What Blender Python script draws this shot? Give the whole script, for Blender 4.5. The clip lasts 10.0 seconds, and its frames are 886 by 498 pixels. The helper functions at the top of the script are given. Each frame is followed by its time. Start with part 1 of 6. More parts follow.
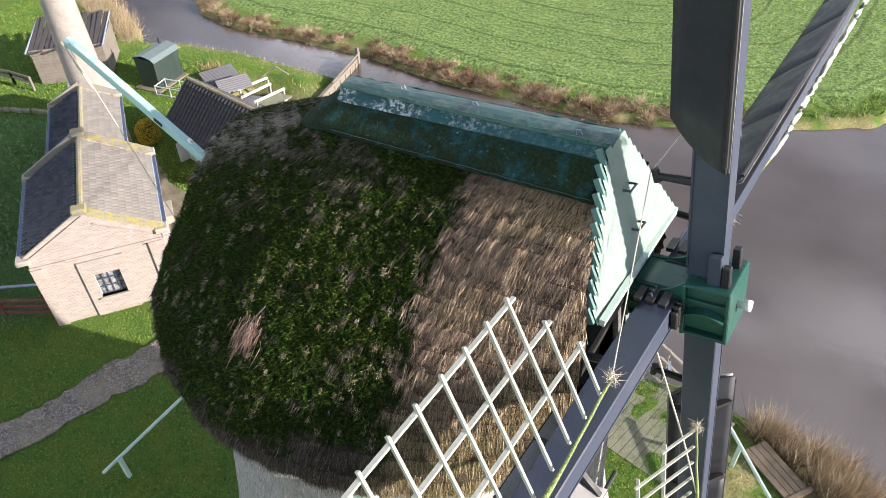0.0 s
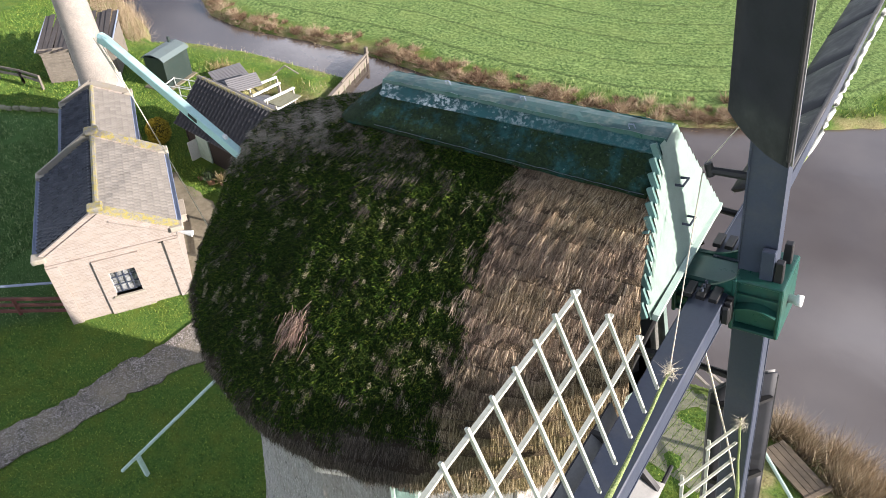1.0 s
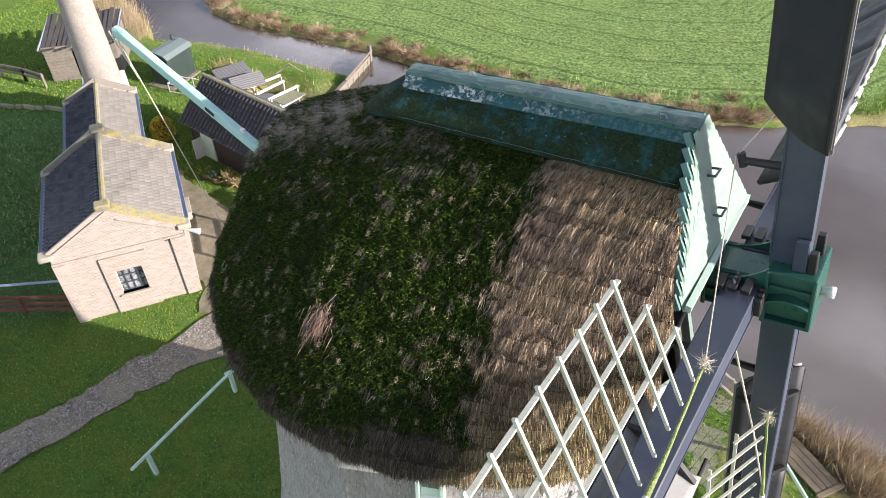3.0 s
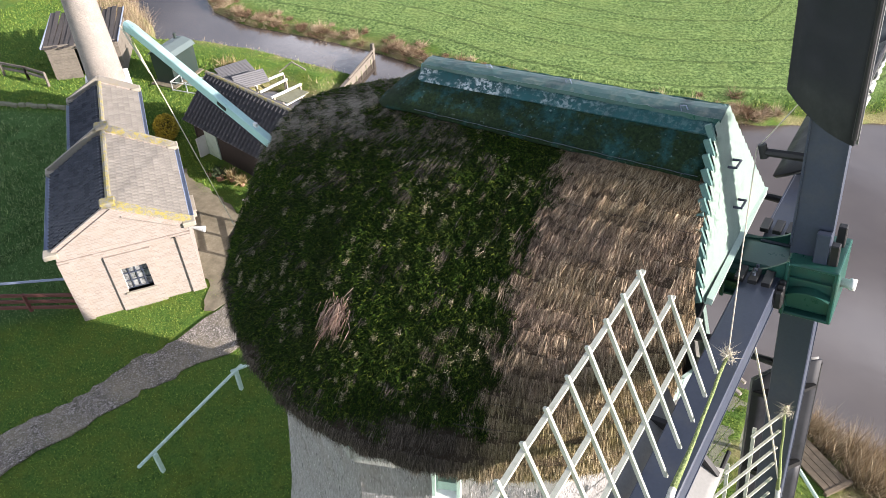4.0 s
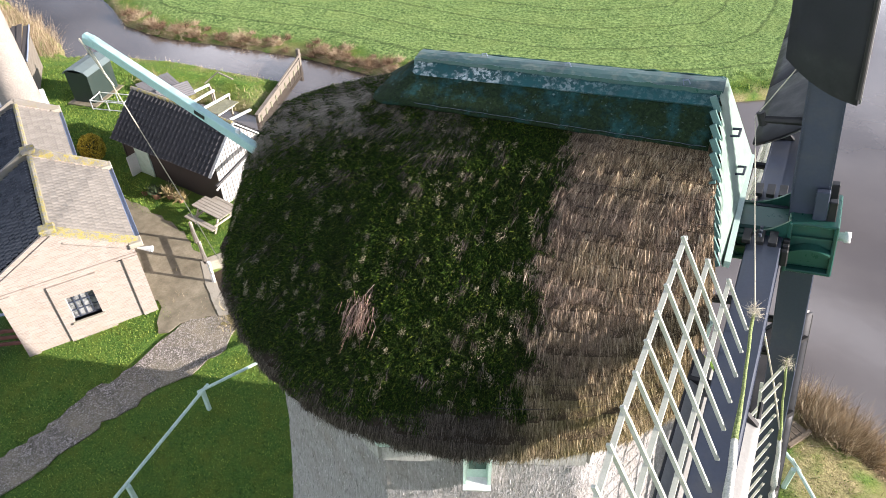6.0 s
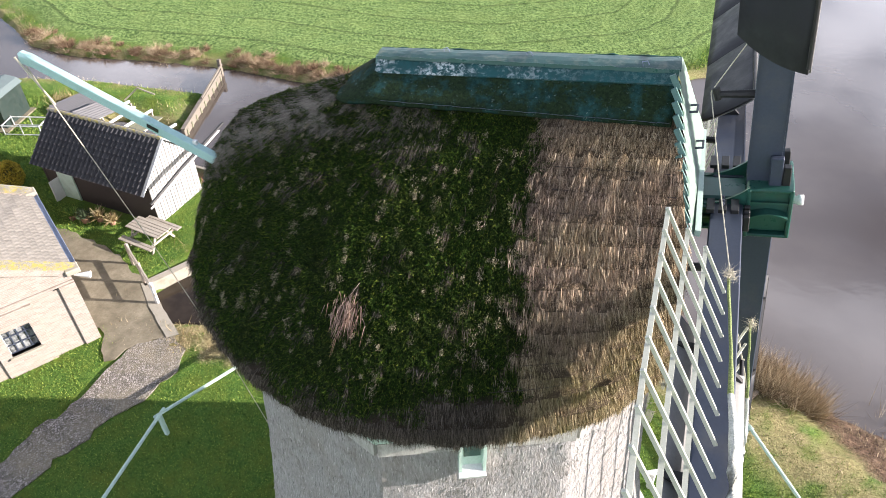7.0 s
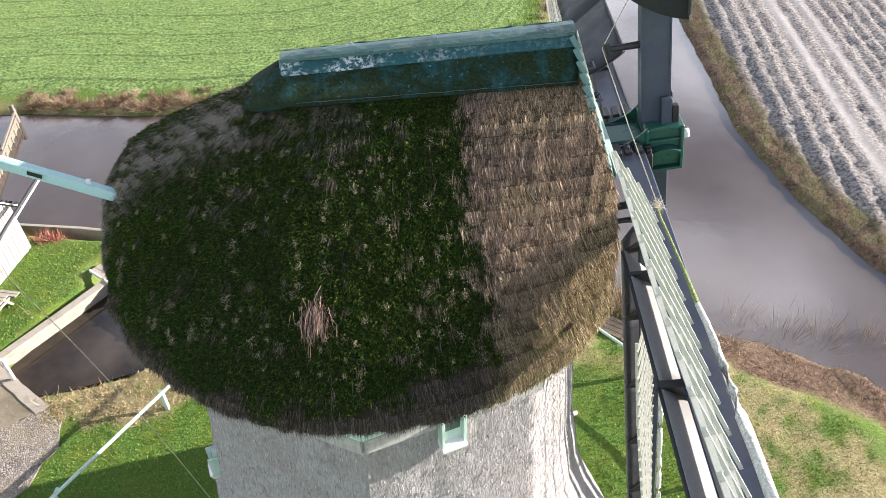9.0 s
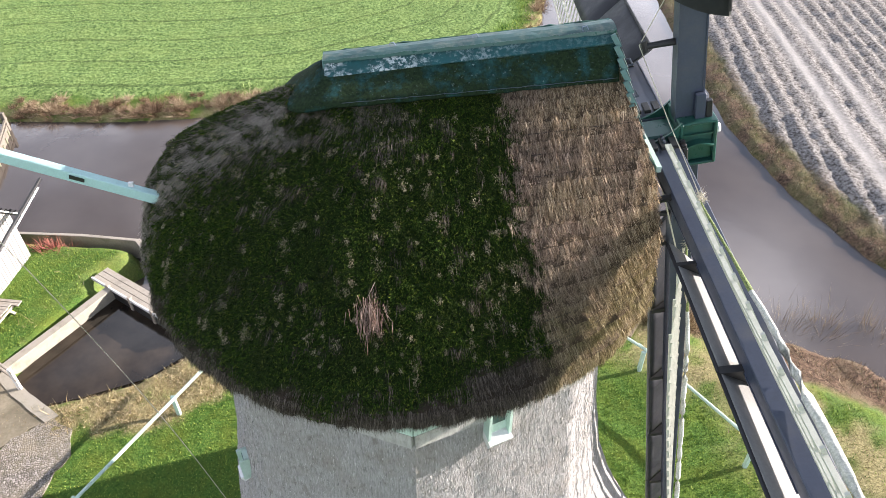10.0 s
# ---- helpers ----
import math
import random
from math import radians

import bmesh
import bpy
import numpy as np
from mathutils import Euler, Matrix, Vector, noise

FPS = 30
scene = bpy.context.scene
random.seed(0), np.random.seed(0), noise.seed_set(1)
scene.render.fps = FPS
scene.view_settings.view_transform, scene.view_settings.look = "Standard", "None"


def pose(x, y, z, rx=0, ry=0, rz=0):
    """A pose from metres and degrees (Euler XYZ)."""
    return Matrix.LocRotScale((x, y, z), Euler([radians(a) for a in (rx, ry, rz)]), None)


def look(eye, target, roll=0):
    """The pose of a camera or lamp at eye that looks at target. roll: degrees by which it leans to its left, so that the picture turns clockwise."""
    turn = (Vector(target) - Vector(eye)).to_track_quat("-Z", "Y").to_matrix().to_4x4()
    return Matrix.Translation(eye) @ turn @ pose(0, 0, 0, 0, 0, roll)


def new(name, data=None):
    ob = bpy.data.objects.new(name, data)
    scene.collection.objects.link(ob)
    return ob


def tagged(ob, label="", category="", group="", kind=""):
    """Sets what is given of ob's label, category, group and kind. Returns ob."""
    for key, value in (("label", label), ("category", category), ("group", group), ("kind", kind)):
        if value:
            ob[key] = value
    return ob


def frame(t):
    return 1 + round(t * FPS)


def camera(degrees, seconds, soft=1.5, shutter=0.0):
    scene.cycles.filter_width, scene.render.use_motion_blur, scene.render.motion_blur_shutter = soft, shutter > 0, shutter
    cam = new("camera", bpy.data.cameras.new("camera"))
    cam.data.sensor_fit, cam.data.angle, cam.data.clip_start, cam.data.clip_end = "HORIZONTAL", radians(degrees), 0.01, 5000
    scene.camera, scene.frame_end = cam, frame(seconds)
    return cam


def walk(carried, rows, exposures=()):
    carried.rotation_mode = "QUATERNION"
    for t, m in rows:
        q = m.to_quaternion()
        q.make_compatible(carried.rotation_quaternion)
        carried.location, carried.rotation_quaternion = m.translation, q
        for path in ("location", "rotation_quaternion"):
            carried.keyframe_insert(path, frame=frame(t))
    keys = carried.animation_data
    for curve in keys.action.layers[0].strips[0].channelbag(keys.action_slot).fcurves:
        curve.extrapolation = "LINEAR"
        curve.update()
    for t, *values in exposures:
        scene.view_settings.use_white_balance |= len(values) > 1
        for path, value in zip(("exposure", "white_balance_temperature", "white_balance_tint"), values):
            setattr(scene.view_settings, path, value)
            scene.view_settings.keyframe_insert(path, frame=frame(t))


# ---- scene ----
cam = camera(64.5, 10.0, soft=0.8)
PATH = [
    (0, (4.689, -6.985, 18.822), (3.897, -5.7, 17.51), -1.2),
    (0.5, (4.508, -7.112, 18.775), (3.716, -5.825, 17.464), -1.2),
    (1, (4.176, -7.331, 18.758), (3.387, -6.042, 17.448), -1.0),
    (1.5, (3.907, -7.491, 18.748), (3.121, -6.201, 17.438), -1.0),
    (2, (3.876, -7.491, 18.73), (3.089, -6.201, 17.419), -1.0),
    (3.5, (3.834, -7.536, 18.577), (3.05, -6.244, 17.267), -1.0),
    (4, (3.679, -7.649, 18.542), (2.896, -6.357, 17.232), -1.0),
    (4.5, (3.477, -7.794, 18.518), (2.696, -6.5, 17.209), -1.0),
    (5, (3.238, -7.958, 18.506), (2.459, -6.662, 17.197), -0.9),
    (5.5, (2.984, -8.138, 18.489), (2.206, -6.841, 17.181), -0.9),
    (6, (2.696, -8.308, 18.491), (2.102, -6.918, 17.181), -0.7),
    (6.2, (2.58, -8.40, 18.495), (2.024, -6.985, 17.187), -0.7),
    (7.3, (1.954, -8.75, 18.485), (1.61, -7.28, 17.174), -0.6),
    (7.5, (1.822, -8.799, 18.475), (1.515, -7.32, 17.164), -0.6),
    (8, (1.496, -8.936, 18.445), (1.223, -7.449, 17.135), -0.6),
    (8.5, (1.087, -9.087, 18.448), (1.044, -7.576, 17.138), -0.5),
    (9, (0.662, -9.189, 18.483), (0.721, -7.68, 17.172), -0.6),
    (9.5, (0.22, -9.25, 18.499), (0.281, -7.739, 17.19), -0.5),
    (10, (-0.24, -9.306, 18.516), (-0.128, -7.796, 17.211), -0.4),
]
walk(cam, [(t, look(eye, target, roll)) for t, eye, target, roll in PATH], ((0.0, 1.12, 6400, 16), (5.5, 1.22, 6400, 16), (8.0, 1.38, 6400, 16), (10.0, 1.42, 6400, 16)))

# ---- sky, sun and exposure ----
SUN_AZ, SUN_EL = 10.5, 18.0     # degrees: from +x towards +y, and above the horizon
sun_data = bpy.data.lights.new("sun", "SUN")
sun_data.energy, sun_data.angle, sun_data.color = 5.8, radians(0.6), (1.0, 0.92, 0.82)
sun = new("sun", sun_data)
sun.matrix_world = look((40 * math.cos(radians(SUN_AZ)), 40 * math.sin(radians(SUN_AZ)), 40 * math.tan(radians(SUN_EL))), (0, 0, 0))

world = bpy.data.worlds.new("winter_sky")
scene.world = world
world.use_nodes = True
wn, wl = world.node_tree.nodes, world.node_tree.links
wn.clear()
sky = wn.new("ShaderNodeTexSky")
sky.sky_type, sky.sun_disc = "NISHITA", False
sky.sun_elevation, sky.sun_rotation = radians(SUN_EL), radians(90 - SUN_AZ)
sky.air_density, sky.dust_density, sky.ozone_density = 1.1, 1.0, 2.0
wc = wn.new("ShaderNodeTexCoord")
wm = wn.new("ShaderNodeMapping")
wm.inputs["Scale"].default_value = (1.6, 1.6, 4.0)
wno = wn.new("ShaderNodeTexNoise")
wno.inputs["Scale"].default_value, wno.inputs["Detail"].default_value = 1.5, 4.0
wr = wn.new("ShaderNodeValToRGB")
wr.color_ramp.elements[0].position, wr.color_ramp.elements[1].position = 0.38, 0.66
wmix = wn.new("ShaderNodeMix")
wmix.data_type = "RGBA"
wmix.inputs[7].default_value = (20.0, 22.0, 25.5, 1)
wr2 = wn.new("ShaderNodeValToRGB")
wr2.color_ramp.elements[0].position, wr2.color_ramp.elements[1].position = 0.52, 0.76
wmix2 = wn.new("ShaderNodeMix")
wmix2.data_type = "RGBA"
wmix2.inputs[7].default_value = (50.0, 50.0, 51.0, 1)     # sunlit cloud tops
wb = wn.new("ShaderNodeBackground")
wb.inputs["Strength"].default_value = 0.050
wo = wn.new("ShaderNodeOutputWorld")
wl.new(wc.outputs["Generated"], wm.inputs["Vector"])
wl.new(wm.outputs["Vector"], wno.inputs["Vector"])
wl.new(wno.outputs["Fac"], wr.inputs["Fac"])
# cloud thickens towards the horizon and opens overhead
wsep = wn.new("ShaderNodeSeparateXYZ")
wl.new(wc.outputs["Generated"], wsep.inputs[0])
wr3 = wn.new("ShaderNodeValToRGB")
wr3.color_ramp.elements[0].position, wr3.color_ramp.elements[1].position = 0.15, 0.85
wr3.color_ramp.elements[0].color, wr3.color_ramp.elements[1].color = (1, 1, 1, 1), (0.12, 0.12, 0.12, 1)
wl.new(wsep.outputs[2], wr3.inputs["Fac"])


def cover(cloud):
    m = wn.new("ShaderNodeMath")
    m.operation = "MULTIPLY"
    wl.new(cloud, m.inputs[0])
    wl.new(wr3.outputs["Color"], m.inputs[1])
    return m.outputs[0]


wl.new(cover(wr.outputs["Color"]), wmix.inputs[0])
wl.new(sky.outputs["Color"], wmix.inputs[6])
wl.new(wno.outputs["Fac"], wr2.inputs["Fac"])
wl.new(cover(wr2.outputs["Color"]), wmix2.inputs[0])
wl.new(wmix.outputs[2], wmix2.inputs[6])
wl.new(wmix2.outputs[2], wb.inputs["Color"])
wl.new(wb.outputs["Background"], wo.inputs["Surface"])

# ---- materials ----


class Mat:
    """A node material with a Principled shader and short ways to add textures."""

    def __init__(self, name, rough=0.7, metal=0.0, spec=0.5):
        self.m = bpy.data.materials.new(name)
        self.m.use_nodes = True
        self.n, self.l = self.m.node_tree.nodes, self.m.node_tree.links
        self.b = self.n["Principled BSDF"]
        self.b.inputs["Roughness"].default_value = rough
        self.b.inputs["Metallic"].default_value = metal
        self.b.inputs["Specular IOR Level"].default_value = spec
        self.co = self.n.new("ShaderNodeTexCoord").outputs["Object"]

    def put(self, a, b):
        if isinstance(a, bpy.types.NodeSocket):
            self.l.new(a, b)
        else:
            b.default_value = a if not isinstance(a, tuple) or len(a) != 3 or b.type != "RGBA" else (*a, 1)

    def noise(self, scale, detail=4.0, rough=0.55, stretch=None, vec=None, dist=0.0):
        t = self.n.new("ShaderNodeTexNoise")
        t.inputs["Scale"].default_value, t.inputs["Detail"].default_value = scale, detail
        t.inputs["Roughness"].default_value, t.inputs["Distortion"].default_value = rough, dist
        v = vec or self.co
        if stretch:
            mp = self.n.new("ShaderNodeMapping")
            mp.inputs["Scale"].default_value = stretch
            self.l.new(v, mp.inputs["Vector"])
            v = mp.outputs["Vector"]
        self.l.new(v, t.inputs["Vector"])
        return t.outputs["Fac"]

    def ramp(self, fac, *stops):
        r = self.n.new("ShaderNodeValToRGB")
        e = r.color_ramp.elements
        while len(e) < len(stops):
            e.new(0.5)
        for el, (p, c) in zip(e, stops):
            el.position = p
            el.color = (c, c, c, 1) if isinstance(c, (int, float)) else (*c, 1)
        self.l.new(fac, r.inputs["Fac"])
        return r.outputs["Color"]

    def mix(self, fac, a, b, blend="MIX"):
        x = self.n.new("ShaderNodeMix")
        x.data_type, x.blend_type = "RGBA", blend
        self.put(fac, x.inputs[0])
        self.put(a, x.inputs[6])
        self.put(b, x.inputs[7])
        return x.outputs[2]

    def math(self, op, a, b=0.0):
        x = self.n.new("ShaderNodeMath")
        x.operation = op
        self.put(a, x.inputs[0])
        self.put(b, x.inputs[1])
        return x.outputs[0]

    def attr(self, name):
        a = self.n.new("ShaderNodeAttribute")
        a.attribute_name = name
        return a.outputs["Fac"]

    def island(self):
        return self.n.new("ShaderNodeNewGeometry").outputs["Random Per Island"]

    def obrand(self):
        return self.n.new("ShaderNodeObjectInfo").outputs["Random"]

    def color(self, c):
        self.put(c, self.b.inputs["Base Color"])
        return self

    def rough(self, r):
        self.put(r, self.b.inputs["Roughness"])
        return self

    def bump(self, h, strength=0.4, distance=0.02):
        b = self.n.new("ShaderNodeBump")
        b.inputs["Strength"].default_value, b.inputs["Distance"].default_value = strength, distance
        self.l.new(h, b.inputs["Height"])
        self.l.new(b.outputs["Normal"], self.b.inputs["Normal"])
        return self


def paint(name, c, dirt=(0.12, 0.13, 0.10), amount=0.45, rough=0.45, scale=3.0):
    """Weathered paint: blotches, streaks and grime over one colour."""
    k = Mat(name, rough)
    big = k.noise(scale, 6, 0.65)
    fine = k.noise(scale * 14, 4, 0.6)
    base = k.mix(k.ramp(fine, (0.3, 0.0), (0.75, 1.0)), tuple(x * 0.82 for x in c), c)
    k.color(k.mix(k.ramp(big, (0.50, 0.0), (0.78, amount)), base, dirt))
    k.rough(k.ramp(big, (0.3, rough * 0.8), (0.8, min(1.0, rough * 1.6))))
    return k.bump(fine, 0.15, 0.004).m


def timber(name, c1, c2, rough=0.75, stretch=(1, 1, 1), scale=6.0):
    """Weathered wood with grain along the long axis given by stretch."""
    k = Mat(name, rough)
    g = k.noise(scale * 4, 6, 0.7, stretch)
    big = k.noise(scale * 0.35, 5)
    col = k.mix(k.ramp(g, (0.3, 0.0), (0.72, 1.0)), c1, c2)
    k.color(k.mix(k.ramp(big, (0.5, 0.0), (0.8, 0.5)), col, tuple(x * 0.45 for x in c1)))
    return k.bump(g, 0.35, 0.006).m


M_MINT = paint("mint_paint", (0.50, 0.66, 0.58), (0.16, 0.22, 0.15), 0.35)
M_GABLE = paint("pale_mint_boards", (0.46, 0.60, 0.53), (0.30, 0.38, 0.33), 0.55, 0.35, 5.0)
M_GREEN = paint("dark_green_iron", (0.020, 0.092, 0.072), (0.05, 0.05, 0.035), 0.55, 0.30)
M_TEAL = paint("weathered_ridge_paint", (0.035, 0.095, 0.090), (0.20, 0.22, 0.18), 0.95, 0.42, 6.0)
M_SAW = paint("dark_mint_edge", (0.10, 0.20, 0.185), (0.10, 0.15, 0.13), 0.5, 0.5)
M_STOCK = paint("anthracite_steel", (0.044, 0.056, 0.086), (0.10, 0.10, 0.09), 0.5, 0.42, 2.0)
M_FOIL = paint("dark_aerofoil_sheet", (0.013, 0.015, 0.021), (0.035, 0.036, 0.04), 0.4, 0.55, 2.5)
M_LINING = paint("pale_grey_lining", (0.23, 0.23, 0.222), (0.24, 0.24, 0.22), 0.4, 0.6, 2.5)
M_BLACK = paint("tarred_black", (0.014, 0.014, 0.015), (0.04, 0.04, 0.035), 0.5, 0.5)
M_LATH = paint("cream_lath_paint", (0.54, 0.55, 0.46), (0.22, 0.25, 0.16), 0.45, 0.55, 5.0)
M_WHITE = paint("white_paint", (0.74, 0.75, 0.74), (0.40, 0.40, 0.36), 0.3, 0.5)
M_GABLEWHITE = paint("limewashed_boards", (0.42, 0.41, 0.395), (0.24, 0.22, 0.19), 0.5, 0.7, 4.0)
M_TAIL = paint("tail_beam_paint", (0.40, 0.62, 0.60), (0.30, 0.38, 0.34), 0.4, 0.5)
M_ROPE = Mat("hemp_rope", 0.9).color((0.52, 0.48, 0.38)).m
M_REDFENCE = timber("dark_red_rail", (0.10, 0.035, 0.028), (0.16, 0.06, 0.045), 0.7, (0.2, 3, 3))
M_OLDWOOD = timber("silvered_timber", (0.26, 0.225, 0.18), (0.42, 0.385, 0.33), 0.8, (0.3, 3, 3))
M_HUT = timber("grey_brown_boards", (0.10, 0.085, 0.068), (0.25, 0.22, 0.18), 0.85, (0.3, 3, 3))
M_HUTROOF = timber("dark_roof_boards", (0.030, 0.026, 0.025), (0.085, 0.075, 0.070), 0.8, (3, 0.3, 3))
M_DECK = timber("mossy_deck_timber", (0.13, 0.14, 0.09), (0.28, 0.27, 0.19), 0.8, (3, 0.3, 3))
M_TARWOOD = timber("tarred_shed_wood", (0.022, 0.017, 0.016), (0.05, 0.04, 0.036), 0.7, (3, 3, 0.3))
M_ZINC = paint("zinc_gutter", (0.26, 0.31, 0.42), (0.10, 0.11, 0.14), 0.35, 0.4)
M_CONCRETE = paint("quay_concrete", (0.36, 0.33, 0.27), (0.13, 0.12, 0.075), 0.7, 0.85, 2.5)
M_CABIN = paint("dark_green_cabin", (0.026, 0.042, 0.037), (0.05, 0.06, 0.05), 0.4, 0.4)
M_CABINROOF = paint("cabin_roof_sheet", (0.13, 0.17, 0.17), (0.12, 0.14, 0.13), 0.4, 0.4)
M_CORR = paint("grey_corrugated_sheet", (0.11, 0.11, 0.12), (0.10, 0.095, 0.09), 0.5, 0.5)
k = Mat("lichen_coping", 0.9)
n1, n2 = k.noise(5.5, 7, 0.75), k.noise(30, 4, 0.7)
stone = k.mix(k.ramp(n2, (0.3, 0.0), (0.7, 1.0)), (0.13, 0.125, 0.11), (0.30, 0.285, 0.255))
k.color(k.mix(k.ramp(n1, (0.46, 0.0), (0.58, 0.85)), stone, k.mix(n2, (0.20, 0.17, 0.03), (0.42, 0.35, 0.07))))
M_LICHEN = k.bump(n1, 0.4, 0.02).m
M_COPING = paint("grey_coping_stone", (0.23, 0.215, 0.19), (0.24, 0.20, 0.07), 0.6, 0.9, 4.0)

k = Mat("brickwork", 0.85)
geo = k.n.new("ShaderNodeTexBrick")
geo.offset, geo.inputs["Scale"].default_value = 0.5, 1.0
geo.inputs["Brick Width"].default_value, geo.inputs["Row Height"].default_value = 0.22, 0.062
geo.inputs["Mortar Size"].default_value, geo.inputs["Mortar Smooth"].default_value = 0.007, 0.3
geo.inputs["Color1"].default_value, geo.inputs["Color2"].default_value = (0.25, 0.205, 0.175, 1), (0.33, 0.285, 0.25, 1)
geo.inputs["Mortar"].default_value = (0.33, 0.31, 0.285, 1)
cx = k.n.new("ShaderNodeSeparateXYZ")
k.l.new(k.co, cx.inputs[0])
cc = k.n.new("ShaderNodeCombineXYZ")
k.l.new(k.math("ADD", cx.outputs[0], cx.outputs[1]), cc.inputs[0])
k.l.new(cx.outputs[2], cc.inputs[1])
k.l.new(cc.outputs[0], geo.inputs["Vector"])
bl = k.noise(1.4, 6)
k.color(k.mix(k.ramp(bl, (0.45, 0.0), (0.8, 0.55)), geo.outputs["Color"], (0.30, 0.25, 0.20)))
M_BRICK = k.bump(geo.outputs["Fac"], -0.3, 0.004).m

k = Mat("chimney_brick", 0.85)
n1 = k.noise(2.0, 6, 0.65)
n2 = k.noise(16, 4, 0.6, (1, 1, 3.5))
k.color(k.mix(k.ramp(n1, (0.35, 0.0), (0.75, 0.8)), k.mix(k.ramp(n2, (0.35, 0.0), (0.7, 1.0)), (0.21, 0.182, 0.158), (0.42, 0.38, 0.335)), (0.19, 0.182, 0.168)))
M_CHIM = k.bump(n2, 0.4, 0.01).m

k = Mat("clay_tile", 0.75)
n1 = k.noise(2.2, 6, 0.65)
n2 = k.noise(17, 5, 0.7)
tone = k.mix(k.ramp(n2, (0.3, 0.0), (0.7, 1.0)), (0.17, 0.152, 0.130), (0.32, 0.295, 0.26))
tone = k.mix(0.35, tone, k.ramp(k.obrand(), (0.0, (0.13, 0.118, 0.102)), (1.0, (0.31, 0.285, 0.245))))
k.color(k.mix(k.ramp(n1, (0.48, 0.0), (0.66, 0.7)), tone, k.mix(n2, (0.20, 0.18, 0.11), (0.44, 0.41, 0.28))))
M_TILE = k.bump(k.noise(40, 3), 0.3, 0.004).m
k = Mat("blue_black_pantile", 0.62, spec=0.4)
n1 = k.noise(2.2, 6, 0.65)
n2 = k.noise(19, 5, 0.7)
tone = k.mix(k.ramp(n2, (0.3, 0.0), (0.7, 1.0)), (0.018, 0.018, 0.020), (0.095, 0.093, 0.095))
tone = k.mix(0.3, tone, k.ramp(k.obrand(), (0.0, (0.015, 0.016, 0.018)), (1.0, (0.055, 0.055, 0.06))))
k.color(k.mix(k.ramp(n1, (0.52, 0.0), (0.75, 0.45)), tone, (0.075, 0.072, 0.045)))
M_PANTILE = k.bump(k.noise(40, 3), 0.3, 0.004).m
# darker, bluer and glossier than the tile of the right slopes
k = Mat("dark_gloss_tile", 0.2, spec=0.9)
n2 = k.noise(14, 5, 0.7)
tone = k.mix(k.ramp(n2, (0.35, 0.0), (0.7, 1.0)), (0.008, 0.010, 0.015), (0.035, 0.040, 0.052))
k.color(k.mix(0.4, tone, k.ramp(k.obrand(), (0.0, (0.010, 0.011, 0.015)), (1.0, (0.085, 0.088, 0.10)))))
M_DARKTILE = k.rough(k.ramp(n2, (0.3, 0.10), (0.75, 0.35))).m

k = Mat("mossy_ridge_sheet", 0.85, spec=0.12)
n1 = k.noise(2.6, 8, 0.7)
n2 = k.noise(22, 6, 0.7)
n3 = k.noise(9, 8, 0.75)
mossy = k.mix(k.ramp(n2, (0.35, 0.0), (0.75, 1.0)), (0.006, 0.013, 0.007), (0.022, 0.042, 0.016))
body = k.mix(k.ramp(n1, (0.48, 0.0), (0.62, 0.85)), mossy, k.mix(k.ramp(n3, (0.4, 0.0), (0.6, 1.0)), (0.006, 0.030, 0.032), (0.022, 0.080, 0.080)))
n4 = k.noise(24, 3, 0.6)
k.color(k.mix(k.math("MULTIPLY", k.ramp(n4, (0.64, 0.0), (0.70, 0.45)), k.ramp(n1, (0.42, 0.2), (0.62, 1.0))), body, (0.27, 0.34, 0.32)))
M_SHEET = k.bump(n2, 0.5, 0.012).m

k = Mat("flaking_ridge_paint", 0.6, spec=0.3)
n1 = k.noise(1.5, 8, 0.75, (1, 2.5, 2.5))
n2 = k.noise(13, 8, 0.8)
pale = k.math("MULTIPLY", k.ramp(n1, (0.42, 0.0), (0.56, 1.0)), k.ramp(n2, (0.50, 0.0), (0.54, 1.0)))
cx = k.n.new("ShaderNodeSeparateXYZ")
k.l.new(k.co, cx.inputs[0])
pale = k.math("MULTIPLY", pale, k.ramp(k.math("MULTIPLY", k.math("ADD", cx.outputs[0], 2.0), 0.2), (0.35, 1.0), (0.72, 0.12)))
base = k.mix(k.ramp(k.noise(5, 6, 0.7), (0.4, 0.0), (0.7, 0.8)), (0.012, 0.080, 0.084), (0.016, 0.045, 0.045))
k.color(k.mix(pale, base, (0.50, 0.56, 0.56)))
M_FLAKE = k.bump(n2, 0.3, 0.004).m

k = Mat("thatch", 0.95, spec=0.15)
moss, dry = k.attr("moss"), k.attr("pale")
fib = k.noise(30, 6, 0.75, (3.2, 3.2, 0.35))
fine = k.noise(120, 3, 0.7, (2.0, 2.0, 0.5))
big = k.noise(2.3, 6, 0.65)
straw = k.mix(k.ramp(fib, (0.32, 0.0), (0.68, 1.0)), (0.013, 0.009, 0.006), (0.19, 0.140, 0.085))
straw = k.mix(k.ramp(big, (0.40, 0.0), (0.72, 0.65)), straw, (0.060, 0.048, 0.034))
# shade of the cap's back mixed in here as darker straw
straw = k.mix(k.math("MULTIPLY", k.attr("worn_shade"), 0.75), straw, (0.022, 0.018, 0.014))
straw = k.mix(dry, straw, k.mix(k.ramp(fib, (0.35, 0.0), (0.65, 1.0)), (0.04, 0.035, 0.028), (0.19, 0.17, 0.14)))
mossc = k.mix(k.ramp(k.noise(26, 5, 0.7), (0.36, 0.0), (0.66, 1.0)), (0.005, 0.010, 0.003), (0.026, 0.046, 0.008))
k.color(k.mix(moss, straw, mossc))
M_THATCH = k.bump(k.math("ADD", fib, k.math("MULTIPLY", fine, 0.5)), 0.9, 0.03).m

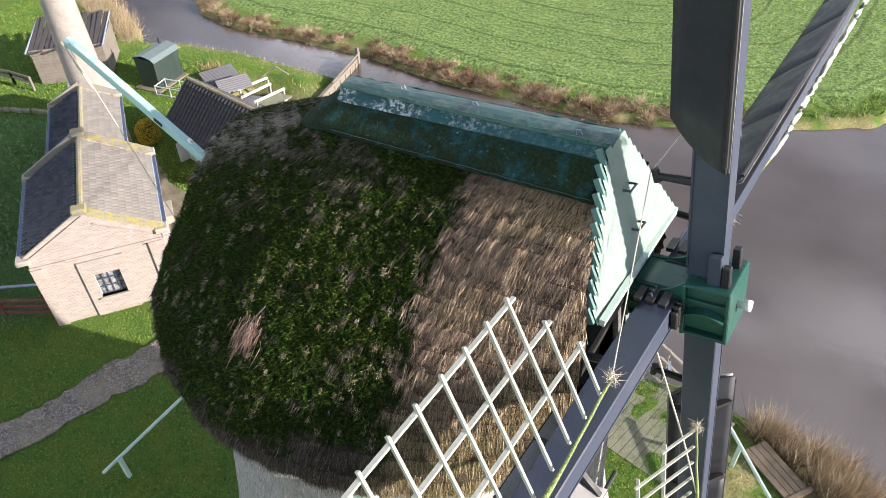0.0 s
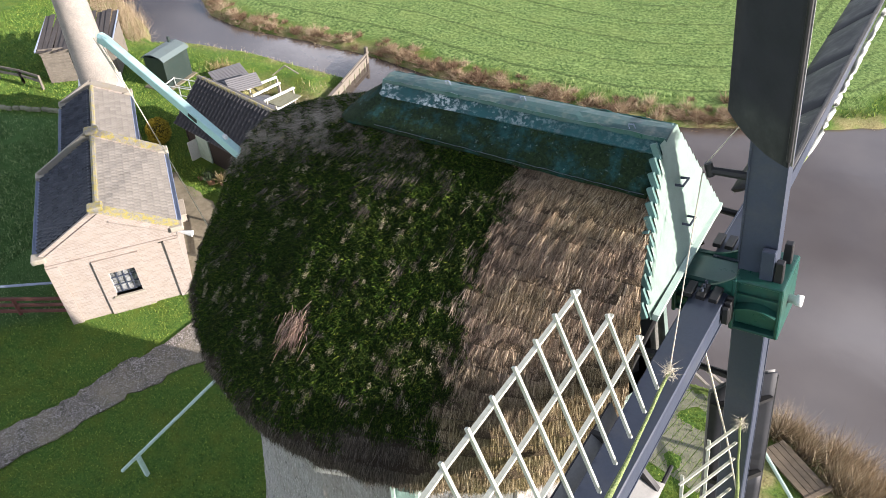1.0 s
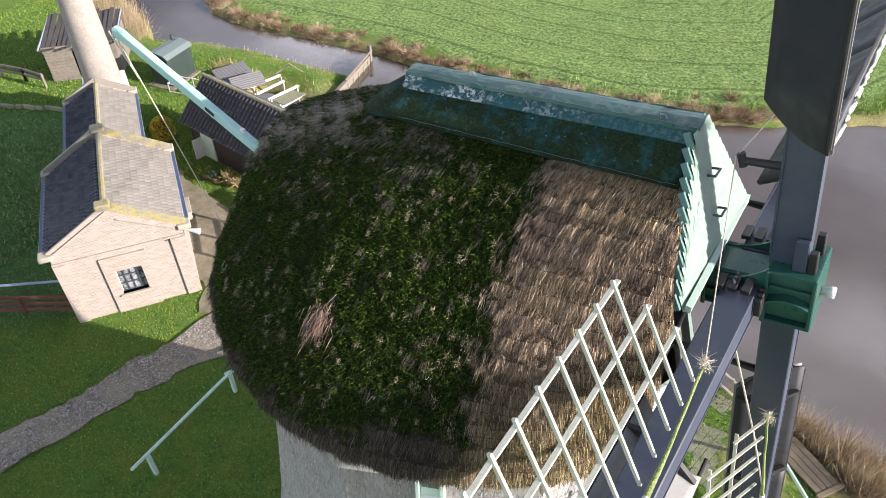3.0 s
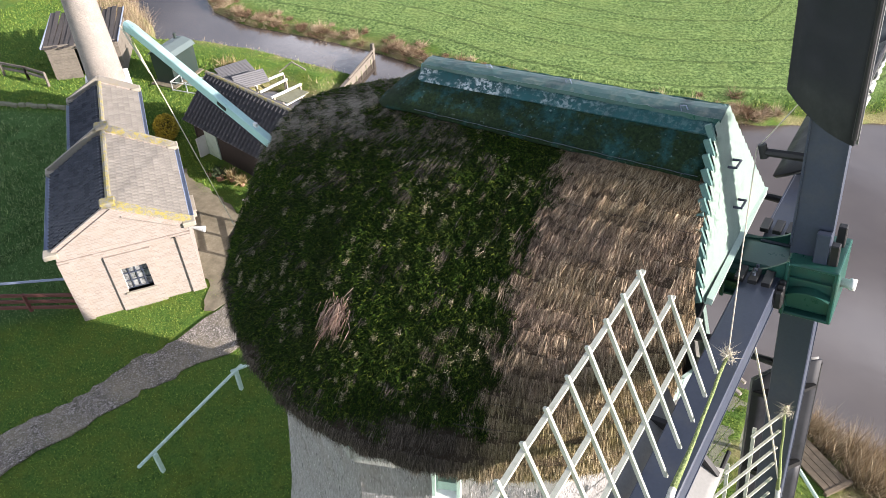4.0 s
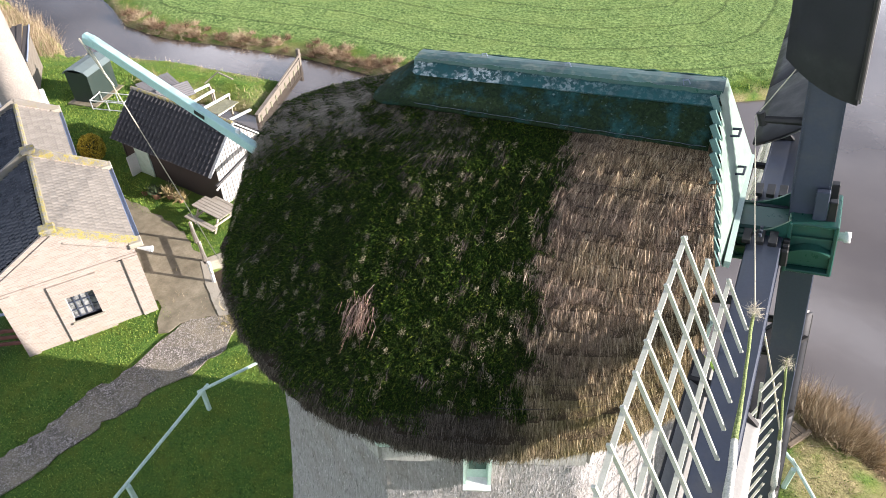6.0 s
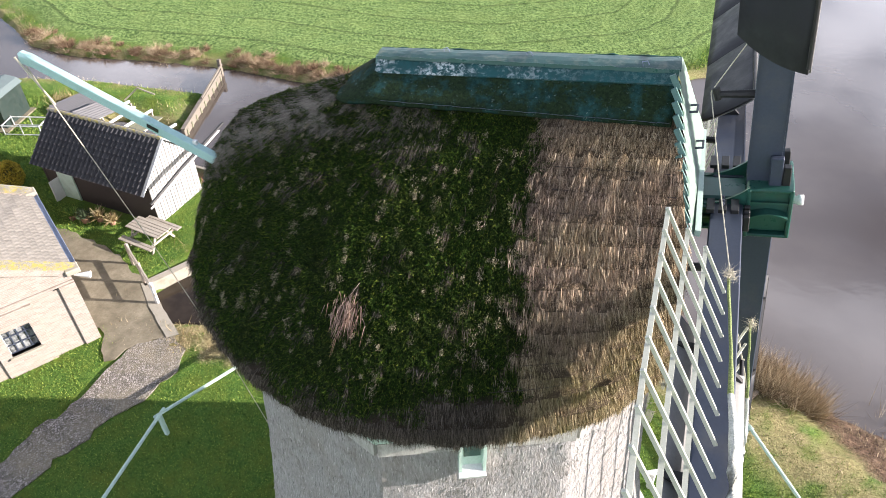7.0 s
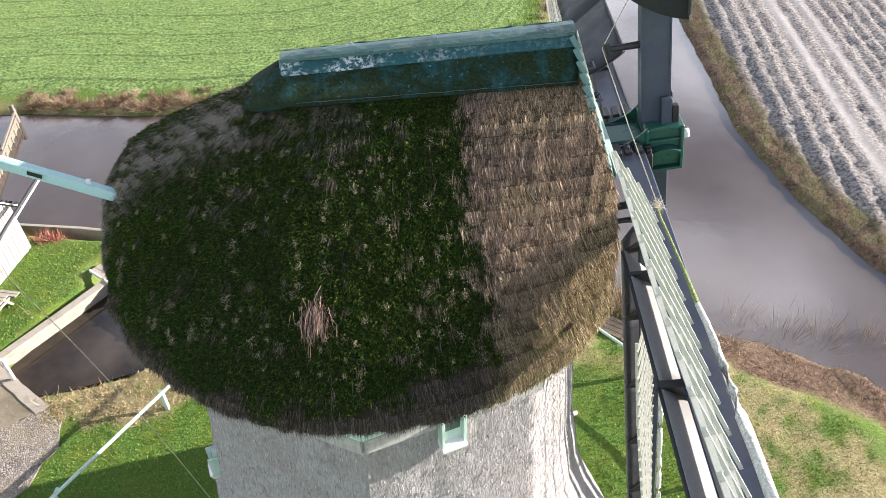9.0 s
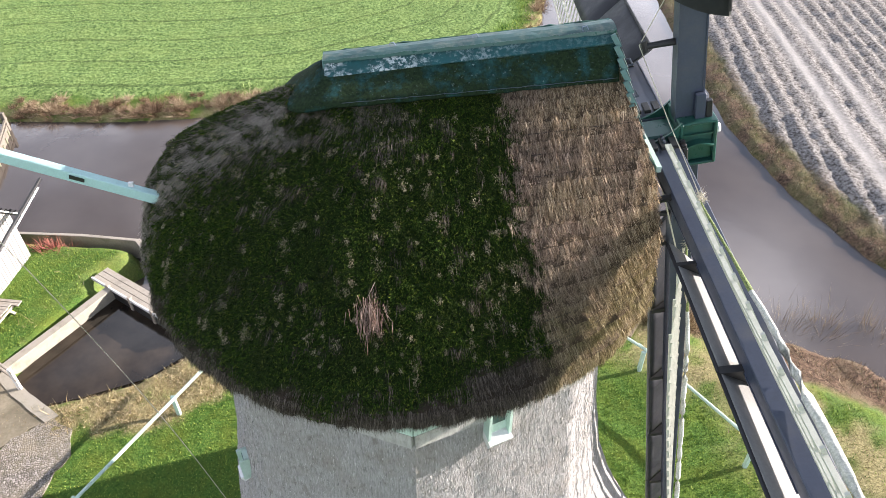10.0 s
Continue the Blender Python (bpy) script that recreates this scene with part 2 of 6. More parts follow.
k = Mat("moss_tufts", 0.9, spec=0.1)
r = k.island()
gr = k.ramp(r, (0.0, (0.007, 0.017, 0.003)), (0.5, (0.027, 0.062, 0.008)), (0.82, (0.056, 0.098, 0.012)), (1.0, (0.14, 0.17, 0.024)))
k.color(k.mix(k.ramp(k.noise(1.7, 5), (0.42, 0.0), (0.7, 0.6)), gr, k.mix(r, (0.012, 0.020, 0.006), (0.050, 0.062, 0.018))))
M_MOSS = k.m
k = Mat("straw_ends", 0.9, spec=0.15)
r = k.island()
st = k.ramp(r, (0.0, (0.040, 0.027, 0.017)), (0.38, (0.20, 0.145, 0.085)), (0.74, (0.50, 0.38, 0.23)), (1.0, (0.85, 0.73, 0.52)))
st = k.mix(k.ramp(k.noise(0.9, 3), (0.42, 0.0), (0.62, 0.6)), st, k.mix(r, (0.10, 0.066, 0.052), (0.46, 0.34, 0.28)))
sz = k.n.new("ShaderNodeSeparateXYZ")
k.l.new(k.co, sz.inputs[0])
# straw turns a darker olive towards the eave, broken up by noise
olive_low = k.math("MULTIPLY", k.ramp(k.math("SUBTRACT", sz.outputs[2], 11.5), (0.05, 0.75), (1.0, 0.0)), k.ramp(k.noise(3, 4), (0.35, 0.2), (0.65, 1.0)))
st = k.mix(olive_low, st, k.mix(r, (0.045, 0.042, 0.016), (0.30, 0.27, 0.11)))
# the loose ends carry the same painted shade, in grey-brown
st = k.mix(k.attr("worn_shade"), st, k.ramp(r, (0.0, (0.020, 0.017, 0.014)), (0.6, (0.075, 0.062, 0.048)), (1.0, (0.22, 0.19, 0.16))))
k.color(k.mix(k.attr("pale"), st, k.mix(r, (0.10, 0.09, 0.075), (0.50, 0.46, 0.39))))
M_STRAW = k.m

k = Mat("withered_tufts", 0.9, spec=0.1)
k.color(k.ramp(k.island(), (0.0, (0.09, 0.083, 0.045)), (0.5, (0.24, 0.21, 0.135)), (1.0, (0.42, 0.38, 0.26))))
M_FLECK = k.m
k = Mat("reddish_straw", 0.9, spec=0.1)
k.color(k.ramp(k.island(), (0.0, (0.09, 0.055, 0.042)), (0.5, (0.24, 0.165, 0.13)), (1.0, (0.40, 0.31, 0.25))))
M_REDSTRAW = k.m

k = Mat("grey_reed_wall", 0.95, spec=0.15)
fib = k.noise(11, 8, 0.8, (3.0, 3.0, 0.45))
big = k.noise(1.2, 6, 0.7)
spots = k.noise(7, 5, 0.7, (1, 1, 0.5))
c = k.mix(k.ramp(fib, (0.3, 0.0), (0.72, 1.0)), (0.18, 0.172, 0.168), (0.48, 0.468, 0.458))
c = k.mix(k.ramp(big, (0.45, 0.0), (0.75, 0.65)), c, (0.24, 0.21, 0.18))
c = k.mix(k.ramp(k.noise(18, 6, 0.75, (1, 1, 0.35)), (0.55, 0.0), (0.72, 0.7)), c, (0.10, 0.092, 0.08))
k.color(k.mix(k.ramp(spots, (0.56, 0.0), (0.70, 0.7)), c, (0.16, 0.148, 0.125)))
M_REED = k.bump(fib, 0.8, 0.03).m

k = Mat("cut_reed_collar", 0.95, spec=0.1)
f = k.noise(9, 7, 0.75, (1.5, 1.5, 0.6))
k.color(k.mix(k.ramp(f, (0.3, 0.0), (0.7, 1.0)), (0.26, 0.26, 0.24), (0.48, 0.47, 0.44)))
M_COLLAR = k.bump(f, 0.6, 0.02).m

k = Mat("ground", 0.95, spec=0.1)
crop, drym, mud, plough, bed = (k.attr(a) for a in ("crop", "dry", "mud", "plough", "bed"))
f1, f2, f3 = k.noise(14, 5, 0.7), k.noise(1.1, 6, 0.65), k.noise(4.5, 6, 0.7)
lawn = k.mix(k.ramp(f1, (0.3, 0.0), (0.7, 1.0)), (0.034, 0.085, 0.020), (0.130, 0.225, 0.042))
lawn = k.mix(k.ramp(f2, (0.42, 0.0), (0.7, 0.6)), lawn, (0.16, 0.18, 0.030))
lawn = k.mix(k.ramp(f3, (0.56, 0.0), (0.72, 0.6)), lawn, (0.030, 0.048, 0.012))
cropc = k.mix(k.ramp(k.noise(5.5, 5, 0.7), (0.40, 0.0), (0.60, 1.0)), (0.055, 0.105, 0.030), (0.25, 0.36, 0.12))
cropc = k.mix(k.ramp(k.noise(0.5, 5), (0.45, 0.0), (0.75, 0.45)), cropc, (0.24, 0.31, 0.10))
rowk = k.math("SINE", k.math("MULTIPLY", k.math("ADD", k.attr("bank"), k.math("MULTIPLY", k.noise(1.3, 4), 0.9)), 12.6))
tram = k.math("SINE", k.math("MULTIPLY", k.math("ADD", k.attr("bank"), k.math("MULTIPLY", k.noise(0.8, 4), 0.6)), 2.1))
cropc = k.mix(k.ramp(rowk, (0.10, 0.22), (0.75, 0.0)), cropc, (0.045, 0.075, 0.022))
cropc = k.mix(k.ramp(tram, (0.96, 0.0), (0.995, 0.55)), cropc, (0.045, 0.070, 0.022))
dryc = k.mix(k.ramp(k.noise(11, 6, 0.75), (0.3, 0.0), (0.7, 1.0)), (0.12, 0.095, 0.045), (0.42, 0.36, 0.19))
mudc = k.mix(k.ramp(k.noise(5, 8, 0.85), (0.38, 0.0), (0.64, 1.0)), (0.022, 0.014, 0.011), (0.24, 0.160, 0.11))
mudc = k.mix(k.ramp(k.noise(0.9, 5), (0.50, 0.0), (0.66, 0.6)), mudc, (0.22, 0.17, 0.11))
ploc = k.mix(k.ramp(k.noise(6.0, 6, 0.8), (0.40, 0.0), (0.60, 1.0)), (0.060, 0.052, 0.045), (0.38, 0.36, 0.34))
# bluish shade painted into the lawn colour west of the house
lawn = k.mix(k.attr("shade_tint"), lawn, k.mix(f1, (0.034, 0.088, 0.024), (0.120, 0.215, 0.070)))
ploc = k.mix(k.math("MULTIPLY", k.attr("track"), 0.8), ploc, k.mix(f1, (0.30, 0.285, 0.27), (0.46, 0.445, 0.43)))
c = k.mix(crop, lawn, cropc)
c = k.mix(plough, c, ploc)
c = k.mix(drym, c, dryc)
c = k.mix(mud, c, mudc)
k.color(k.mix(bed, c, (0.035, 0.028, 0.02)))
M_GROUND = k.bump(k.math("ADD", f1, f3), 0.8, 0.06).m

k = Mat("grass_blades", 0.8, spec=0.2)
r = k.island()
g = k.ramp(r, (0.0, (0.026, 0.080, 0.018)), (0.55, (0.135, 0.245, 0.044)), (1.0, (0.35, 0.43, 0.085)))
# blades there get the bluish shade in their colour too
g = k.mix(k.attr("shade_tint"), g, k.ramp(r, (0.0, (0.030, 0.080, 0.024)), (0.55, (0.14, 0.25, 0.080)), (1.0, (0.40, 0.50, 0.24))))
k.color(k.mix(k.attr("crop"), g, k.ramp(r, (0.0, (0.10, 0.18, 0.045)), (0.55, (0.25, 0.36, 0.115)), (1.0, (0.38, 0.47, 0.18)))))
M_GRASS = k.m
k = Mat("dry_grass", 0.9, spec=0.15)
r = k.island()
g = k.ramp(r, (0.0, (0.12, 0.085, 0.040)), (0.5, (0.33, 0.26, 0.13)), (1.0, (0.58, 0.50, 0.29)))
k.color(k.mix(k.attr("pale"), g, k.ramp(r, (0.0, (0.26, 0.20, 0.12)), (1.0, (0.62, 0.52, 0.36)))))
M_DRY = k.m

k = Mat("golden_reeds", 0.85, spec=0.2)
k.color(k.ramp(k.island(), (0.0, (0.10, 0.070, 0.042)), (0.5, (0.29, 0.215, 0.13)), (1.0, (0.60, 0.50, 0.35))))
M_REEDS = k.m
k = Mat("pale_straw_litter", 0.9, spec=0.15)
k.color(k.ramp(k.island(), (0.0, (0.18, 0.13, 0.06)), (0.5, (0.42, 0.34, 0.19)), (1.0, (0.70, 0.60, 0.40))))
M_LITTER = k.m
k = Mat("brown_sedge", 0.9, spec=0.15)
r = k.island()
g = k.ramp(r, (0.0, (0.055, 0.034, 0.022)), (0.5, (0.20, 0.130, 0.080)), (1.0, (0.42, 0.31, 0.20)))
k.color(k.mix(k.attr("pale"), g, k.ramp(r, (0.0, (0.20, 0.15, 0.09)), (1.0, (0.62, 0.50, 0.34)))))
M_SEDGE = k.m
k = Mat("grey_bank_grass", 0.9, spec=0.1)
k.color(k.ramp(k.island(), (0.0, (0.070, 0.060, 0.038)), (0.5, (0.19, 0.165, 0.105)), (1.0, (0.40, 0.36, 0.25))))
M_BANK = k.m
k = Mat("loose_reed_ends", 0.95, spec=0.1)
k.color(k.ramp(k.island(), (0.0, (0.16, 0.155, 0.15)), (0.5, (0.37, 0.36, 0.35)), (1.0, (0.58, 0.565, 0.55))))
M_REEDEND = k.m

k = Mat("canal_water", 0.06, spec=1.0)
k.b.inputs["IOR"].default_value = 1.55
w1, w2 = k.noise(0.18, 4), k.noise(1.6, 4)
k.color(k.mix(k.ramp(w1, (0.35, 0.0), (0.7, 1.0)), (0.072, 0.058, 0.050), (0.100, 0.082, 0.070)))
k.rough(k.ramp(w1, (0.35, 0.03), (0.7, 0.12)))
M_WATER = k.bump(w2, 0.06, 0.05).m

# darker, duller copy of the canal water; shade of the walls is in its colour
k = Mat("shaded_basin_water", 0.05, spec=0.35)
k.color(k.mix(k.ramp(k.noise(0.8, 4), (0.35, 0.0), (0.7, 1.0)), (0.016, 0.012, 0.009), (0.045, 0.034, 0.024)))
M_BASIN = k.bump(k.noise(1.6, 4), 0.05, 0.04).m

k = Mat("cobbles", 0.9)
vo = k.n.new("ShaderNodeTexVoronoi")
vo.inputs["Scale"].default_value = 15.0
k.l.new(k.co, vo.inputs["Vector"])
vc = k.n.new("ShaderNodeTexVoronoi")
vc.feature, vc.inputs["Scale"].default_value = "DISTANCE_TO_EDGE", 15.0
k.l.new(k.co, vc.inputs["Vector"])
gap = k.ramp(vc.outputs["Distance"], (0.03, 0.0), (0.16, 1.0))
stone = k.mix(k.ramp(vo.outputs["Color"], (0.2, 0.0), (0.8, 1.0)), (0.17, 0.150, 0.135), (0.42, 0.38, 0.35))
c = k.mix(gap, (0.075, 0.07, 0.045), stone)
k.color(k.mix(k.ramp(k.noise(0.9, 6, 0.7), (0.40, 0.0), (0.70, 0.75)), c, (0.27, 0.235, 0.165)))
M_COBBLE = k.bump(gap, 0.8, 0.02).m
k = Mat("dirty_paving", 0.9)
c = k.mix(k.ramp(k.noise(1.3, 6, 0.7), (0.35, 0.0), (0.7, 1.0)), (0.14, 0.118, 0.080), (0.27, 0.235, 0.17))
k.color(k.mix(k.ramp(k.noise(12, 5, 0.7), (0.45, 0.0), (0.75, 0.5)), c, (0.10, 0.105, 0.06)))
M_PAVE = k.bump(k.noise(25, 4), 0.4, 0.01).m

k = Mat("window_glass", 0.05, spec=0.6)
k.color(k.mix(k.ramp(k.noise(6, 3), (0.35, 0.0), (0.65, 1.0)), (0.06, 0.066, 0.07), (0.30, 0.31, 0.31)))
M_GLASS = k.m
k = Mat("sail_cloth", 0.85)
f = k.noise(9, 5, 0.6, (6, 1, 6))
k.color(k.mix(k.ramp(f, (0.35, 0.0), (0.7, 1.0)), (0.42, 0.45, 0.40), (0.74, 0.75, 0.70)))
M_CLOTH = k.bump(f, 0.8, 0.03).m
k = Mat("green_algae_cloth", 0.85)
f = k.noise(9, 5, 0.6, (6, 1, 6))
k.color(k.mix(k.ramp(f, (0.35, 0.0), (0.7, 1.0)), (0.10, 0.15, 0.04), (0.36, 0.42, 0.17)))
M_ALGAE = k.bump(f, 0.8, 0.03).m
k = Mat("yellow_green_hedge", 0.8)
k.color(k.ramp(k.island(), (0.0, (0.16, 0.12, 0.01)), (0.5, (0.42, 0.34, 0.03)), (1.0, (0.62, 0.52, 0.07))))
M_HEDGE = k.m
M_RED = Mat("red_twigs", 0.8).color((0.36, 0.13, 0.10)).m
M_DARKLEAF = Mat("dark_leaves", 0.7).color((0.03, 0.05, 0.018)).m
M_TERRA = paint("terracotta_pot", (0.36, 0.20, 0.13), (0.2, 0.15, 0.1), 0.4, 0.8)

# ---- builders ----


def thing(name, label, category, at=(0, 0, 0), turn=0.0, group="", kind=""):
    ob = new(name)
    ob.matrix_world = pose(*at, 0, 0, turn)
    return tagged(ob, label, category, group, kind)


def link_mesh(name, me, material, parent=None, label=""):
    me.materials.append(material)
    ob = new(name, me)
    if parent is not None:
        ob.parent = parent
    if label:
        tagged(ob, label)
    return ob


def part(name, bm, material, parent=None, label="", smooth=False, bevel=0.0):
    if bevel:
        bmesh.ops.bevel(bm, geom=list(bm.edges), offset=bevel, segments=1, affect="EDGES", clamp_overlap=True)
    bmesh.ops.recalc_face_normals(bm, faces=list(bm.faces))
    me = bpy.data.meshes.new(name)
    bm.to_mesh(me)
    bm.free()
    if smooth:
        for p in me.polygons:
            p.use_smooth = True
    return link_mesh(name, me, material, parent, label)


def raw(name, verts, faces, material, parent=None, label="", smooth=False, attrs=None):
    me = bpy.data.meshes.new(name)
    verts, faces = np.asarray(verts, dtype=np.float32), np.asarray(faces, dtype=np.int32)
    n = faces.shape[1]
    me.vertices.add(len(verts))
    me.vertices.foreach_set("co", verts.ravel())
    me.loops.add(faces.size)
    me.loops.foreach_set("vertex_index", faces.ravel())
    me.polygons.add(len(faces))
    me.polygons.foreach_set("loop_start", np.arange(0, faces.size, n, dtype=np.int32))
    me.update(calc_edges=True)
    if smooth:
        me.polygons.foreach_set("use_smooth", np.ones(len(faces), dtype=bool))
    for key, values in (attrs or {}).items():
        a = me.attributes.new(key, "FLOAT", "POINT")
        a.data.foreach_set("value", np.asarray(values, dtype=np.float32))
    me.validate()
    return link_mesh(name, me, material, parent, label)


def add_box(bm, size, m=None, taper=1.0):
    """A box of that size round the origin of m; taper: the size of its top against its foot."""
    r = bmesh.ops.create_cube(bm, size=1.0)["verts"]
    for v in r:
        s = taper if v.co.z > 0 else 1.0
        v.co = Vector((v.co.x * size[0] * s, v.co.y * size[1] * s, v.co.z * size[2]))
    if m is not None:
        bmesh.ops.transform(bm, matrix=m, verts=r)
    return r


def box(size, m=None, taper=1.0):
    bm = bmesh.new()
    add_box(bm, size, m, taper)
    return bm


def beam(a, b, w, h, up=(0, 0, 1)):
    """The pose of a beam of length |b - a| from a to b, its x axis along it; returns size and pose."""
    a, b = Vector(a), Vector(b)
    d = b - a
    x = d.normalized()
    y = Vector(up).cross(x)
    if y.length < 1e-4:
        y = Vector((0, 1, 0)).cross(x)
    y.normalize()
    z = x.cross(y)
    m = Matrix(((x.x, y.x, z.x, 0), (x.y, y.y, z.y, 0), (x.z, y.z, z.z, 0), (0, 0, 0, 1)))
    return (d.length, w, h), Matrix.Translation((a + b) / 2) @ m


def beam_bm(a, b, w, h, up=(0, 0, 1)):
    size, m = beam(a, b, w, h, up)
    return box(size, m)


def add_tube(bm, points, radii, sides=8, caps=True):
    """A round bar along points."""
    pts = [Vector(p) for p in points]
    if isinstance(radii, (int, float)):
        radii = [radii] * len(pts)
    rings = []
    for i, p in enumerate(pts):
        d = (pts[min(i + 1, len(pts) - 1)] - pts[max(i - 1, 0)]).normalized()
        q = d.to_track_quat("Z", "Y")
        rings.append([bm.verts.new(p + q @ Vector((radii[i] * math.cos(a), radii[i] * math.sin(a), 0))) for a in (2 * math.pi * j / sides for j in range(sides))])
    for r0, r1 in zip(rings, rings[1:]):
        for j in range(sides):
            bm.faces.new((r0[j], r0[(j + 1) % sides], r1[(j + 1) % sides], r1[j]))
    if caps:
        bm.faces.new(rings[0][::-1])
        bm.faces.new(rings[-1])


def tube(points, radii, sides=8):
    bm = bmesh.new()
    add_tube(bm, points, radii, sides)
    return bm


def prism(outline, depth, m=None):
    """A flat outline (x, y) pulled up by depth along z."""
    bm = bmesh.new()
    lo = [bm.verts.new((x, y, 0)) for x, y in outline]
    hi = [bm.verts.new((x, y, depth)) for x, y in outline]
    bm.faces.new(lo[::-1])
    bm.faces.new(hi)
    n = len(outline)
    for i in range(n):
        bm.faces.new((lo[i], lo[(i + 1) % n], hi[(i + 1) % n], hi[i]))
    if m is not None:
        bmesh.ops.transform(bm, matrix=m, verts=list(bm.verts))
    return bm


def sheet(rows, thick, closed=False):
    """A plate through a grid of points (rows of points), made solid along its normals."""
    bm = bmesh.new()
    g = [[bm.verts.new(p) for p in r] for r in rows]
    for r0, r1 in zip(g, g[1:]):
        for j in range(len(r0) - 1):
            bm.faces.new((r0[j], r0[j + 1], r1[j + 1], r1[j]))
    bmesh.ops.recalc_face_normals(bm, faces=list(bm.faces))
    bmesh.ops.solidify(bm, geom=list(bm.faces), thickness=thick)
    return bm


def blades(rng, pos, lean, height, width, spread=0.35):
    """Single bent blades: three-sided strips at pos, pointing along lean, scattered by spread. Returns vertices and triangles."""
    n = len(pos)
    d = lean + rng.normal(0, spread, (n, 3))
    d /= np.linalg.norm(d, axis=1, keepdims=True)
    side = np.cross(d, rng.normal(0, 1, (n, 3)))
    side /= np.linalg.norm(side, axis=1, keepdims=True) + 1e-9
    h, w = height[:, None], width[:, None]
    v = np.empty((n, 3, 3))
    v[:, 0], v[:, 1] = pos - side * w / 2, pos + side * w / 2
    v[:, 2] = pos + d * h
    return v.reshape(-1, 3), np.arange(n * 3).reshape(-1, 3)


def smooth01(x, a, b):
    t = np.clip((x - a) / (b - a), 0, 1)
    return t * t * (3 - 2 * t)


def value_noise(x, y, seed=0):
    """Smooth lattice noise of 0 to 1 for arrays of plan coordinates."""
    table = np.random.RandomState(seed).rand(256, 256)
    xi, yi = np.floor(x).astype(int), np.floor(y).astype(int)
    fx, fy = x - xi, y - yi
    fx, fy = fx * fx * (3 - 2 * fx), fy * fy * (3 - 2 * fy)
    a, b = table[xi % 256, yi % 256], table[(xi + 1) % 256, yi % 256]
    c, d = table[xi % 256, (yi + 1) % 256], table[(xi + 1) % 256, (yi + 1) % 256]
    return (a * (1 - fx) + b * fx) * (1 - fy) + (c * (1 - fx) + d * fx) * fy


def fractal(x, y, seed=0, octaves=4):
    total, amp, out = 0.0, 1.0, 0.0
    for i in range(octaves):
        out = out + amp * value_noise(x * 2 ** i, y * 2 ** i, seed + i)
        total += amp
        amp *= 0.5
    return out / total


def inside_distance(poly, x, y):
    """Signed distance to a plan polygon: positive inside."""
    p = np.asarray(poly, float)
    best, ins = np.full(x.shape, 1e9), np.zeros(x.shape, bool)
    for (x0, y0), (x1, y1) in zip(p, np.roll(p, -1, axis=0)):
        dx, dy = x1 - x0, y1 - y0
        t = np.clip(((x - x0) * dx + (y - y0) * dy) / (dx * dx + dy * dy), 0, 1)
        best = np.minimum(best, np.hypot(x - x0 - t * dx, y - y0 - t * dy))
        cross = ((y0 > y) != (y1 > y)) & (x < dx * (y - y0) / (dy if dy else 1e-9) + x0)
        ins ^= cross
    return np.where(ins, best, -best)


# ---- the ground, one sheet with the canals cut into it ----
WATER_Z = -1.0
CANAL_WEST = [(-90, 46), (-42.4, 24.7), (-36.6, 22.2), (-34.6, 20.8), (-32.6, 21.9), (-28.4, 22.7), (-21, 23.0), (-20.6, 25.3), (-27, 24.9), (-31.6, 24.4), (-35.2, 25.1), (-38.1, 27.1), (-88, 56)]
CANAL_MAIN = [(-20.2, 25.2), (-14.9, 24.7), (-10.4, 24.8), (-5, 25.2), (-1, 26.7), (4, 29.2), (8, 31.8), (10.4, 36), (11.4, 40), (13, 60), (15, 140), (26, 140), (21, 60), (18, 36), (17.3, 28), (16.7, 22), (17.3, 16), (18.5, 11), (22, 4), (40, -18),
              (34, -24), (18.5, 2.5), (16.2, 6.0), (13.2, 8.0), (11.3, 8.6), (9.5, 10.2), (5.5, 10.5), (2.5, 10.0), (-3, 10.2), (-7.4, 9.9), (-8.5, 9.1), (-11.7, 11.5), (-10.3, 12.6), (-11.2, 13.9), (-13.5, 14.4), (-17.3, 14.9), (-18.5, 15.6), (-23.4, 16.2), (-23.6, 18.3), (-18.95, 18.2), (-20.2, 23.6)]
POND = [(-13.6, 6.45), (-12.0, 9.6), (-11.2, 11.0), (-8.3, 8.9), (-7.9, 8.3), (-9.5, 6.95), (-11.2, 6.4), (-12.8, 6.1)]
WATERS = (CANAL_WEST, CANAL_MAIN, POND)


def axis_steps(lo, hi, fine, far):
    core = np.arange(lo, hi, fine)
    out, step, x = [], fine, hi
    while x < far:
        out.append(x)
        step *= 1.10
        x += step
    low, step, x = [], fine, lo
    while x > -far:
        step *= 1.10
        x -= step
        low.append(x)
    return np.concatenate([low[::-1], core, out])


def water_distance(x, y):
    d = np.full(x.shape, -1e9)
    for w in WATERS:
        d = np.maximum(d, inside_distance(w, x, y))
    return d


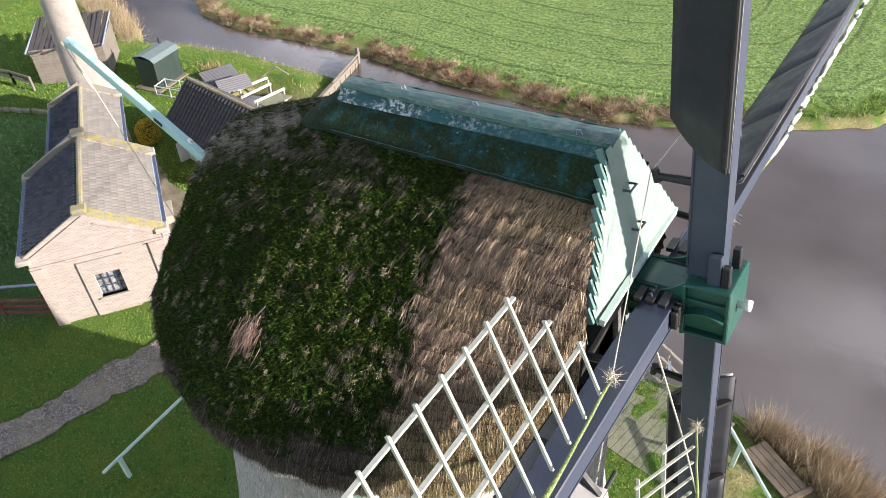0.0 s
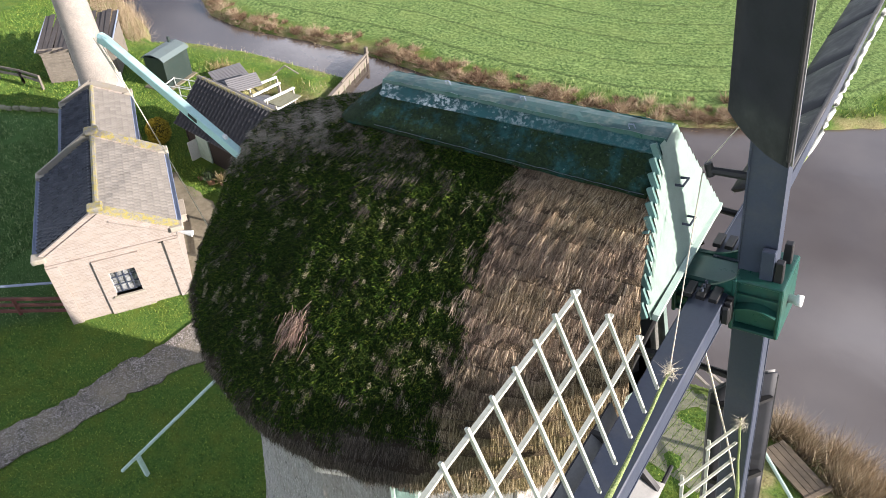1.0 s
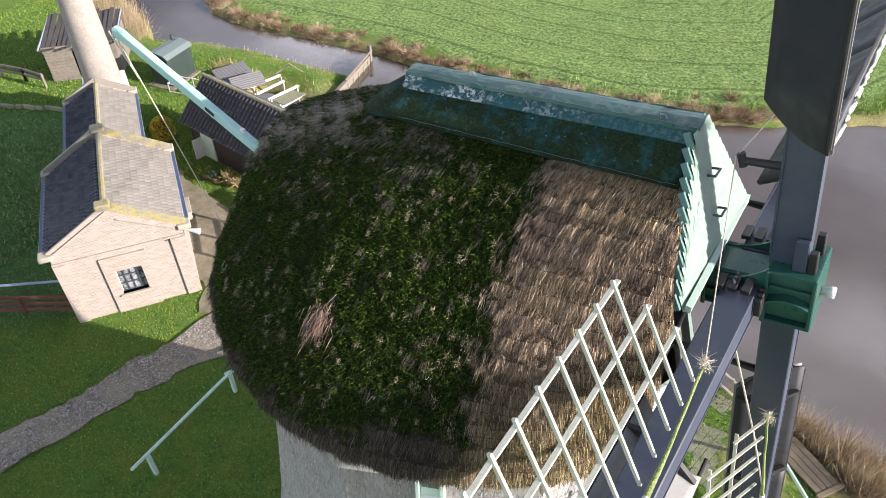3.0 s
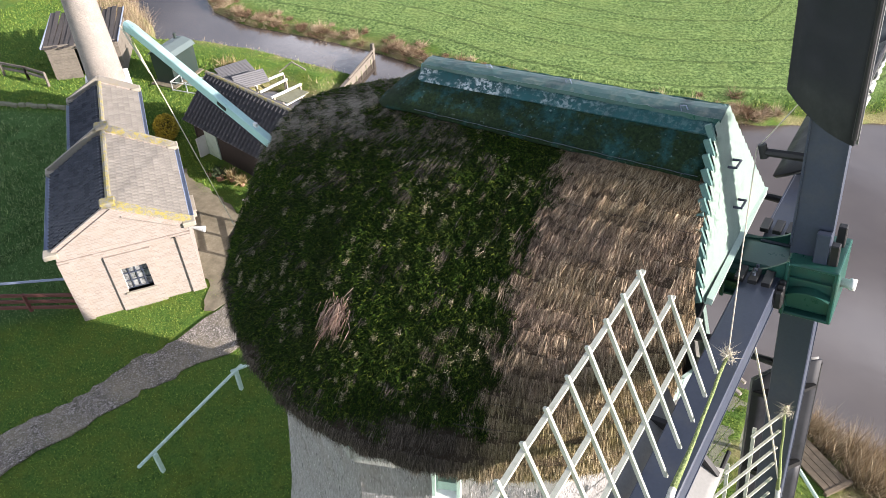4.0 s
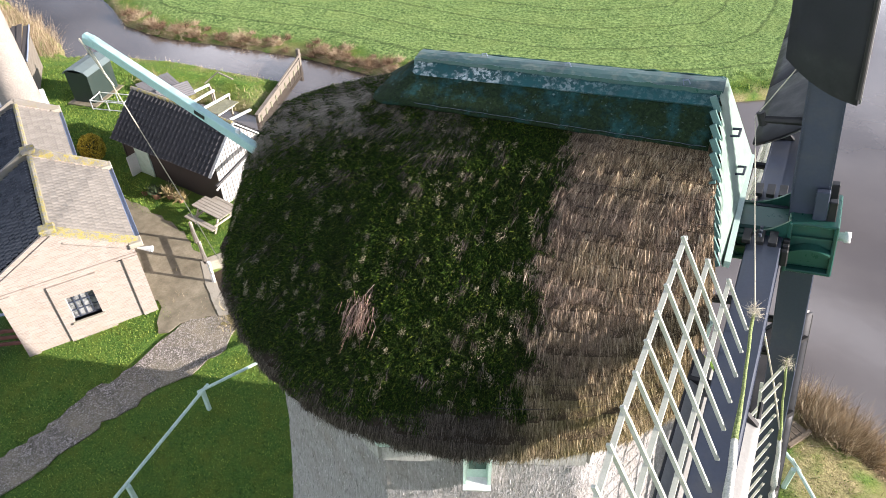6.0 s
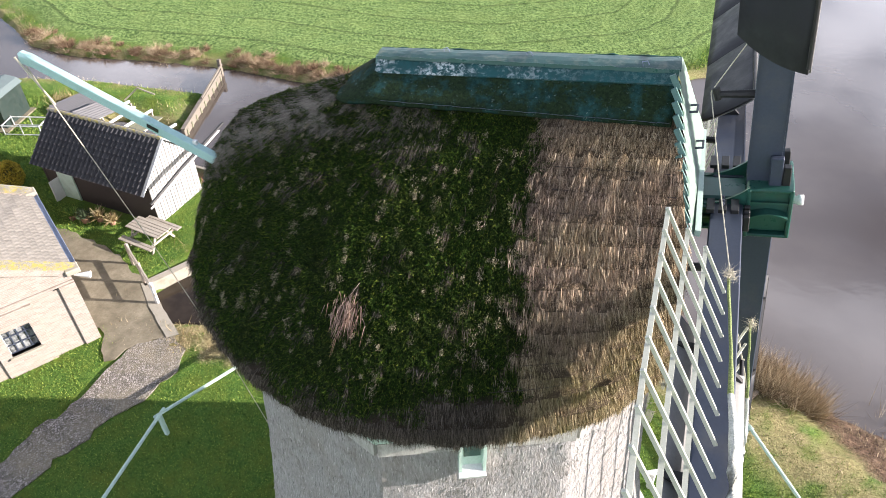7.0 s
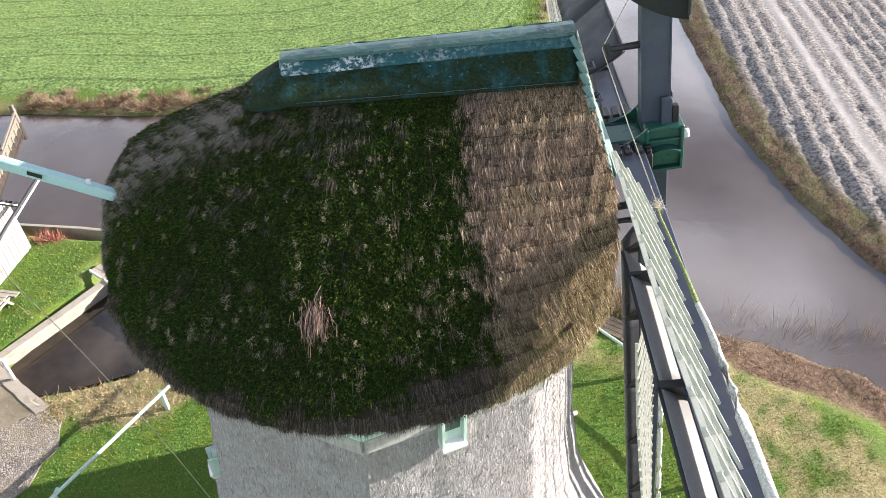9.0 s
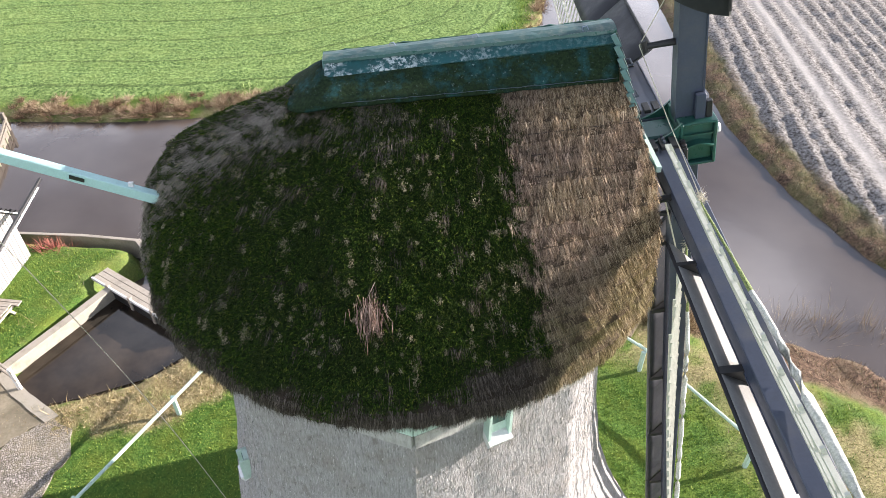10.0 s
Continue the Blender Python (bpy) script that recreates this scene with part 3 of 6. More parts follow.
def zones(x, y, d):
    """Masks of 0 to 1: crop, ploughed land, dry grass, mud and canal bed."""
    n = fractal(x * 0.7, y * 0.7, 3)
    n2 = fractal(x * 1.6, y * 1.6, 9)
    north = (y > 24.2 + 0.25 * np.maximum(x + 3, 0)) & (x < 13 + 0.05 * np.maximum(y - 30, 0))
    north |= (x < -30) & (y > 23.5 + 0.42 * (-32 - x))
    crop = np.where(north, smooth01(-d + (n - 0.5) * 1.6, 1.6, 2.6), 0.0)
    east = (x > 15.5) & (y > -30)
    plough = np.where(east, smooth01(-d + (n - 0.5) * 0.8, 1.7, 2.3), 0.0)
    bank = smooth01(-d, 2.3, 0.2) * smooth01(n2, 0.30, 0.55)
    yard_bank = np.where((y < 22.5) & (x < 5) & ~(x < -20), 0.25, 1.0)
    dry = np.where(east, smooth01(-d, 2.6, 1.4) * (0.15 + 0.4 * smooth01(n2, 0.35, 0.6)), bank * yard_bank * 0.9)
    straw = smooth01(inside_distance([(-13.2, 6.0), (-11.2, 4.4), (-8.6, 4.3), (-6.0, 5.6), (-5, 9), (-7.9, 8.4), (-9.5, 6.95), (-11.2, 6.4)], x, y) + (n2 - 0.5) * 1.0, -0.3, 0.3)
    shore = smooth01(inside_distance([(6, 9.8), (9.2, 8.0), (11.4, 5.5), (14.6, 3.2), (17, 0), (40, -26), (44, -20), (19, 3), (16, 6.4), (11, 9.2), (9, 10.6)], x, y) + (n - 0.5) * 1.8, -0.4, 0.5)
    slope = smooth01(inside_distance([(4.5, 7), (9.3, 3.5), (10.6, -6), (20, -30), (38, -30), (14, 3.0), (9.5, 9.4)], x, y) + (n - 0.5) * 2.0, -0.8, 0.8)
    dry = np.maximum.reduce([dry, straw * smooth01(n2, 0.2, 0.5), slope * 0.9 * smooth01(n2, 0.25, 0.55)])
    shore = np.maximum(shore, np.where(east, smooth01(-d, 2.7, 1.6) * (0.75 + 0.25 * smooth01(n2, 0.35, 0.6)), 0))
    dry = dry * (1 - shore)
    return crop, plough, dry, shore, smooth01(d, 0.1, 0.5)


def west_shade(x, y):
    """Where the grass is tinted blue-green for shade, west of the brick house."""
    return smooth01(inside_distance([(-17.5, 0.6), (-25.8, 8.2), (-27.4, 11.4), (-38, 7.2), (-60, 0), (-60, -20), (-30, -12)], x, y), -0.4, 0.6)


def wheel_tracks(x, y):
    a = (x - 22.0 - 0.135 * (y - 15)) / 0.42
    b = (x - 23.9 - 0.135 * (y - 15)) / 0.42
    return np.where(x > 15, np.exp(-a * a) + 0.8 * np.exp(-b * b), 0.0)


def land_height(x, y, d, masks):
    crop, plough, dry, mud, bed = masks
    field = smooth01(y, 22, 27) * (x < 16) + (x > 15)
    top = -0.35 * np.clip(field, 0, 1)
    low = np.where((x < -18.2) & (y > 17.5) | (y > 23) | (x > 15), 1.0, 0.0) + np.where((x > 5) & (x <= 15) & (y < 23), 0.8, 0.0)
    top = top - np.minimum(low, 1.0) * (0.75 + top) * smooth01(d, -4.0, -0.4)
    h = top + 0.10 * (fractal(x * 0.5, y * 0.5, 21) - 0.5) + 0.05 * (fractal(x * 2.5, y * 2.5, 25) - 0.5)
    furrow = np.sin((x - 0.16 * y) * 6.6 + 3.0 * fractal(x * 0.15, y * 0.15, 31))
    wheel = wheel_tracks(x, y)
    h += plough * (1 - 0.85 * np.minimum(wheel, 1)) * (0.075 * furrow + 0.22 * (fractal(x * 3.6, y * 3.6, 33) - 0.5))
    h += crop * 0.14 * (fractal(x * 3.5, y * 3.5, 35, 2) - 0.5)
    h += (0.25 * dry + 0.12 * mud) * (fractal(x * 1.8, y * 1.8, 41) - 0.45)
    h -= mud * 0.30 * (x < 15)
    edge = smooth01(d + 0.25 * (fractal(x * 1.4, y * 1.4, 51) - 0.5), -0.9, 0.35)
    return h * (1 - edge) - 1.9 * edge


gx, gy = axis_steps(-46, 36, 0.26, 1500), axis_steps(-9, 48, 0.26, 1500)
X, Y = np.meshgrid(gx, gy, indexing="ij")
D = water_distance(X, Y)
Z_MASKS = zones(X, Y, D)
H = land_height(X, Y, D, Z_MASKS)
nx, ny = X.shape
ii = (np.arange(nx - 1)[:, None] * ny + np.arange(ny - 1)[None, :]).ravel()
ground = raw("ground", np.stack([X.ravel(), Y.ravel(), H.ravel()], 1), np.stack([ii, ii + ny, ii + ny + 1, ii + 1], 1), M_GROUND, smooth=True,
             attrs=dict(zip(("crop", "plough", "dry", "mud", "bed", "bank"), (m.ravel() for m in (*Z_MASKS, -D)))) | {"shade_tint": west_shade(X, Y).ravel(), "track": wheel_tracks(X, Y).ravel()})
tagged(ground, "winter polder ground with lawn, green crop, banks and ploughed land", "ground", kind="structure")


def ground_z(x, y):
    i = np.clip(np.searchsorted(gx, x), 1, nx - 1)
    j = np.clip(np.searchsorted(gy, y), 1, ny - 1)
    return np.minimum.reduce([H[i, j], H[i - 1, j], H[i, j - 1], H[i - 1, j - 1]])


pc = (sum(p[0] for p in POND) / len(POND), sum(p[1] for p in POND) / len(POND))
pond_water = part("water", prism([(pc[0] + (x - pc[0]) * 1.22, pc[1] + (y - pc[1]) * 1.22) for x, y in POND], 0.02, Matrix.Translation((0, 0, -0.46))), M_BASIN)
tagged(pond_water, "still water in the sluice basin, darkened for wall shade", "water", kind="structure")
water = raw("water", [(-1500, -1500, WATER_Z), (1500, -1500, WATER_Z), (1500, 1500, WATER_Z), (-1500, 1500, WATER_Z)], [(0, 1, 2, 3)], M_WATER)
tagged(water, "still brown canal water mirroring a cloudy sky", "water", kind="structure")


def flat_strip(name, outline, z, material, label, rough=0.06):
    """A thin slab with rounded outline lying on the yard."""
    rg = np.random.RandomState(len(outline))
    edge = []
    for (x0, y0), (x1, y1) in zip(outline, outline[1:] + outline[:1]):
        n = max(1, int(math.hypot(x1 - x0, y1 - y0) / 0.30))
        edge += [(x0 + (x1 - x0) * i / n + rg.normal(0, rough), y0 + (y1 - y0) * i / n + rg.normal(0, rough)) for i in range(n)]
    bm = prism(edge, 0.06, Matrix.Translation((0, 0, z - 0.045)))
    return tagged(part(name, bm, material), label, "path", kind="structure")


flat_strip("path", [(-24, -14), (-14.1, -5.6), (-13.6, -4.4), (-12.9, -2.5), (-12.3, -0.4), (-11.6, 1.4), (-10.9, 2.6), (-10.6, 3.5), (-10.9, 4.4), (-11.6, 4.9), (-12.6, 4.2), (-13.0, 2.9), (-13.0, 1.8), (-13.6, 0.4), (-14.0, -2.0), (-15.2, -4.3), (-26, -12)], 0.05, M_COBBLE, "cobbled garden path worn and edged with grass")
flat_strip("kerb_slab", [(-13.3, 6.0), (-12.9, 6.2), (-11.4, 5.0), (-11.75, 4.75)], 0.075, M_CONCRETE, "worn grey concrete edging beside the straw", 0.012)
flat_strip("pavement", [(-12.2, 4.55), (-11.5, 5.0), (-12.9, 6.15), (-15.1, 7.7), (-16.6, 8.4), (-18.6, 8.9), (-20.4, 9.3), (-23.5, 11.0), (-24.2, 10.2), (-21, 8.2), (-18.4, 6.6), (-15.8, 5.2), (-14.0, 4.3), (-13.2, 3.2), (-12.7, 3.9)], 0.045, M_PAVE, "dirty grey paving between brick house and shed")

# ---- mill tower ----
AX = -0.12          # the tower's axis lies here on x
OCT0 = radians(-92.0)


def tower_r(z):
    return np.interp(z, [0.0, 1.4, 3.4, 4.5, 6.0, 8.0, 9.0, 10.6], [4.85, 4.62, 4.34, 4.16, 3.9, 3.68, 3.61, 3.54])


def oct_point(i, z, extra=0.0):
    a = OCT0 + i * math.pi / 4
    r = float(tower_r(z)) + extra
    return Vector((AX + r * math.cos(a), r * math.sin(a), z))


tower = thing("mill_tower", "octagonal windmill tower clad in grey weathered reed thatch", "windmill tower")
rows = []
cols = 20
zs = np.concatenate([np.linspace(0, 9.9, 100), np.linspace(9.92, 10.0, 3)])
for z in zs.tolist():
    row = []
    for i in range(8):
        a, b = oct_point(i, z), oct_point(i + 1, z)
        out = ((a + b) / 2 - Vector((AX, 0, z))).normalized()
        for j in range(cols):
            t = j / cols
            row.append(a.lerp(b, t) + out * 0.035 * math.sin(math.pi * t))
    rows.append(row + [row[0]])
TR = np.array([[tuple(p) for p in r] for r in rows])
rel = TR - np.array([AX, 0, 0])
rel[..., 2] = 0
rel /= np.linalg.norm(rel, axis=2, keepdims=True)
# the skirt flares out over the entrance side
flare = np.interp(TR[..., 2], [0.0, 1.4, 2.4, 3.4, 4.5], [1.2, 0.85, 0.48, 0.18, 0.0]) * smooth01(rel[..., 0] * math.cos(0.1) - rel[..., 1] * math.sin(0.1), 0.62, 0.92)
TR += rel * flare[..., None]
ang = np.arctan2(rel[..., 1], rel[..., 0]) * 4.0
TR += rel * (0.05 * (fractal(ang * 6, TR[..., 2] * 1.6, 131) - 0.5) + 0.05 * (fractal(ang * 1.5, TR[..., 2] * 0.8, 135) - 0.5))[..., None]
TR[:, -1] = TR[:, 0]
tn, tm = TR.shape[:2]
ii = (np.arange(tn - 1)[:, None] * tm + np.arange(tm - 1)[None, :]).ravel()
raw("reed_thatch", TR.reshape(-1, 3), np.stack([ii, ii + 1, ii + tm + 1, ii + tm], 1), M_REED, tower, smooth=True)
rgt = np.random.RandomState(141)
n = 130000
ti, tj = rgt.randint(2, tn - 4, n), rgt.randint(0, tm - 1, n)
keep = (TR[ti, tj, 1] < 1.5)
ti, tj = ti[keep], tj[keep]
p0 = TR[ti, tj] + (TR[ti, tj + 1] - TR[ti, tj]) * rgt.rand(len(ti))[:, None] + (TR[ti + 1, tj] - TR[ti, tj]) * rgt.rand(len(ti))[:, None]
vv, ff = blades(rgt, p0, rel[ti, tj] * 0.13 + np.array([0, 0, -1.0]), 0.03 + 0.10 * rgt.rand(len(ti)) ** 2, 0.005 + 0.008 * rgt.rand(len(ti)), 0.13)
tagged(raw("reed_fringe", vv, ff, M_REEDEND, tower), kind="stuff")
for i in range(8):
    a, b = oct_point(i, 10.55, 0.14), oct_point(i + 1, 10.55, 0.14)
    part("fascia_board", beam_bm(a, b, 0.05, 0.46), M_MINT, tower, "pale mint fascia under the eave")
    a, b = oct_point(i, 10.14, 0.05), oct_point(i + 1, 10.14, 0.05)
    part("thatch_collar", beam_bm(a, b, 0.16, 0.30), M_COLLAR, tower)
part("tower_core", prism([(oct_point(i, 10, -0.3).x, oct_point(i, 10, -0.3).y) for i in range(8)], 10.2, Matrix.Translation((0, 0, 0.3))), M_BLACK, tower)


def tower_window(face, t, z, w, h):
    """A small hooded window sunk in one face."""
    a, b = oct_point(face, z), oct_point(face + 1, z)
    c = a.lerp(b, t)
    out = ((a + b) / 2 - Vector((AX, 0, z))).normalized()
    ang = math.degrees(math.atan2(out.y, out.x))
    frame_ob = thing("tower_window", "small mint green window in the thatched tower", "window", c, ang)
    part("reveal", box((0.10, w, h), pose(0.06, 0, 0)), M_MINT, frame_ob)
    part("pane", box((0.02, w * 0.7, h * 0.35), pose(0.115, 0, h * 0.22)), M_TEAL, frame_ob)
    part("sill", box((0.24, w * 1.15, 0.16), pose(0.13, 0, -h / 2 + 0.06, 0, 25, 0)), M_WHITE, frame_ob)
    for s in (-1, 1):
        part("jamb", box((0.20, 0.045, h), pose(0.11, s * w / 2, 0)), M_MINT, frame_ob)
    return frame_ob


tower_window(0, 0.47, 9.82, 0.34, 0.70)
tower_window(1, 0.55, 3.0, 0.5, 0.9)
tower_window(6, 0.45, 6.1, 0.28, 0.6)

# ---- mill cap ----
# level: height at x = 0, half width, back end, how round the front is, front end
CAP = np.array([
    (14.02, 0.03, -1.24, 0.00, 2.82), (13.82, 0.46, -1.60, 0.05, 2.88), (13.58, 0.93, -2.15, 0.12, 3.00), (13.20, 1.50, -3.00, 0.28, 3.10), (12.80, 2.06, -3.72, 0.46, 3.26), (12.20, 2.88, -4.12, 0.64, 3.33),
    (11.72, 3.50, -4.22, 0.80, 3.33), (11.40, 3.84, -4.32, 0.85, 3.34), (11.17, 3.98, -4.36, 0.86, 3.32), (11.02, 3.97, -4.32, 0.87, 3.24), (10.89, 3.88, -4.18, 0.88, 3.10), (10.87, 3.50, -3.80, 0.90, 2.90)])
CAP_S = np.concatenate([[0], np.cumsum(np.hypot(np.diff(CAP[:, 0]), np.diff(CAP[:, 1])))])
CAP_S /= CAP_S[-1]


def cap_surface(u, v):
    """u: 0 at the ridge to 1 under the eave; v: 0 at the front's near edge, round the back, to 1 at its far edge."""
    z0, w, b, kf, f = (np.interp(u, CAP_S, CAP[:, i]) for i in range(5))
    q = np.where(v <= 0.5, v, 1 - v) * 2
    side = np.where(v <= 0.5, -1.0, 1.0)
    split = 0.48
    xs = f + (-0.3 - f) * np.clip(q / split, 0, 1)
    ys = w * np.sqrt(np.clip(1 - kf * ((xs + 0.3) / 3.98) ** 2, 0.02, 1))
    th = np.clip((q - split) / (1 - split), 0, 1) * math.pi / 2
    p = 2 / np.interp(z0, [10.8, 12.4, 13.6], [1.95, 1.72, 1.6])
    xb = -0.3 + (b + 0.3) * np.sin(th) ** p
    yb = w * np.cos(th).clip(0, 1) ** p
    x = np.where(q <= split, xs, xb)
    y = np.where(q <= split, ys, yb) * side
    y = y * np.where(side > 0, 1 - 0.28 * smooth01(x, -0.5, 3.0), 1.0)
    tilt = 0.096 * np.clip((z0 - 12.0) / 2.2, 0, 1)
    return np.stack([x, y, z0 + tilt * np.maximum(x, -1.3)], -1)


def cap_masks(p, u):
    """Where moss grows, and where the straw is pale, by plan place and slope."""
    x, y, z = p[..., 0], p[..., 1], p[..., 2]
    n = fractal(x * 2.2 + 40, (y + z) * 2.2 + 40, 61)
    n2 = fractal(x * 6 + 40, (y + z) * 6 + 40, 65)
    edge = 1.36 + np.clip((12.9 - z) * 0.25, -0.05, 0.32) + (n2 - 0.5) * 0.8
    moss = smooth01(edge - x, -0.12, 0.12)
    moss *= smooth01(z + (n - 0.5) * 0.8 - 0.28 * smooth01(x, -0.8, 0.8), 11.08, 11.40)
    hip = smooth01(-x + 0.4 * (n - 0.5), 1.3, 1.8) * np.exp(-((y + 0.50 + 0.3 * (n - 0.5)) / (0.36 + 0.04 * np.maximum(-x - 2, 0))) ** 2)
    moss *= 1 - 0.75 * hip * smooth01(n2, 0.25, 0.55)
    moss *= 1 - 0.35 * smooth01(n2, 0.66, 0.76)
    topbare = smooth01(z + 0.25 * (n - 0.5), 13.22, 13.45) * smooth01(-x, -0.4, 0.7)
    moss *= 1 - 0.28 * topbare * smooth01(n2, 0.3, 0.55)
    pale = np.clip(hip * 0.9 + topbare * 0.25, 0, 1) * smooth01(n2, 0.25, 0.6)
    return np.clip(moss, 0, 1), pale


def cap_worn_shade(p):
    """Reed darkened towards the back for shade, and a dark belt above the eave."""
    x, z = p[..., 0], p[..., 2]
    n = fractal(x * 3 + 70, z * 3 + 70, 67)
    belt = smooth01(-z + 0.3 * (n - 0.5), -11.95, -11.6) * smooth01(-x, -2.0, -1.2)
    return np.maximum(smooth01(-x + 0.7 * (n - 0.5), -2.2, -0.4), belt)


mill_cap = thing("mill_cap", "boat-shaped mill cap thatched with mossy weathered reed", "windmill cap")
nu, nv = 240, 720
U, V = np.meshgrid(np.linspace(0, 1, nu), np.linspace(0, 1, nv), indexing="ij")
P = cap_surface(U, V)
du = np.gradient(P, axis=0)
dv = np.gradient(P, axis=1)
NRM = np.cross(du, dv)
NRM /= np.linalg.norm(NRM, axis=2, keepdims=True) + 1e-9
NRM *= np.sign((NRM * (P - np.array([0, 0, 11.0]))).sum(2, keepdims=True) + 1e-9)
MOSS, PALE = cap_masks(P, U)
slope_s = U * 6.3
course = (slope_s / 0.34 + 0.25 * (fractal(P[..., 0] * 1.5 + 9, P[..., 1] * 1.5, 71) - 0.5)) % 1.0
rough = fractal(P[..., 0] * 9 + 50, (P[..., 1] + P[..., 2]) * 9 + 50, 75) - 0.5
lump = fractal(P[..., 0] * 2.0 + 50, (P[..., 1] + P[..., 2]) * 2.0 + 50, 79) - 0.5
disp = 0.05 * rough + 0.08 * lump + (1 - MOSS) * (0.035 + 0.07 * fractal(P[..., 0] * 3 + 19, P[..., 2] * 3, 73)) * course ** 2 + MOSS * 0.09 * (fractal(P[..., 0] * 20, (P[..., 1] + P[..., 2]) * 20, 83) - 0.5)
disp += (1 - MOSS) * 0.06 * (fractal(P[..., 0] * 13 + np.abs(P[..., 1]) * 5, slope_s * 1.8, 77, 2) - 0.5)
disp *= smooth01(U, 0.05, 0.2)
PD = P + NRM * disp[..., None]
ii = (np.arange(nu - 1)[:, None] * nv + np.arange(nv - 1)[None, :]).ravel()
raw("thatch", PD.reshape(-1, 3), np.stack([ii, ii + 1, ii + nv + 1, ii + nv], 1), M_THATCH, mill_cap, smooth=True, attrs={"moss": MOSS.ravel(), "pale": PALE.ravel(), "worn_shade": cap_worn_shade(P).ravel()})


def fall_line(i, j):
    """The steepest way down the thatch."""
    nn = NRM[i, j]
    d = np.array([0, 0, -1.0]) + nn * nn[:, 2:3] + 0.15 * du[i, j] / (np.linalg.norm(du[i, j], axis=1, keepdims=True) + 1e-9)
    return d / (np.linalg.norm(d, axis=1, keepdims=True) + 1e-9)


def scatter_cap(name, count, seed, keep, height, width, material, lift, spread):
    """Blades rooted in the thatch that lie down its slope, where keep() says so."""
    rng = np.random.RandomState(seed)
    iu, iv = rng.rand(count) * (nu * 0.885) + nu * 0.042, rng.rand(count) * (nv * 0.80)
    i, j = iu.astype(int), iv.astype(int)
    # even out by the area of each cell
    area = np.linalg.norm(np.cross(du[i, j], dv[i, j]), axis=1)
    ok = rng.rand(count) < np.minimum(1.6 * area / np.percentile(area, 90), 1)
    ok &= rng.rand(count) < keep(MOSS[i, j], PALE[i, j], PD[i, j], i / nu)
    i, j = i[ok], j[ok]
    fu, fv = (iu[ok] - i)[:, None], (iv[ok] - j)[:, None]
    base = PD[i, j] + (PD[i + 1, j] - PD[i, j]) * fu + (PD[i, (j + 1) % nv] - PD[i, j]) * fv
    down = fall_line(i, j)
    d = down * (1 - lift) + NRM[i, j] * lift
    h = height[0] + (height[1] - height[0]) * rng.rand(len(i)) ** 2
    w = width[0] + (width[1] - width[0]) * rng.rand(len(i))
    vv, ff = blades(rng, base, d, h, w, spread)
    return tagged(raw(name, vv, ff, material, mill_cap, attrs={"pale": np.repeat(PALE[i, j], 3), "worn_shade": np.repeat(cap_worn_shade(PD[i, j]), 3)}), kind="stuff")


scatter_cap("moss", 560000, 11, lambda m, p, q, u: m * 0.95, (0.018, 0.065), (0.009, 0.022), M_MOSS, 0.55, 0.45)
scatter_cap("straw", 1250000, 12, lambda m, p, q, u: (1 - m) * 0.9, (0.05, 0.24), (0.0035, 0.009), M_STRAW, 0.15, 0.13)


# pale grass tussocks dotted through the moss
rgf = np.random.RandomState(13)
cand_i, cand_j = rgf.randint(20, int(nu * 0.80), 5200), rgf.randint(4, int(nv * 0.72), 5200)
areas = np.linalg.norm(np.cross(du[cand_i, cand_j], dv[cand_i, cand_j]), axis=1)
okc = (rgf.rand(5200) < areas / areas.max() * 0.15) & (MOSS[cand_i, cand_j] > 0.35)
cand_i, cand_j = cand_i[okc], cand_j[okc]
per = 70
sz = 0.35 + 0.75 * rgf.rand(len(cand_i)) ** 2
fi, fj = np.repeat(cand_i, per), np.repeat(cand_j, per)
dn = fall_line(fi, fj)
rad = np.repeat(sz, per)[:, None]
off = rgf.normal(0, 0.040, (len(fi), 3)) * rad + dn * rgf.normal(0, 0.035, (len(fi), 1)) * rad
off -= NRM[fi, fj] * (off * NRM[fi, fj]).sum(1, keepdims=True)
vv, ff = blades(rgf, PD[fi, fj] + off + NRM[fi, fj] * 0.012, dn * 0.6 + NRM[fi, fj] * 0.45, (0.016 + 0.030 * rgf.rand(len(fi))) * (0.6 + 0.5 * rad[:, 0]), 0.006 + 0.006 * rgf.rand(len(fi)), 0.32)
tagged(raw("grass_tuft", vv, ff, M_FLECK, mill_cap, "pale withered grass tufts"), kind="stuff")

rng = np.random.RandomState(17)
c0 = np.array([-0.72, -3.10, 11.98])
n = 240
pp = c0 + np.stack([rng.normal(0, 0.085, n), 0.06 + rng.normal(0, 0.09, n), np.zeros(n)], 1)
pp[:, 2] = 12.06 + (pp[:, 1] + 3.10) * 0.78 + rng.rand(n) * 0.05
vv, ff = blades(rng, pp, np.tile([0.05, -0.55, -0.42], (n, 1)), 0.14 + 0.20 * rng.rand(n), 0.007 + 0.005 * rng.rand(n), 0.14)
tagged(raw("loose_straw", vv, ff, M_REDSTRAW, mill_cap, "loose bundle of reddish straw"), kind="stuff")


def cap_path(u, v0, v1, off, n=40):
    vs = np.linspace(v0, v1, n)
    p = cap_surface(np.full(n, u), vs)
    p2 = cap_surface(np.full(n, u + 0.01), vs)
    d = p2 - p
    d /= np.linalg.norm(d, axis=1, keepdims=True)
    t = np.gradient(p, axis=0)
    nrm = np.cross(d, t)
    nrm /= np.linalg.norm(nrm, axis=1, keepdims=True)
    nrm *= np.sign((nrm * (p - np.array([0, 0, 11]))).sum(1, keepdims=True))
    return [tuple(a) for a in p + nrm * off]


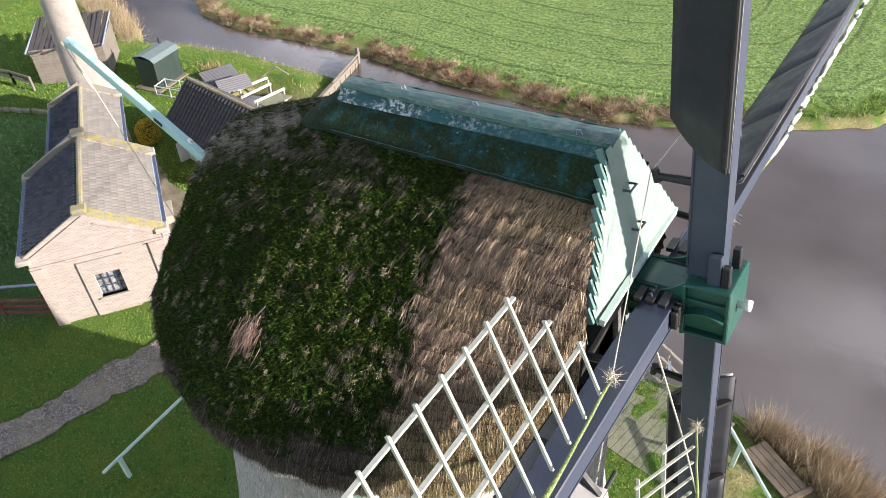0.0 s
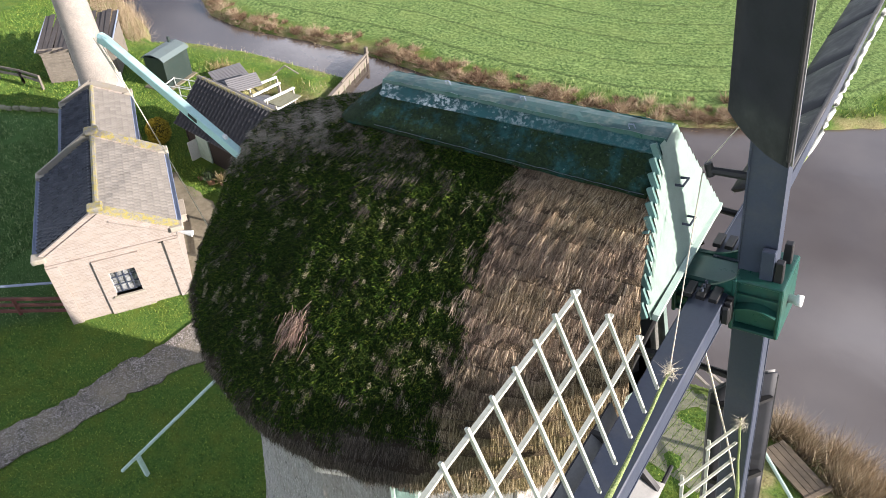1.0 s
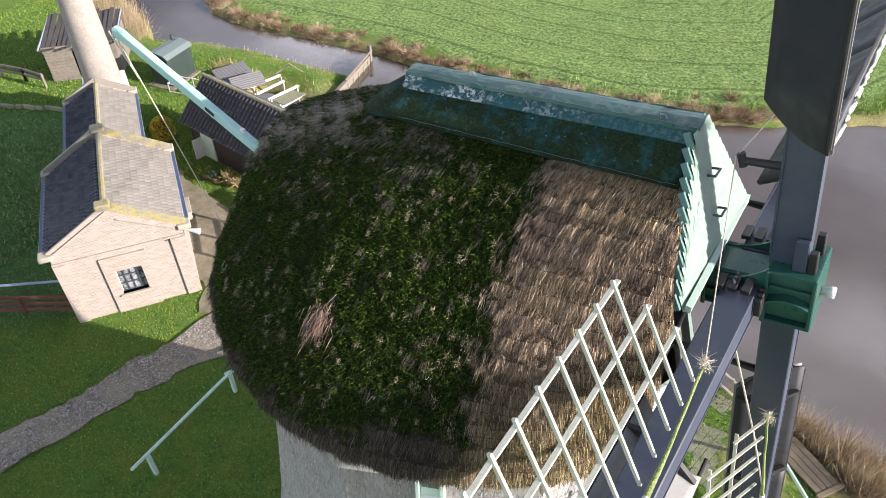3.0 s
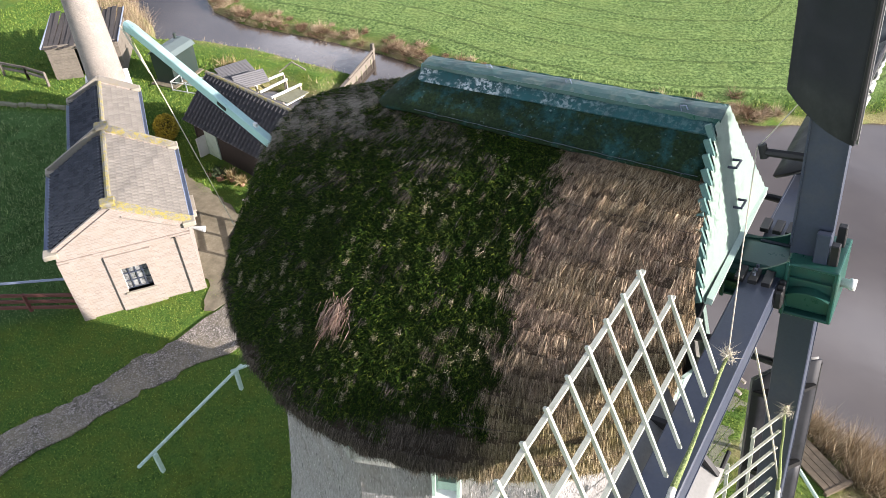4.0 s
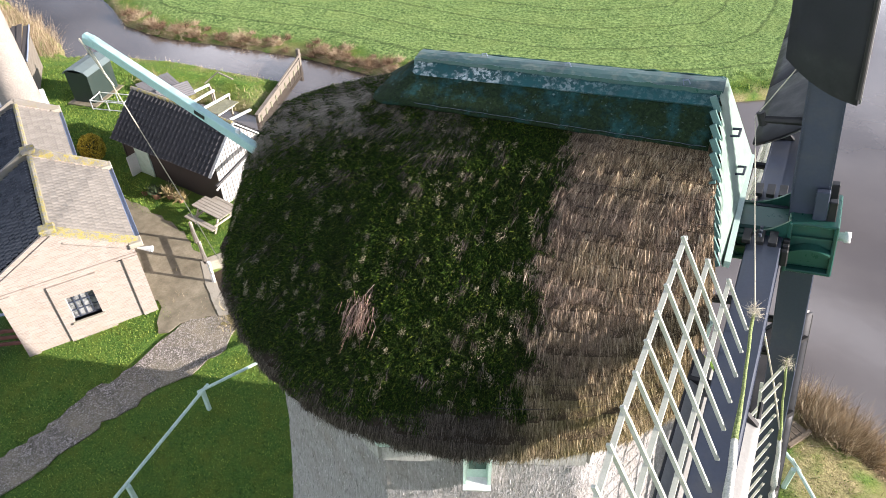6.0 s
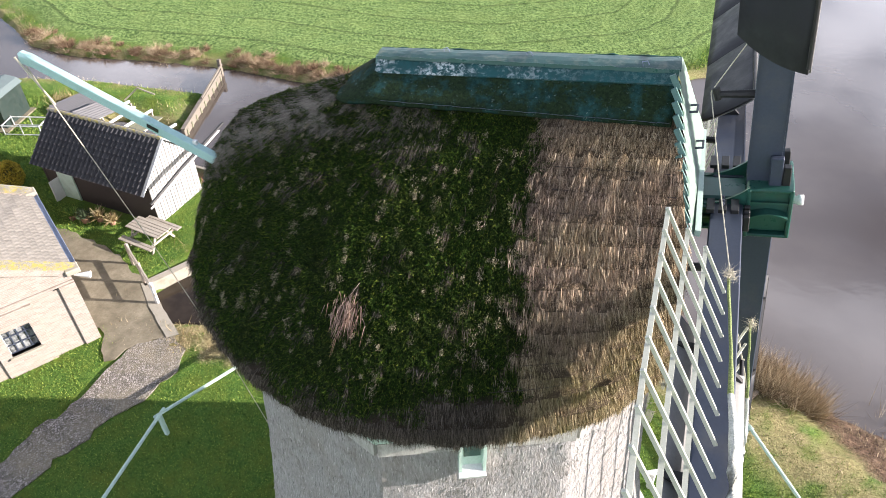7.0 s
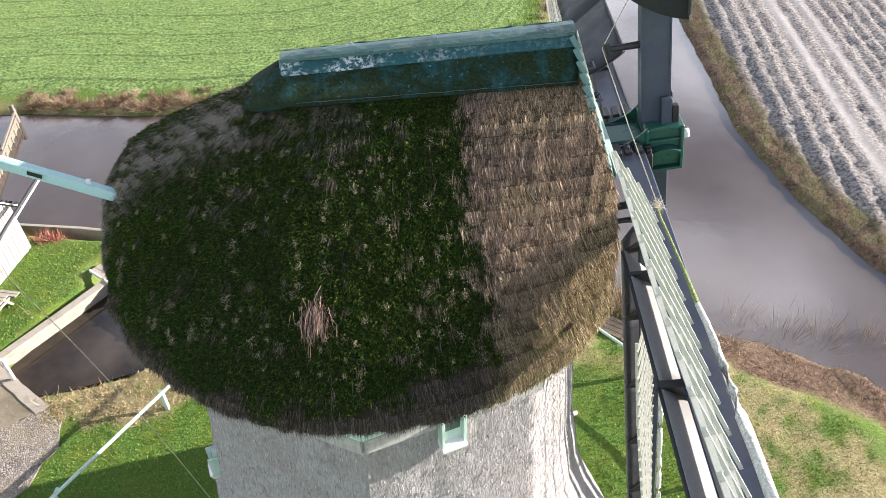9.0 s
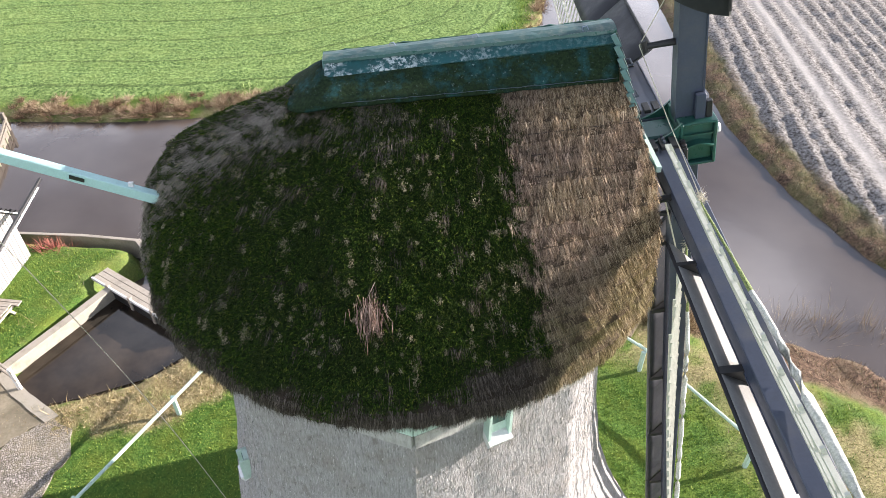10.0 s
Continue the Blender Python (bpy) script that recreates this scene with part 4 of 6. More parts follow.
for u, v1 in ((0.245, 0.11), (0.300, 0.11), (0.355, 0.11), (0.42, 0.11), (0.49, 0.11), (0.72, 0.12), (0.78, 0.14)):
    part("thatching_wire", tube(cap_path(u, 0.005, v1, 0.035), 0.005, 4), M_TARWOOD, mill_cap)

# black board added behind the gable and round the shaft for the opening's darkness
part("front_wall", prism([(-1.35, 11.0), (1.15, 11.0), (1.40, 12.4), (0.85, 13.15), (0.05, 14.30), (-0.30, 14.30), (-1.28, 13.15), (-1.70, 12.4)], 0.10, Matrix(((0, 0, 1, 2.72), (1, 0, 0, 0), (0, 1, 0, 0), (0, 0, 0, 1)))), M_BLACK, mill_cap)

# green ridge: crest board, flaking strip, mossy sheet; it runs a little askew
RX0, RX1 = -1.22, 2.83


def ridge_z(x):
    return 14.235 + 0.1035 * x


def ridge_y(x):
    return 0.038 - 0.059 * x


def ridge_rows(lines, n=40, jit=0.0, seed=0, side=-1):
    """Lines along the ridge: half width and drop at the back, the same at the front, and where the line starts and ends."""
    rg = np.random.RandomState(seed)
    out = []
    for yb, db, yf, df, x0, x1 in lines:
        row = []
        for t in np.linspace(0, 1, n).tolist():
            x = x0 + (x1 - x0) * t
            row.append((x, ridge_y(x) + side * (yb + (yf - yb) * t), ridge_z(x) - (db + (df - db) * t) + jit * rg.normal()))
        out.append(row)
    return out


CREST = [(0.0, -0.02, 0.0, -0.02, RX0, RX1), (0.08, -0.01, 0.10, -0.01, RX0, RX1), (0.15, 0.01, 0.19, 0.01, RX0, RX1)]
LIP = [(0.150, 0.0, 0.190, 0.0, RX0, RX1 - 0.01), (0.165, 0.045, 0.205, 0.045, RX0, RX1 - 0.01)]
STRIP = [(0.12, 0.04, 0.16, 0.03, RX0 + 0.03, RX1 - 0.02), (0.20, 0.10, 0.25, 0.08, RX0 + 0.01, RX1 - 0.02), (0.31, 0.18, 0.33, 0.13, RX0, RX1 - 0.02)]
for sd in (-1, 1):
    part("crest_board", sheet(ridge_rows(CREST, jit=0.003, seed=1, side=sd), 0.035), M_TEAL, mill_cap)
    part("crest_lip", sheet(ridge_rows(LIP, jit=0.006, seed=2, side=sd), 0.018), M_GREEN, mill_cap)
    part("ridge_strip", sheet(ridge_rows(STRIP, side=sd), 0.03), M_FLAKE, mill_cap)
# the sheet runs down both sides and wraps round the back in one piece
rgs = np.random.RandomState(3)
rows = []
for f in np.linspace(0, 1, 6).tolist():
    wb, db, wf, df = 0.17 + 0.60 * f, 0.11 + 0.29 * f, 0.28 + 0.33 * f, 0.11 + 0.45 * f
    back = -0.05 - 0.66 * f
    row = []
    for sd in (-1, 1):
        run = []
        for t in np.linspace(0, 1, 32).tolist():
            x = RX1 + (RX0 - RX1) * t
            run.append((x, ridge_y(x) + sd * (wf + (wb - wf) * t), ridge_z(x) - (df + (db - df) * t) + 0.006 * rgs.normal()))
        arc = []
        for a in np.linspace(0.08, 0.5, 9).tolist():
            th = a * math.pi
            x = RX0 + back * math.sin(th)
            arc.append((x, ridge_y(RX0) + sd * wb * math.cos(th), ridge_z(RX0) - db - 0.19 * f * math.sin(th) + 0.004 * rgs.normal()))
        row += run + arc if sd < 0 else (run + arc[:-1])[::-1]
    rows.append(row)
part("ridge_sheet", sheet(rows, 0.04), M_SHEET, mill_cap, smooth=True)
part("ridge_end_board", prism([(-0.15, 0.0), (0.15, 0.0), (0.20, -0.16), (-0.20, -0.16)], 0.03, Matrix.Translation((RX0 - 0.012, ridge_y(RX0), ridge_z(RX0) - 0.005)) @ Matrix(((0, 0, 1, 0), (1, 0, 0, 0), (0, 1, 0, 0), (0, 0, 0, 1)))), M_SAW, mill_cap)
for x, yo in ((-0.26, 0.03), (0.9, 0.0), (2.38, -0.14)):
    y, z = ridge_y(x) + yo, ridge_z(x)
    part("ridge_hook", tube([(x, y, z), (x - 0.02, y, z + 0.06), (x + 0.04, y - 0.01, z + 0.08), (x + 0.07, y - 0.01, z + 0.03)], 0.007, 6), M_ZINC, mill_cap)
for i in range(26):
    x = RX0 + 0.25 + 0.145 * i
    t = (x - RX0) / (RX1 - RX0)
    y, z = ridge_y(x) - (0.77 + (0.61 - 0.77) * t), ridge_z(x) - (0.40 + 0.16 * t)
    part("sheet_wire", tube([(x, y, z + 0.05), (x + 0.145, y + 0.001, z + 0.055 + 0.006 * math.sin(i * 2.3))], 0.004, 4), M_STOCK, mill_cap)

# gable: stepped weatherboards, each lapping over the one below
NB = 12
gable_m = Matrix.Translation((2.86, -0.20, 0.0)) @ Matrix.Rotation(radians(-4.0), 4, "Z")
for i in range(NB):
    t0, t1 = i / NB, (i + 1) / NB
    za, zb = 14.52 - 1.55 * t0, 14.52 - 1.55 * t1 - 0.05
    wa = wb = 0.22 + 1.04 * (t0 + t1) / 2
    xa, xb = -0.04 + 0.54 * t0, -0.04 + 0.54 * t1 + 0.05
    board = bmesh.new()
    vs = [board.verts.new(gable_m @ Vector(q)) for q in ((xa, -wa, za), (xa, wa, za), (xb, wb + 0.02, zb), (xb, -wb - 0.02, zb))]
    board.faces.new(vs)
    bmesh.ops.solidify(board, geom=list(board.faces), thickness=0.028)
    part("weatherboard", board, M_GABLE, mill_cap)
    for sd in (-1, 1):
        part("edge_block", beam_bm(gable_m @ Vector((xa - 0.07, sd * (wa + (0.015 if sd < 0 else -0.06)), za)), gable_m @ Vector((xb - 0.06, sd * (wb + (0.045 if sd < 0 else -0.03)), zb + 0.02)), 0.07, 0.05, (0, 1, 0)), M_SAW, mill_cap)
for zz, yy in ((13.98, -0.02), (13.46, 0.02)):
    xx = -0.04 + 0.54 * (14.52 - zz) / 1.55
    part("gable_handle", tube([gable_m @ Vector(q) for q in ((xx + 0.04, yy - 0.09, zz), (xx + 0.13, yy - 0.09, zz + 0.02), (xx + 0.13, yy + 0.09, zz + 0.02), (xx + 0.04, yy + 0.09, zz))], 0.016, 6), M_STOCK, mill_cap)
part("wind_beam", box((0.34, 3.3, 0.36), pose(3.12, 0, 12.35)), M_BLACK, mill_cap)
part("gable_sill", beam_bm((3.36, -1.45, 12.96), (3.45, 1.02, 12.96), 0.07, 0.09), M_GABLE, mill_cap)

# tail beam that sticks out of the back
tail = thing("tail_beam", "pale blue-green painted tail beam with a worn slot", "beam")
TA, TB = Vector((-3.2, -0.72, 12.13)), Vector((-7.15, -0.24, 13.46))
part("spar", beam_bm(TA, TB, 0.13, 0.175), M_TAIL, tail, bevel=0.012)
part("slot", beam_bm(TA.lerp(TB, 0.40) + Vector((0, -0.076, 0.01)), TA.lerp(TB, 0.45) + Vector((0, -0.076, 0.01)), 0.012, 0.06), M_BLACK, tail)
part("head", beam_bm(TB + Vector((0.14, 0, -0.06)), TB + Vector((-0.16, 0.01, 0.02)), 0.17, 0.22), M_TAIL, tail, bevel=0.05)
part("bolt", box((0.07, 0.05, 0.07), pose(*TA.lerp(TB, 0.24) + Vector((0, 0, 0.12)))), M_WHITE, tail)
hoist = thing("hoist_rope", "slack grey hoisting rope hanging from the tail beam", "rope")
RA, RB = TB + Vector((-0.05, -0.05, -0.12)), Vector((-5.3, 1.15, 0.3))
part("rope", tube([RA.lerp(RB, t) + Vector((0.25, 0, 0)) * math.sin(math.pi * t) for t in np.linspace(0, 1, 20).tolist()], 0.009, 5), M_ROPE, hoist)
part("rope", tube([TB + Vector((-0.15, -0.1, 0.05)), TB + Vector((0.10, -0.12, -0.35)), TB + Vector((0.28, -0.1, -0.75))], 0.018, 5), M_ROPE, hoist)

# ---- poll end and sails ----
HUB = Vector((4.167, -0.141, 12.71))
SHAFT = Matrix.Translation(HUB) @ Matrix.Rotation(radians(-3.6), 4, "Z") @ Matrix.Rotation(radians(-10.0), 4, "Y")
poll = thing("poll_end", "dark green cast iron poll end of the windshaft", "windshaft")
poll.matrix_world = SHAFT
# outer box: two flanges, recessed cheeks with a bowed rib, open to the stock
part("outer_box", box((0.50, 0.58, 0.66), pose(0.16, 0, 0.0)), M_GREEN, poll, bevel=0.02)
for x, w in ((-0.09, 0.78), (0.42, 0.74)):
    part("flange", box((0.05, w, 0.76), pose(x, 0, 0.0)), M_GREEN, poll, bevel=0.012)
for z in (0.36, -0.36):
    part("rim", box((0.54, 0.74, 0.045), pose(0.165, 0, z)), M_GREEN, poll, bevel=0.012)
for s in (-1, 1):
    rows = [[(-0.07 + 0.47 * t, s * y, -0.02 + 0.07 * math.sin(math.pi * t) - 0.10 * (abs(y) - 0.3)) for t in np.linspace(0, 1, 11).tolist()] for y in (0.30, 0.36, 0.42)]
    part("rib", sheet(rows, 0.03), M_GREEN, poll)
    part("rib", beam_bm((-0.06, s * 0.325, 0.15), (0.40, s * 0.325, 0.15), 0.03, 0.03), M_GREEN, poll)
part("inner_box", box((0.66, 0.50, 0.40), pose(-0.43, 0, -0.03)), M_GREEN, poll, bevel=0.03)
for s in (-1, 1):
    rows = [[(-0.78 + 0.70 * t, s * 0.37, (0.13 + 0.28 * t ** 2.4) if r else -0.24) for t in np.linspace(0, 1, 12).tolist()] for r in (1, 0)]
    part("web_plate", sheet(rows, 0.035), M_GREEN, poll)
    part("web_rib", beam_bm((-0.76, s * 0.40, -0.06), (-0.11, s * 0.40, -0.04), 0.035, 0.035), M_GREEN, poll)
part("shelf", box((0.70, 0.86, 0.04), pose(-0.44, 0, 0.10)), M_GREEN, poll, bevel=0.01)
part("shelf", box((0.70, 0.86, 0.04), pose(-0.44, 0, -0.23)), M_GREEN, poll, bevel=0.01)
part("back_flange", box((0.05, 0.90, 0.52), pose(-0.78, 0, -0.02)), M_GREEN, poll, bevel=0.012)
part("windshaft", tube([(-1.6, 0, -0.02), (-0.80, 0, -0.02)], 0.30, 16), M_GREEN, poll, smooth=True)
part("shaft_nub", tube([(0.42, 0, 0.0), (0.52, 0, 0.0), (0.53, 0, 0.0), (0.60, 0, 0.0)], [0.055, 0.055, 0.07, 0.07], 14), M_WHITE, poll, "pale worn end of the shaft", smooth=True)
for s in (-1, 1):
    part("wedge", box((0.15, 0.09, 0.46), pose(0.21, s * 0.21, 0.55 * -s)), M_STOCK, poll, bevel=0.01)
    part("wedge", box((0.10, 0.11, 0.34), pose(0.34, -0.20 * s, 0.48), 0.9), M_BLACK, poll, bevel=0.01)
for x in (-0.55, -0.40, -0.25):
    part("key_block", box((0.10, 0.26, 0.06), pose(x, -0.52, 0.21)), M_BLACK, poll, bevel=0.005)
    part("key_block", box((0.10, 0.26, 0.06), pose(x, 0.56, 0.21)), M_BLACK, poll, bevel=0.005)
for i, y in enumerate((-0.46, -0.54, -0.62)):
    part("key_block", box((0.08, 0.06, 0.34 - 0.05 * i), pose(-0.10, y, 0.02)), M_BLACK, poll, bevel=0.012)
    part("key_bolt", tube([(-0.40, y + 0.05, 0.26), (-0.40, y + 0.05, 0.30)], 0.02, 6), M_STOCK, poll)


def foil_rows(z0, z1, n):
    """The leading-edge plate: a shallow trough from behind the stock to its front edge."""
    rows = []
    for z in np.linspace(z0, z1, n):
        row = []
        for s in np.linspace(0, 1, 8):
            bow = 0.10 * math.sin(math.pi * s)
            x, y = -0.46 + 0.74 * s + bow * 0.7, -0.14 - 0.54 * s - bow * 0.6
            row.append((x, y, z))
        rows.append(row)
    return rows


# the bracket that ties a plate to the stock, seen along the arm
BRACKET = [(-0.16, -0.10), (-0.44, -0.09), (-0.30, -0.19), (0.0, -0.41), (0.25, -0.62), (0.30, -0.60), (0.10, -0.34), (0.02, -0.24), (0.12, -0.12)]


def make_sail(name, angle, stock_x, foil_start, lath_start, label):
    """One sail: arm along local z, the shaft along x, the leading edge towards -y."""
    ob = thing(name, label, "windmill sail", group="sails on the poll end")
    ob.matrix_world = SHAFT @ Matrix.Translation((stock_x, 0, 0)) @ Matrix.Rotation(radians(angle), 4, "X")
    L = 12.1
    lining = -0.035 if angle == 180 else 0.035
    # tapered steel stock
    bm = bmesh.new()
    rings = []
    for z, wx, wy in ((0.30, 0.40, 0.29), (2.2, 0.39, 0.28), (6.0, 0.34, 0.25), (L, 0.22, 0.18)):
        rings.append([bm.verts.new((sx * wx / 2, sy * wy / 2, z)) for sx, sy in ((-1, -1), (1, -1), (1, 1), (-1, 1))])
    for a, b in zip(rings, rings[1:]):
        for j in range(4):
            bm.faces.new((a[j], a[(j + 1) % 4], b[(j + 1) % 4], b[j]))
    bm.faces.new(rings[0][::-1])
    bm.faces.new(rings[-1])
    part("stock", bm, M_STOCK, ob, bevel=0.012)
    for sx in (-1, 1):
        part("stock_flange", beam_bm((sx * 0.20, -0.155, 0.5), (sx * 0.17, -0.135, 6.0), 0.02, 0.02, (1, 0, 0)), M_STOCK, ob)
    # leading-edge plates between black brackets
    cuts = [foil_start, foil_start + 2.1, foil_start + 4.2, foil_start + 6.3, foil_start + 8.4, L - 0.4]
    for n, (a, b) in enumerate(zip(cuts, cuts[1:])):
        if b - a < 0.3:
            continue
        rows = foil_rows(a + 0.006, b - 0.006, 5)
        if n == 0:
            rows[0] = [(x, y, z + (-0.10 + 0.26 * (1 - i / 7) ** 3 if angle != 90 else -0.10 + 0.40 * math.sin(i * 0.30))) for i, (x, y, z) in enumerate(rows[0])]
        part("leading_plate", sheet(rows, 0.03), M_FOIL, ob, smooth=True)
        part("plate_lining", sheet([[(x + lining, y + lining, z) for x, y, z in r] for r in rows], 0.008), M_LINING, ob, "pale grey inner lining", smooth=True)
    part("nose_bar", tube([(0.285, -0.685, foil_start - 0.02), (0.285, -0.685, L - 0.4)], 0.025, 8), M_BLACK, ob)
    for z in cuts[1:-1]:
        part("bracket", prism(BRACKET, 0.10, Matrix.Translation((0, 0, z - 0.05))), M_BLACK, ob)
    part("bracket", prism(BRACKET, 0.06, Matrix.Translation((0, 0, cuts[0] + 0.34))), M_BLACK, ob)
    part("guide_rod", tube([(-0.15, 0.02, 1.55), (-0.66, -0.02, 1.57)], [0.055, 0.045], 8), M_BLACK, ob)
    part("rod_eye", tube([(-0.62, -0.02, 1.50), (-0.66, -0.02, 1.66)], 0.05, 8), M_BLACK, ob)

    # lattice on the trailing side
    def weather(z):
        return np.interp(z, [2.0, 6.0, 12.0], [1.0, 0.97, 0.6])

    def lat(z, s):
        """s: 0 at the stock, 1 at the outer hem."""
        return Vector((0.03 - 0.57 * s * weather(z), 0.165 + 1.49 * s, z - 0.11 * s))

    n = 0
    z = lath_start
    while z < L - 0.2:
        s1 = min(1.06, 0.42 + 0.32 * n) if n < 2 else 1.06
        s0 = 0.0
        part("lath", beam_bm(lat(z, s0), lat(z, s1), 0.036, 0.026, (0, 0, 1)), M_LATH, ob)
        z += 0.355
        n += 1
    for s, z0 in ((1.0, lath_start + 0.58), (0.68, lath_start + 0.24), (0.36, lath_start - 0.10)):
        for a, b in ((z0, 5.0), (5.0, L)):
            part("hem_batten", beam_bm(lat(a, s) + Vector((-0.03, 0, 0)), lat(b, s) + Vector((-0.03, 0, 0)), 0.045, 0.026, (0, 1, 0)), M_LATH, ob)
    # furled cloth, twisted thin near the hub
    rgs = np.random.RandomState(int(angle) + 3)
    pts, rad = [], []
    for t in np.linspace(0, 1, 34).tolist():
        zz = lath_start - 0.22 + (L - lath_start - 0.13) * t
        pts.append((0.06 + 0.12 * min(1, 4 * t) + 0.004 * rgs.normal(), 0.22 + 0.004 * rgs.normal() + 0.03 * t, zz))
        rad.append(0.016 + 0.040 * min(1, max(0, (t - 0.11) * 5)) + 0.003 * rgs.rand())
    part("furled_cloth", tube(pts[:7], rad[:7], 9), M_ALGAE, ob, "green stained twisted sail cloth", smooth=True)
    part("furled_cloth", tube(pts[6:], rad[6:], 9), M_CLOTH, ob, smooth=True)
    vv, ff = blades(rgs, np.tile([0.08, 0.27, lath_start - 0.2], (150, 1)) + rgs.normal(0, 0.035, (150, 3)), np.tile([0, 0.5, 0.1], (150, 1)), 0.04 + 0.12 * rgs.rand(150), np.full(150, 0.006), 0.9)
    tagged(raw("rope_fray", vv, ff, M_ROPE, ob), kind="stuff")
    return ob


SAIL_LABEL = "windmill sail, dark steel stock, cream lattice"
make_sail("windmill_sail", 0, 0.07, 2.22, 2.3, SAIL_LABEL + ", upright")
make_sail("windmill_sail", 90, -0.35, 2.42, 2.17, SAIL_LABEL + ", level, with furled cloth")
make_sail("windmill_sail", 180, 0.07, 2.0, 2.3, SAIL_LABEL + ", hanging down")
make_sail("windmill_sail", 270, -0.35, 1.75, 2.3, SAIL_LABEL + ", level beyond the cap")
line = thing("sail_line", "thin pale rope between sail rod and furled sail", "rope")
eye_p = SHAFT @ Vector((-0.64, -0.02, 1.60))
knot_p = SHAFT @ Vector((-0.27, -1.98, 0.27))
part("rope", tube([eye_p, eye_p.lerp(knot_p, 0.5) + Vector((0, 0, -0.03)), knot_p], 0.007, 5), M_ROPE, line)
up_p = SHAFT @ Vector((0.0, 0.15, 2.6))
part("rope", tube([eye_p, up_p], 0.007, 5), M_ROPE, line)
low = SHAFT @ Vector((-0.5, 1.6, -1.6))
part("rope", tube([SHAFT @ Vector((-0.45, -0.5, -0.3)), SHAFT @ Vector((0.0, -0.3, -2.5)), SHAFT @ Vector((0.25, -0.22, -3.9))], 0.014, 5), M_ROPE, line)

# ---- railings round the mill ----


def railing(points, posts, label):
    ob = thing("railing", label, "railing", group="mint railings round the mill")
    for a, b in zip(points, points[1:]):
        a, b = Vector((*a, 0.93)), Vector((*b, 0.93))
        d = (b - a).normalized() * 0.22
        part("top_rail", beam_bm(a - d, b + d, 0.10, 0.10), M_MINT, ob, bevel=0.03)
    for x, y in posts:
        gz = float(ground_z(np.array([x]), np.array([y]))[0])
        part("post", box((0.13, 0.13, 1.15), pose(x, y, 0.93 - 0.575)), M_MINT, ob, bevel=0.02)
    return ob


railing([(-9.55, -2.5), (-9.60, 1.37), (-6.75, 6.0)], [(-9.5, -2.15), (-9.60, 1.30), (-7.62, 4.78)], "pale mint timber railing on the shaded lawn")
railing([(5.6, 7.7), (7.45, 5.5), (9.5, 1.9), (9.65, -4.0)], [(5.9, 7.3), (7.42, 5.35), (9.46, 1.5), (9.62, -3.0)], "pale mint timber railing on the sunlit bank")

# ---- brick house with annex and chimney ----
BA = 53.0
house = thing("pump_house", "small pale brick house with tiled roof and lichened copings", "house", (-16.72, 0.80, -0.15), BA)
W, DEP, EAVE, APEX = 4.33, 5.56, 3.26, 4.55


def gable_wall(name, w, eave, apex, y, t, parent, material, over=0.0):
    o = [(0, 0), (w, 0), (w, eave + over), (w / 2, apex + over), (0, eave + over)]
    return part(name, prism(o, t, Matrix(((1, 0, 0, 0), (0, 0, 1, y), (0, 1, 0, 0), (0, 0, 0, 1)))), material, parent)


# front gable with a real opening for the window
wx0, wx1, wz0, wz1 = 1.74, 2.64, 0.98, 2.05
T = 0.24
fm = Matrix(((1, 0, 0, 0), (0, 0, 1, 0), (0, 1, 0, 0), (0, 0, 0, 1)))
part("front_wall", prism([(0, 0), (wx0, 0), (wx0, APEX - abs(W / 2 - wx0) * (APEX - EAVE) / (W / 2)), (0, EAVE)], T, fm), M_BRICK, house)
part("front_wall", prism([(wx1, 0), (W, 0), (W, EAVE), (wx1, APEX - abs(W / 2 - wx1) * (APEX - EAVE) / (W / 2))], T, fm), M_BRICK, house)
part("front_wall", prism([(wx0, 0), (wx1, 0), (wx1, wz0), (wx0, wz0)], T, fm), M_BRICK, house)
part("front_wall", prism([(wx0, wz1), (wx1, wz1), (wx1, APEX - abs(W / 2 - wx1) * (APEX - EAVE) / (W / 2)), (W / 2, APEX), (wx0, APEX - abs(W / 2 - wx0) * (APEX - EAVE) / (W / 2))], T, fm), M_BRICK, house)
gable_wall("back_wall", W, EAVE, APEX, DEP - T, T, house, M_BRICK)
for x in (0, W - T):
    part("side_wall", box((T, DEP - 2 * T, EAVE), pose(x + T / 2, DEP / 2, EAVE / 2)), M_BRICK, house)
# raised brick panels between shallow recesses
for x0, x1 in ((-0.02, 0.36), (3.85, W + 0.02)):
    part("pilaster", box((x1 - x0, 0.08, 2.86), pose((x0 + x1) / 2, -0.04, 1.43)), M_BRICK, house)
for x0, x1, z0, z1 in ((1.39, wx0, 0, 2.70), (wx1, 2.92, 0, 2.70), (wx0, wx1, 0, wz0), (wx0, wx1, wz1, 2.70)):
    part("raised_panel", box((x1 - x0, 0.08, z1 - z0), pose((x0 + x1) / 2, -0.04, (z0 + z1) / 2)), M_BRICK, house)
part("band_course", beam_bm((-0.02, -0.03, 2.92), (W + 0.02, -0.03, 2.92), 0.07, 0.09), M_BRICK, house)
part("gable_strip", beam_bm((W / 2 + 0.25, -0.02, APEX - 0.36), (W - 0.25, -0.02, EAVE + 0.02), 0.05, 0.05, (0, 1, 0)), M_BRICK, house)
part("wall_anchor", box((0.16, 0.04, 0.05), pose(3.76, -0.02, 2.84)), M_BLACK, house)
win = part("window", box((wx1 - wx0, 0.03, wz1 - wz0), pose((wx0 + wx1) / 2, 0.13, (wz0 + wz1) / 2)), M_GLASS, house, "iron window with small white-edged panes")
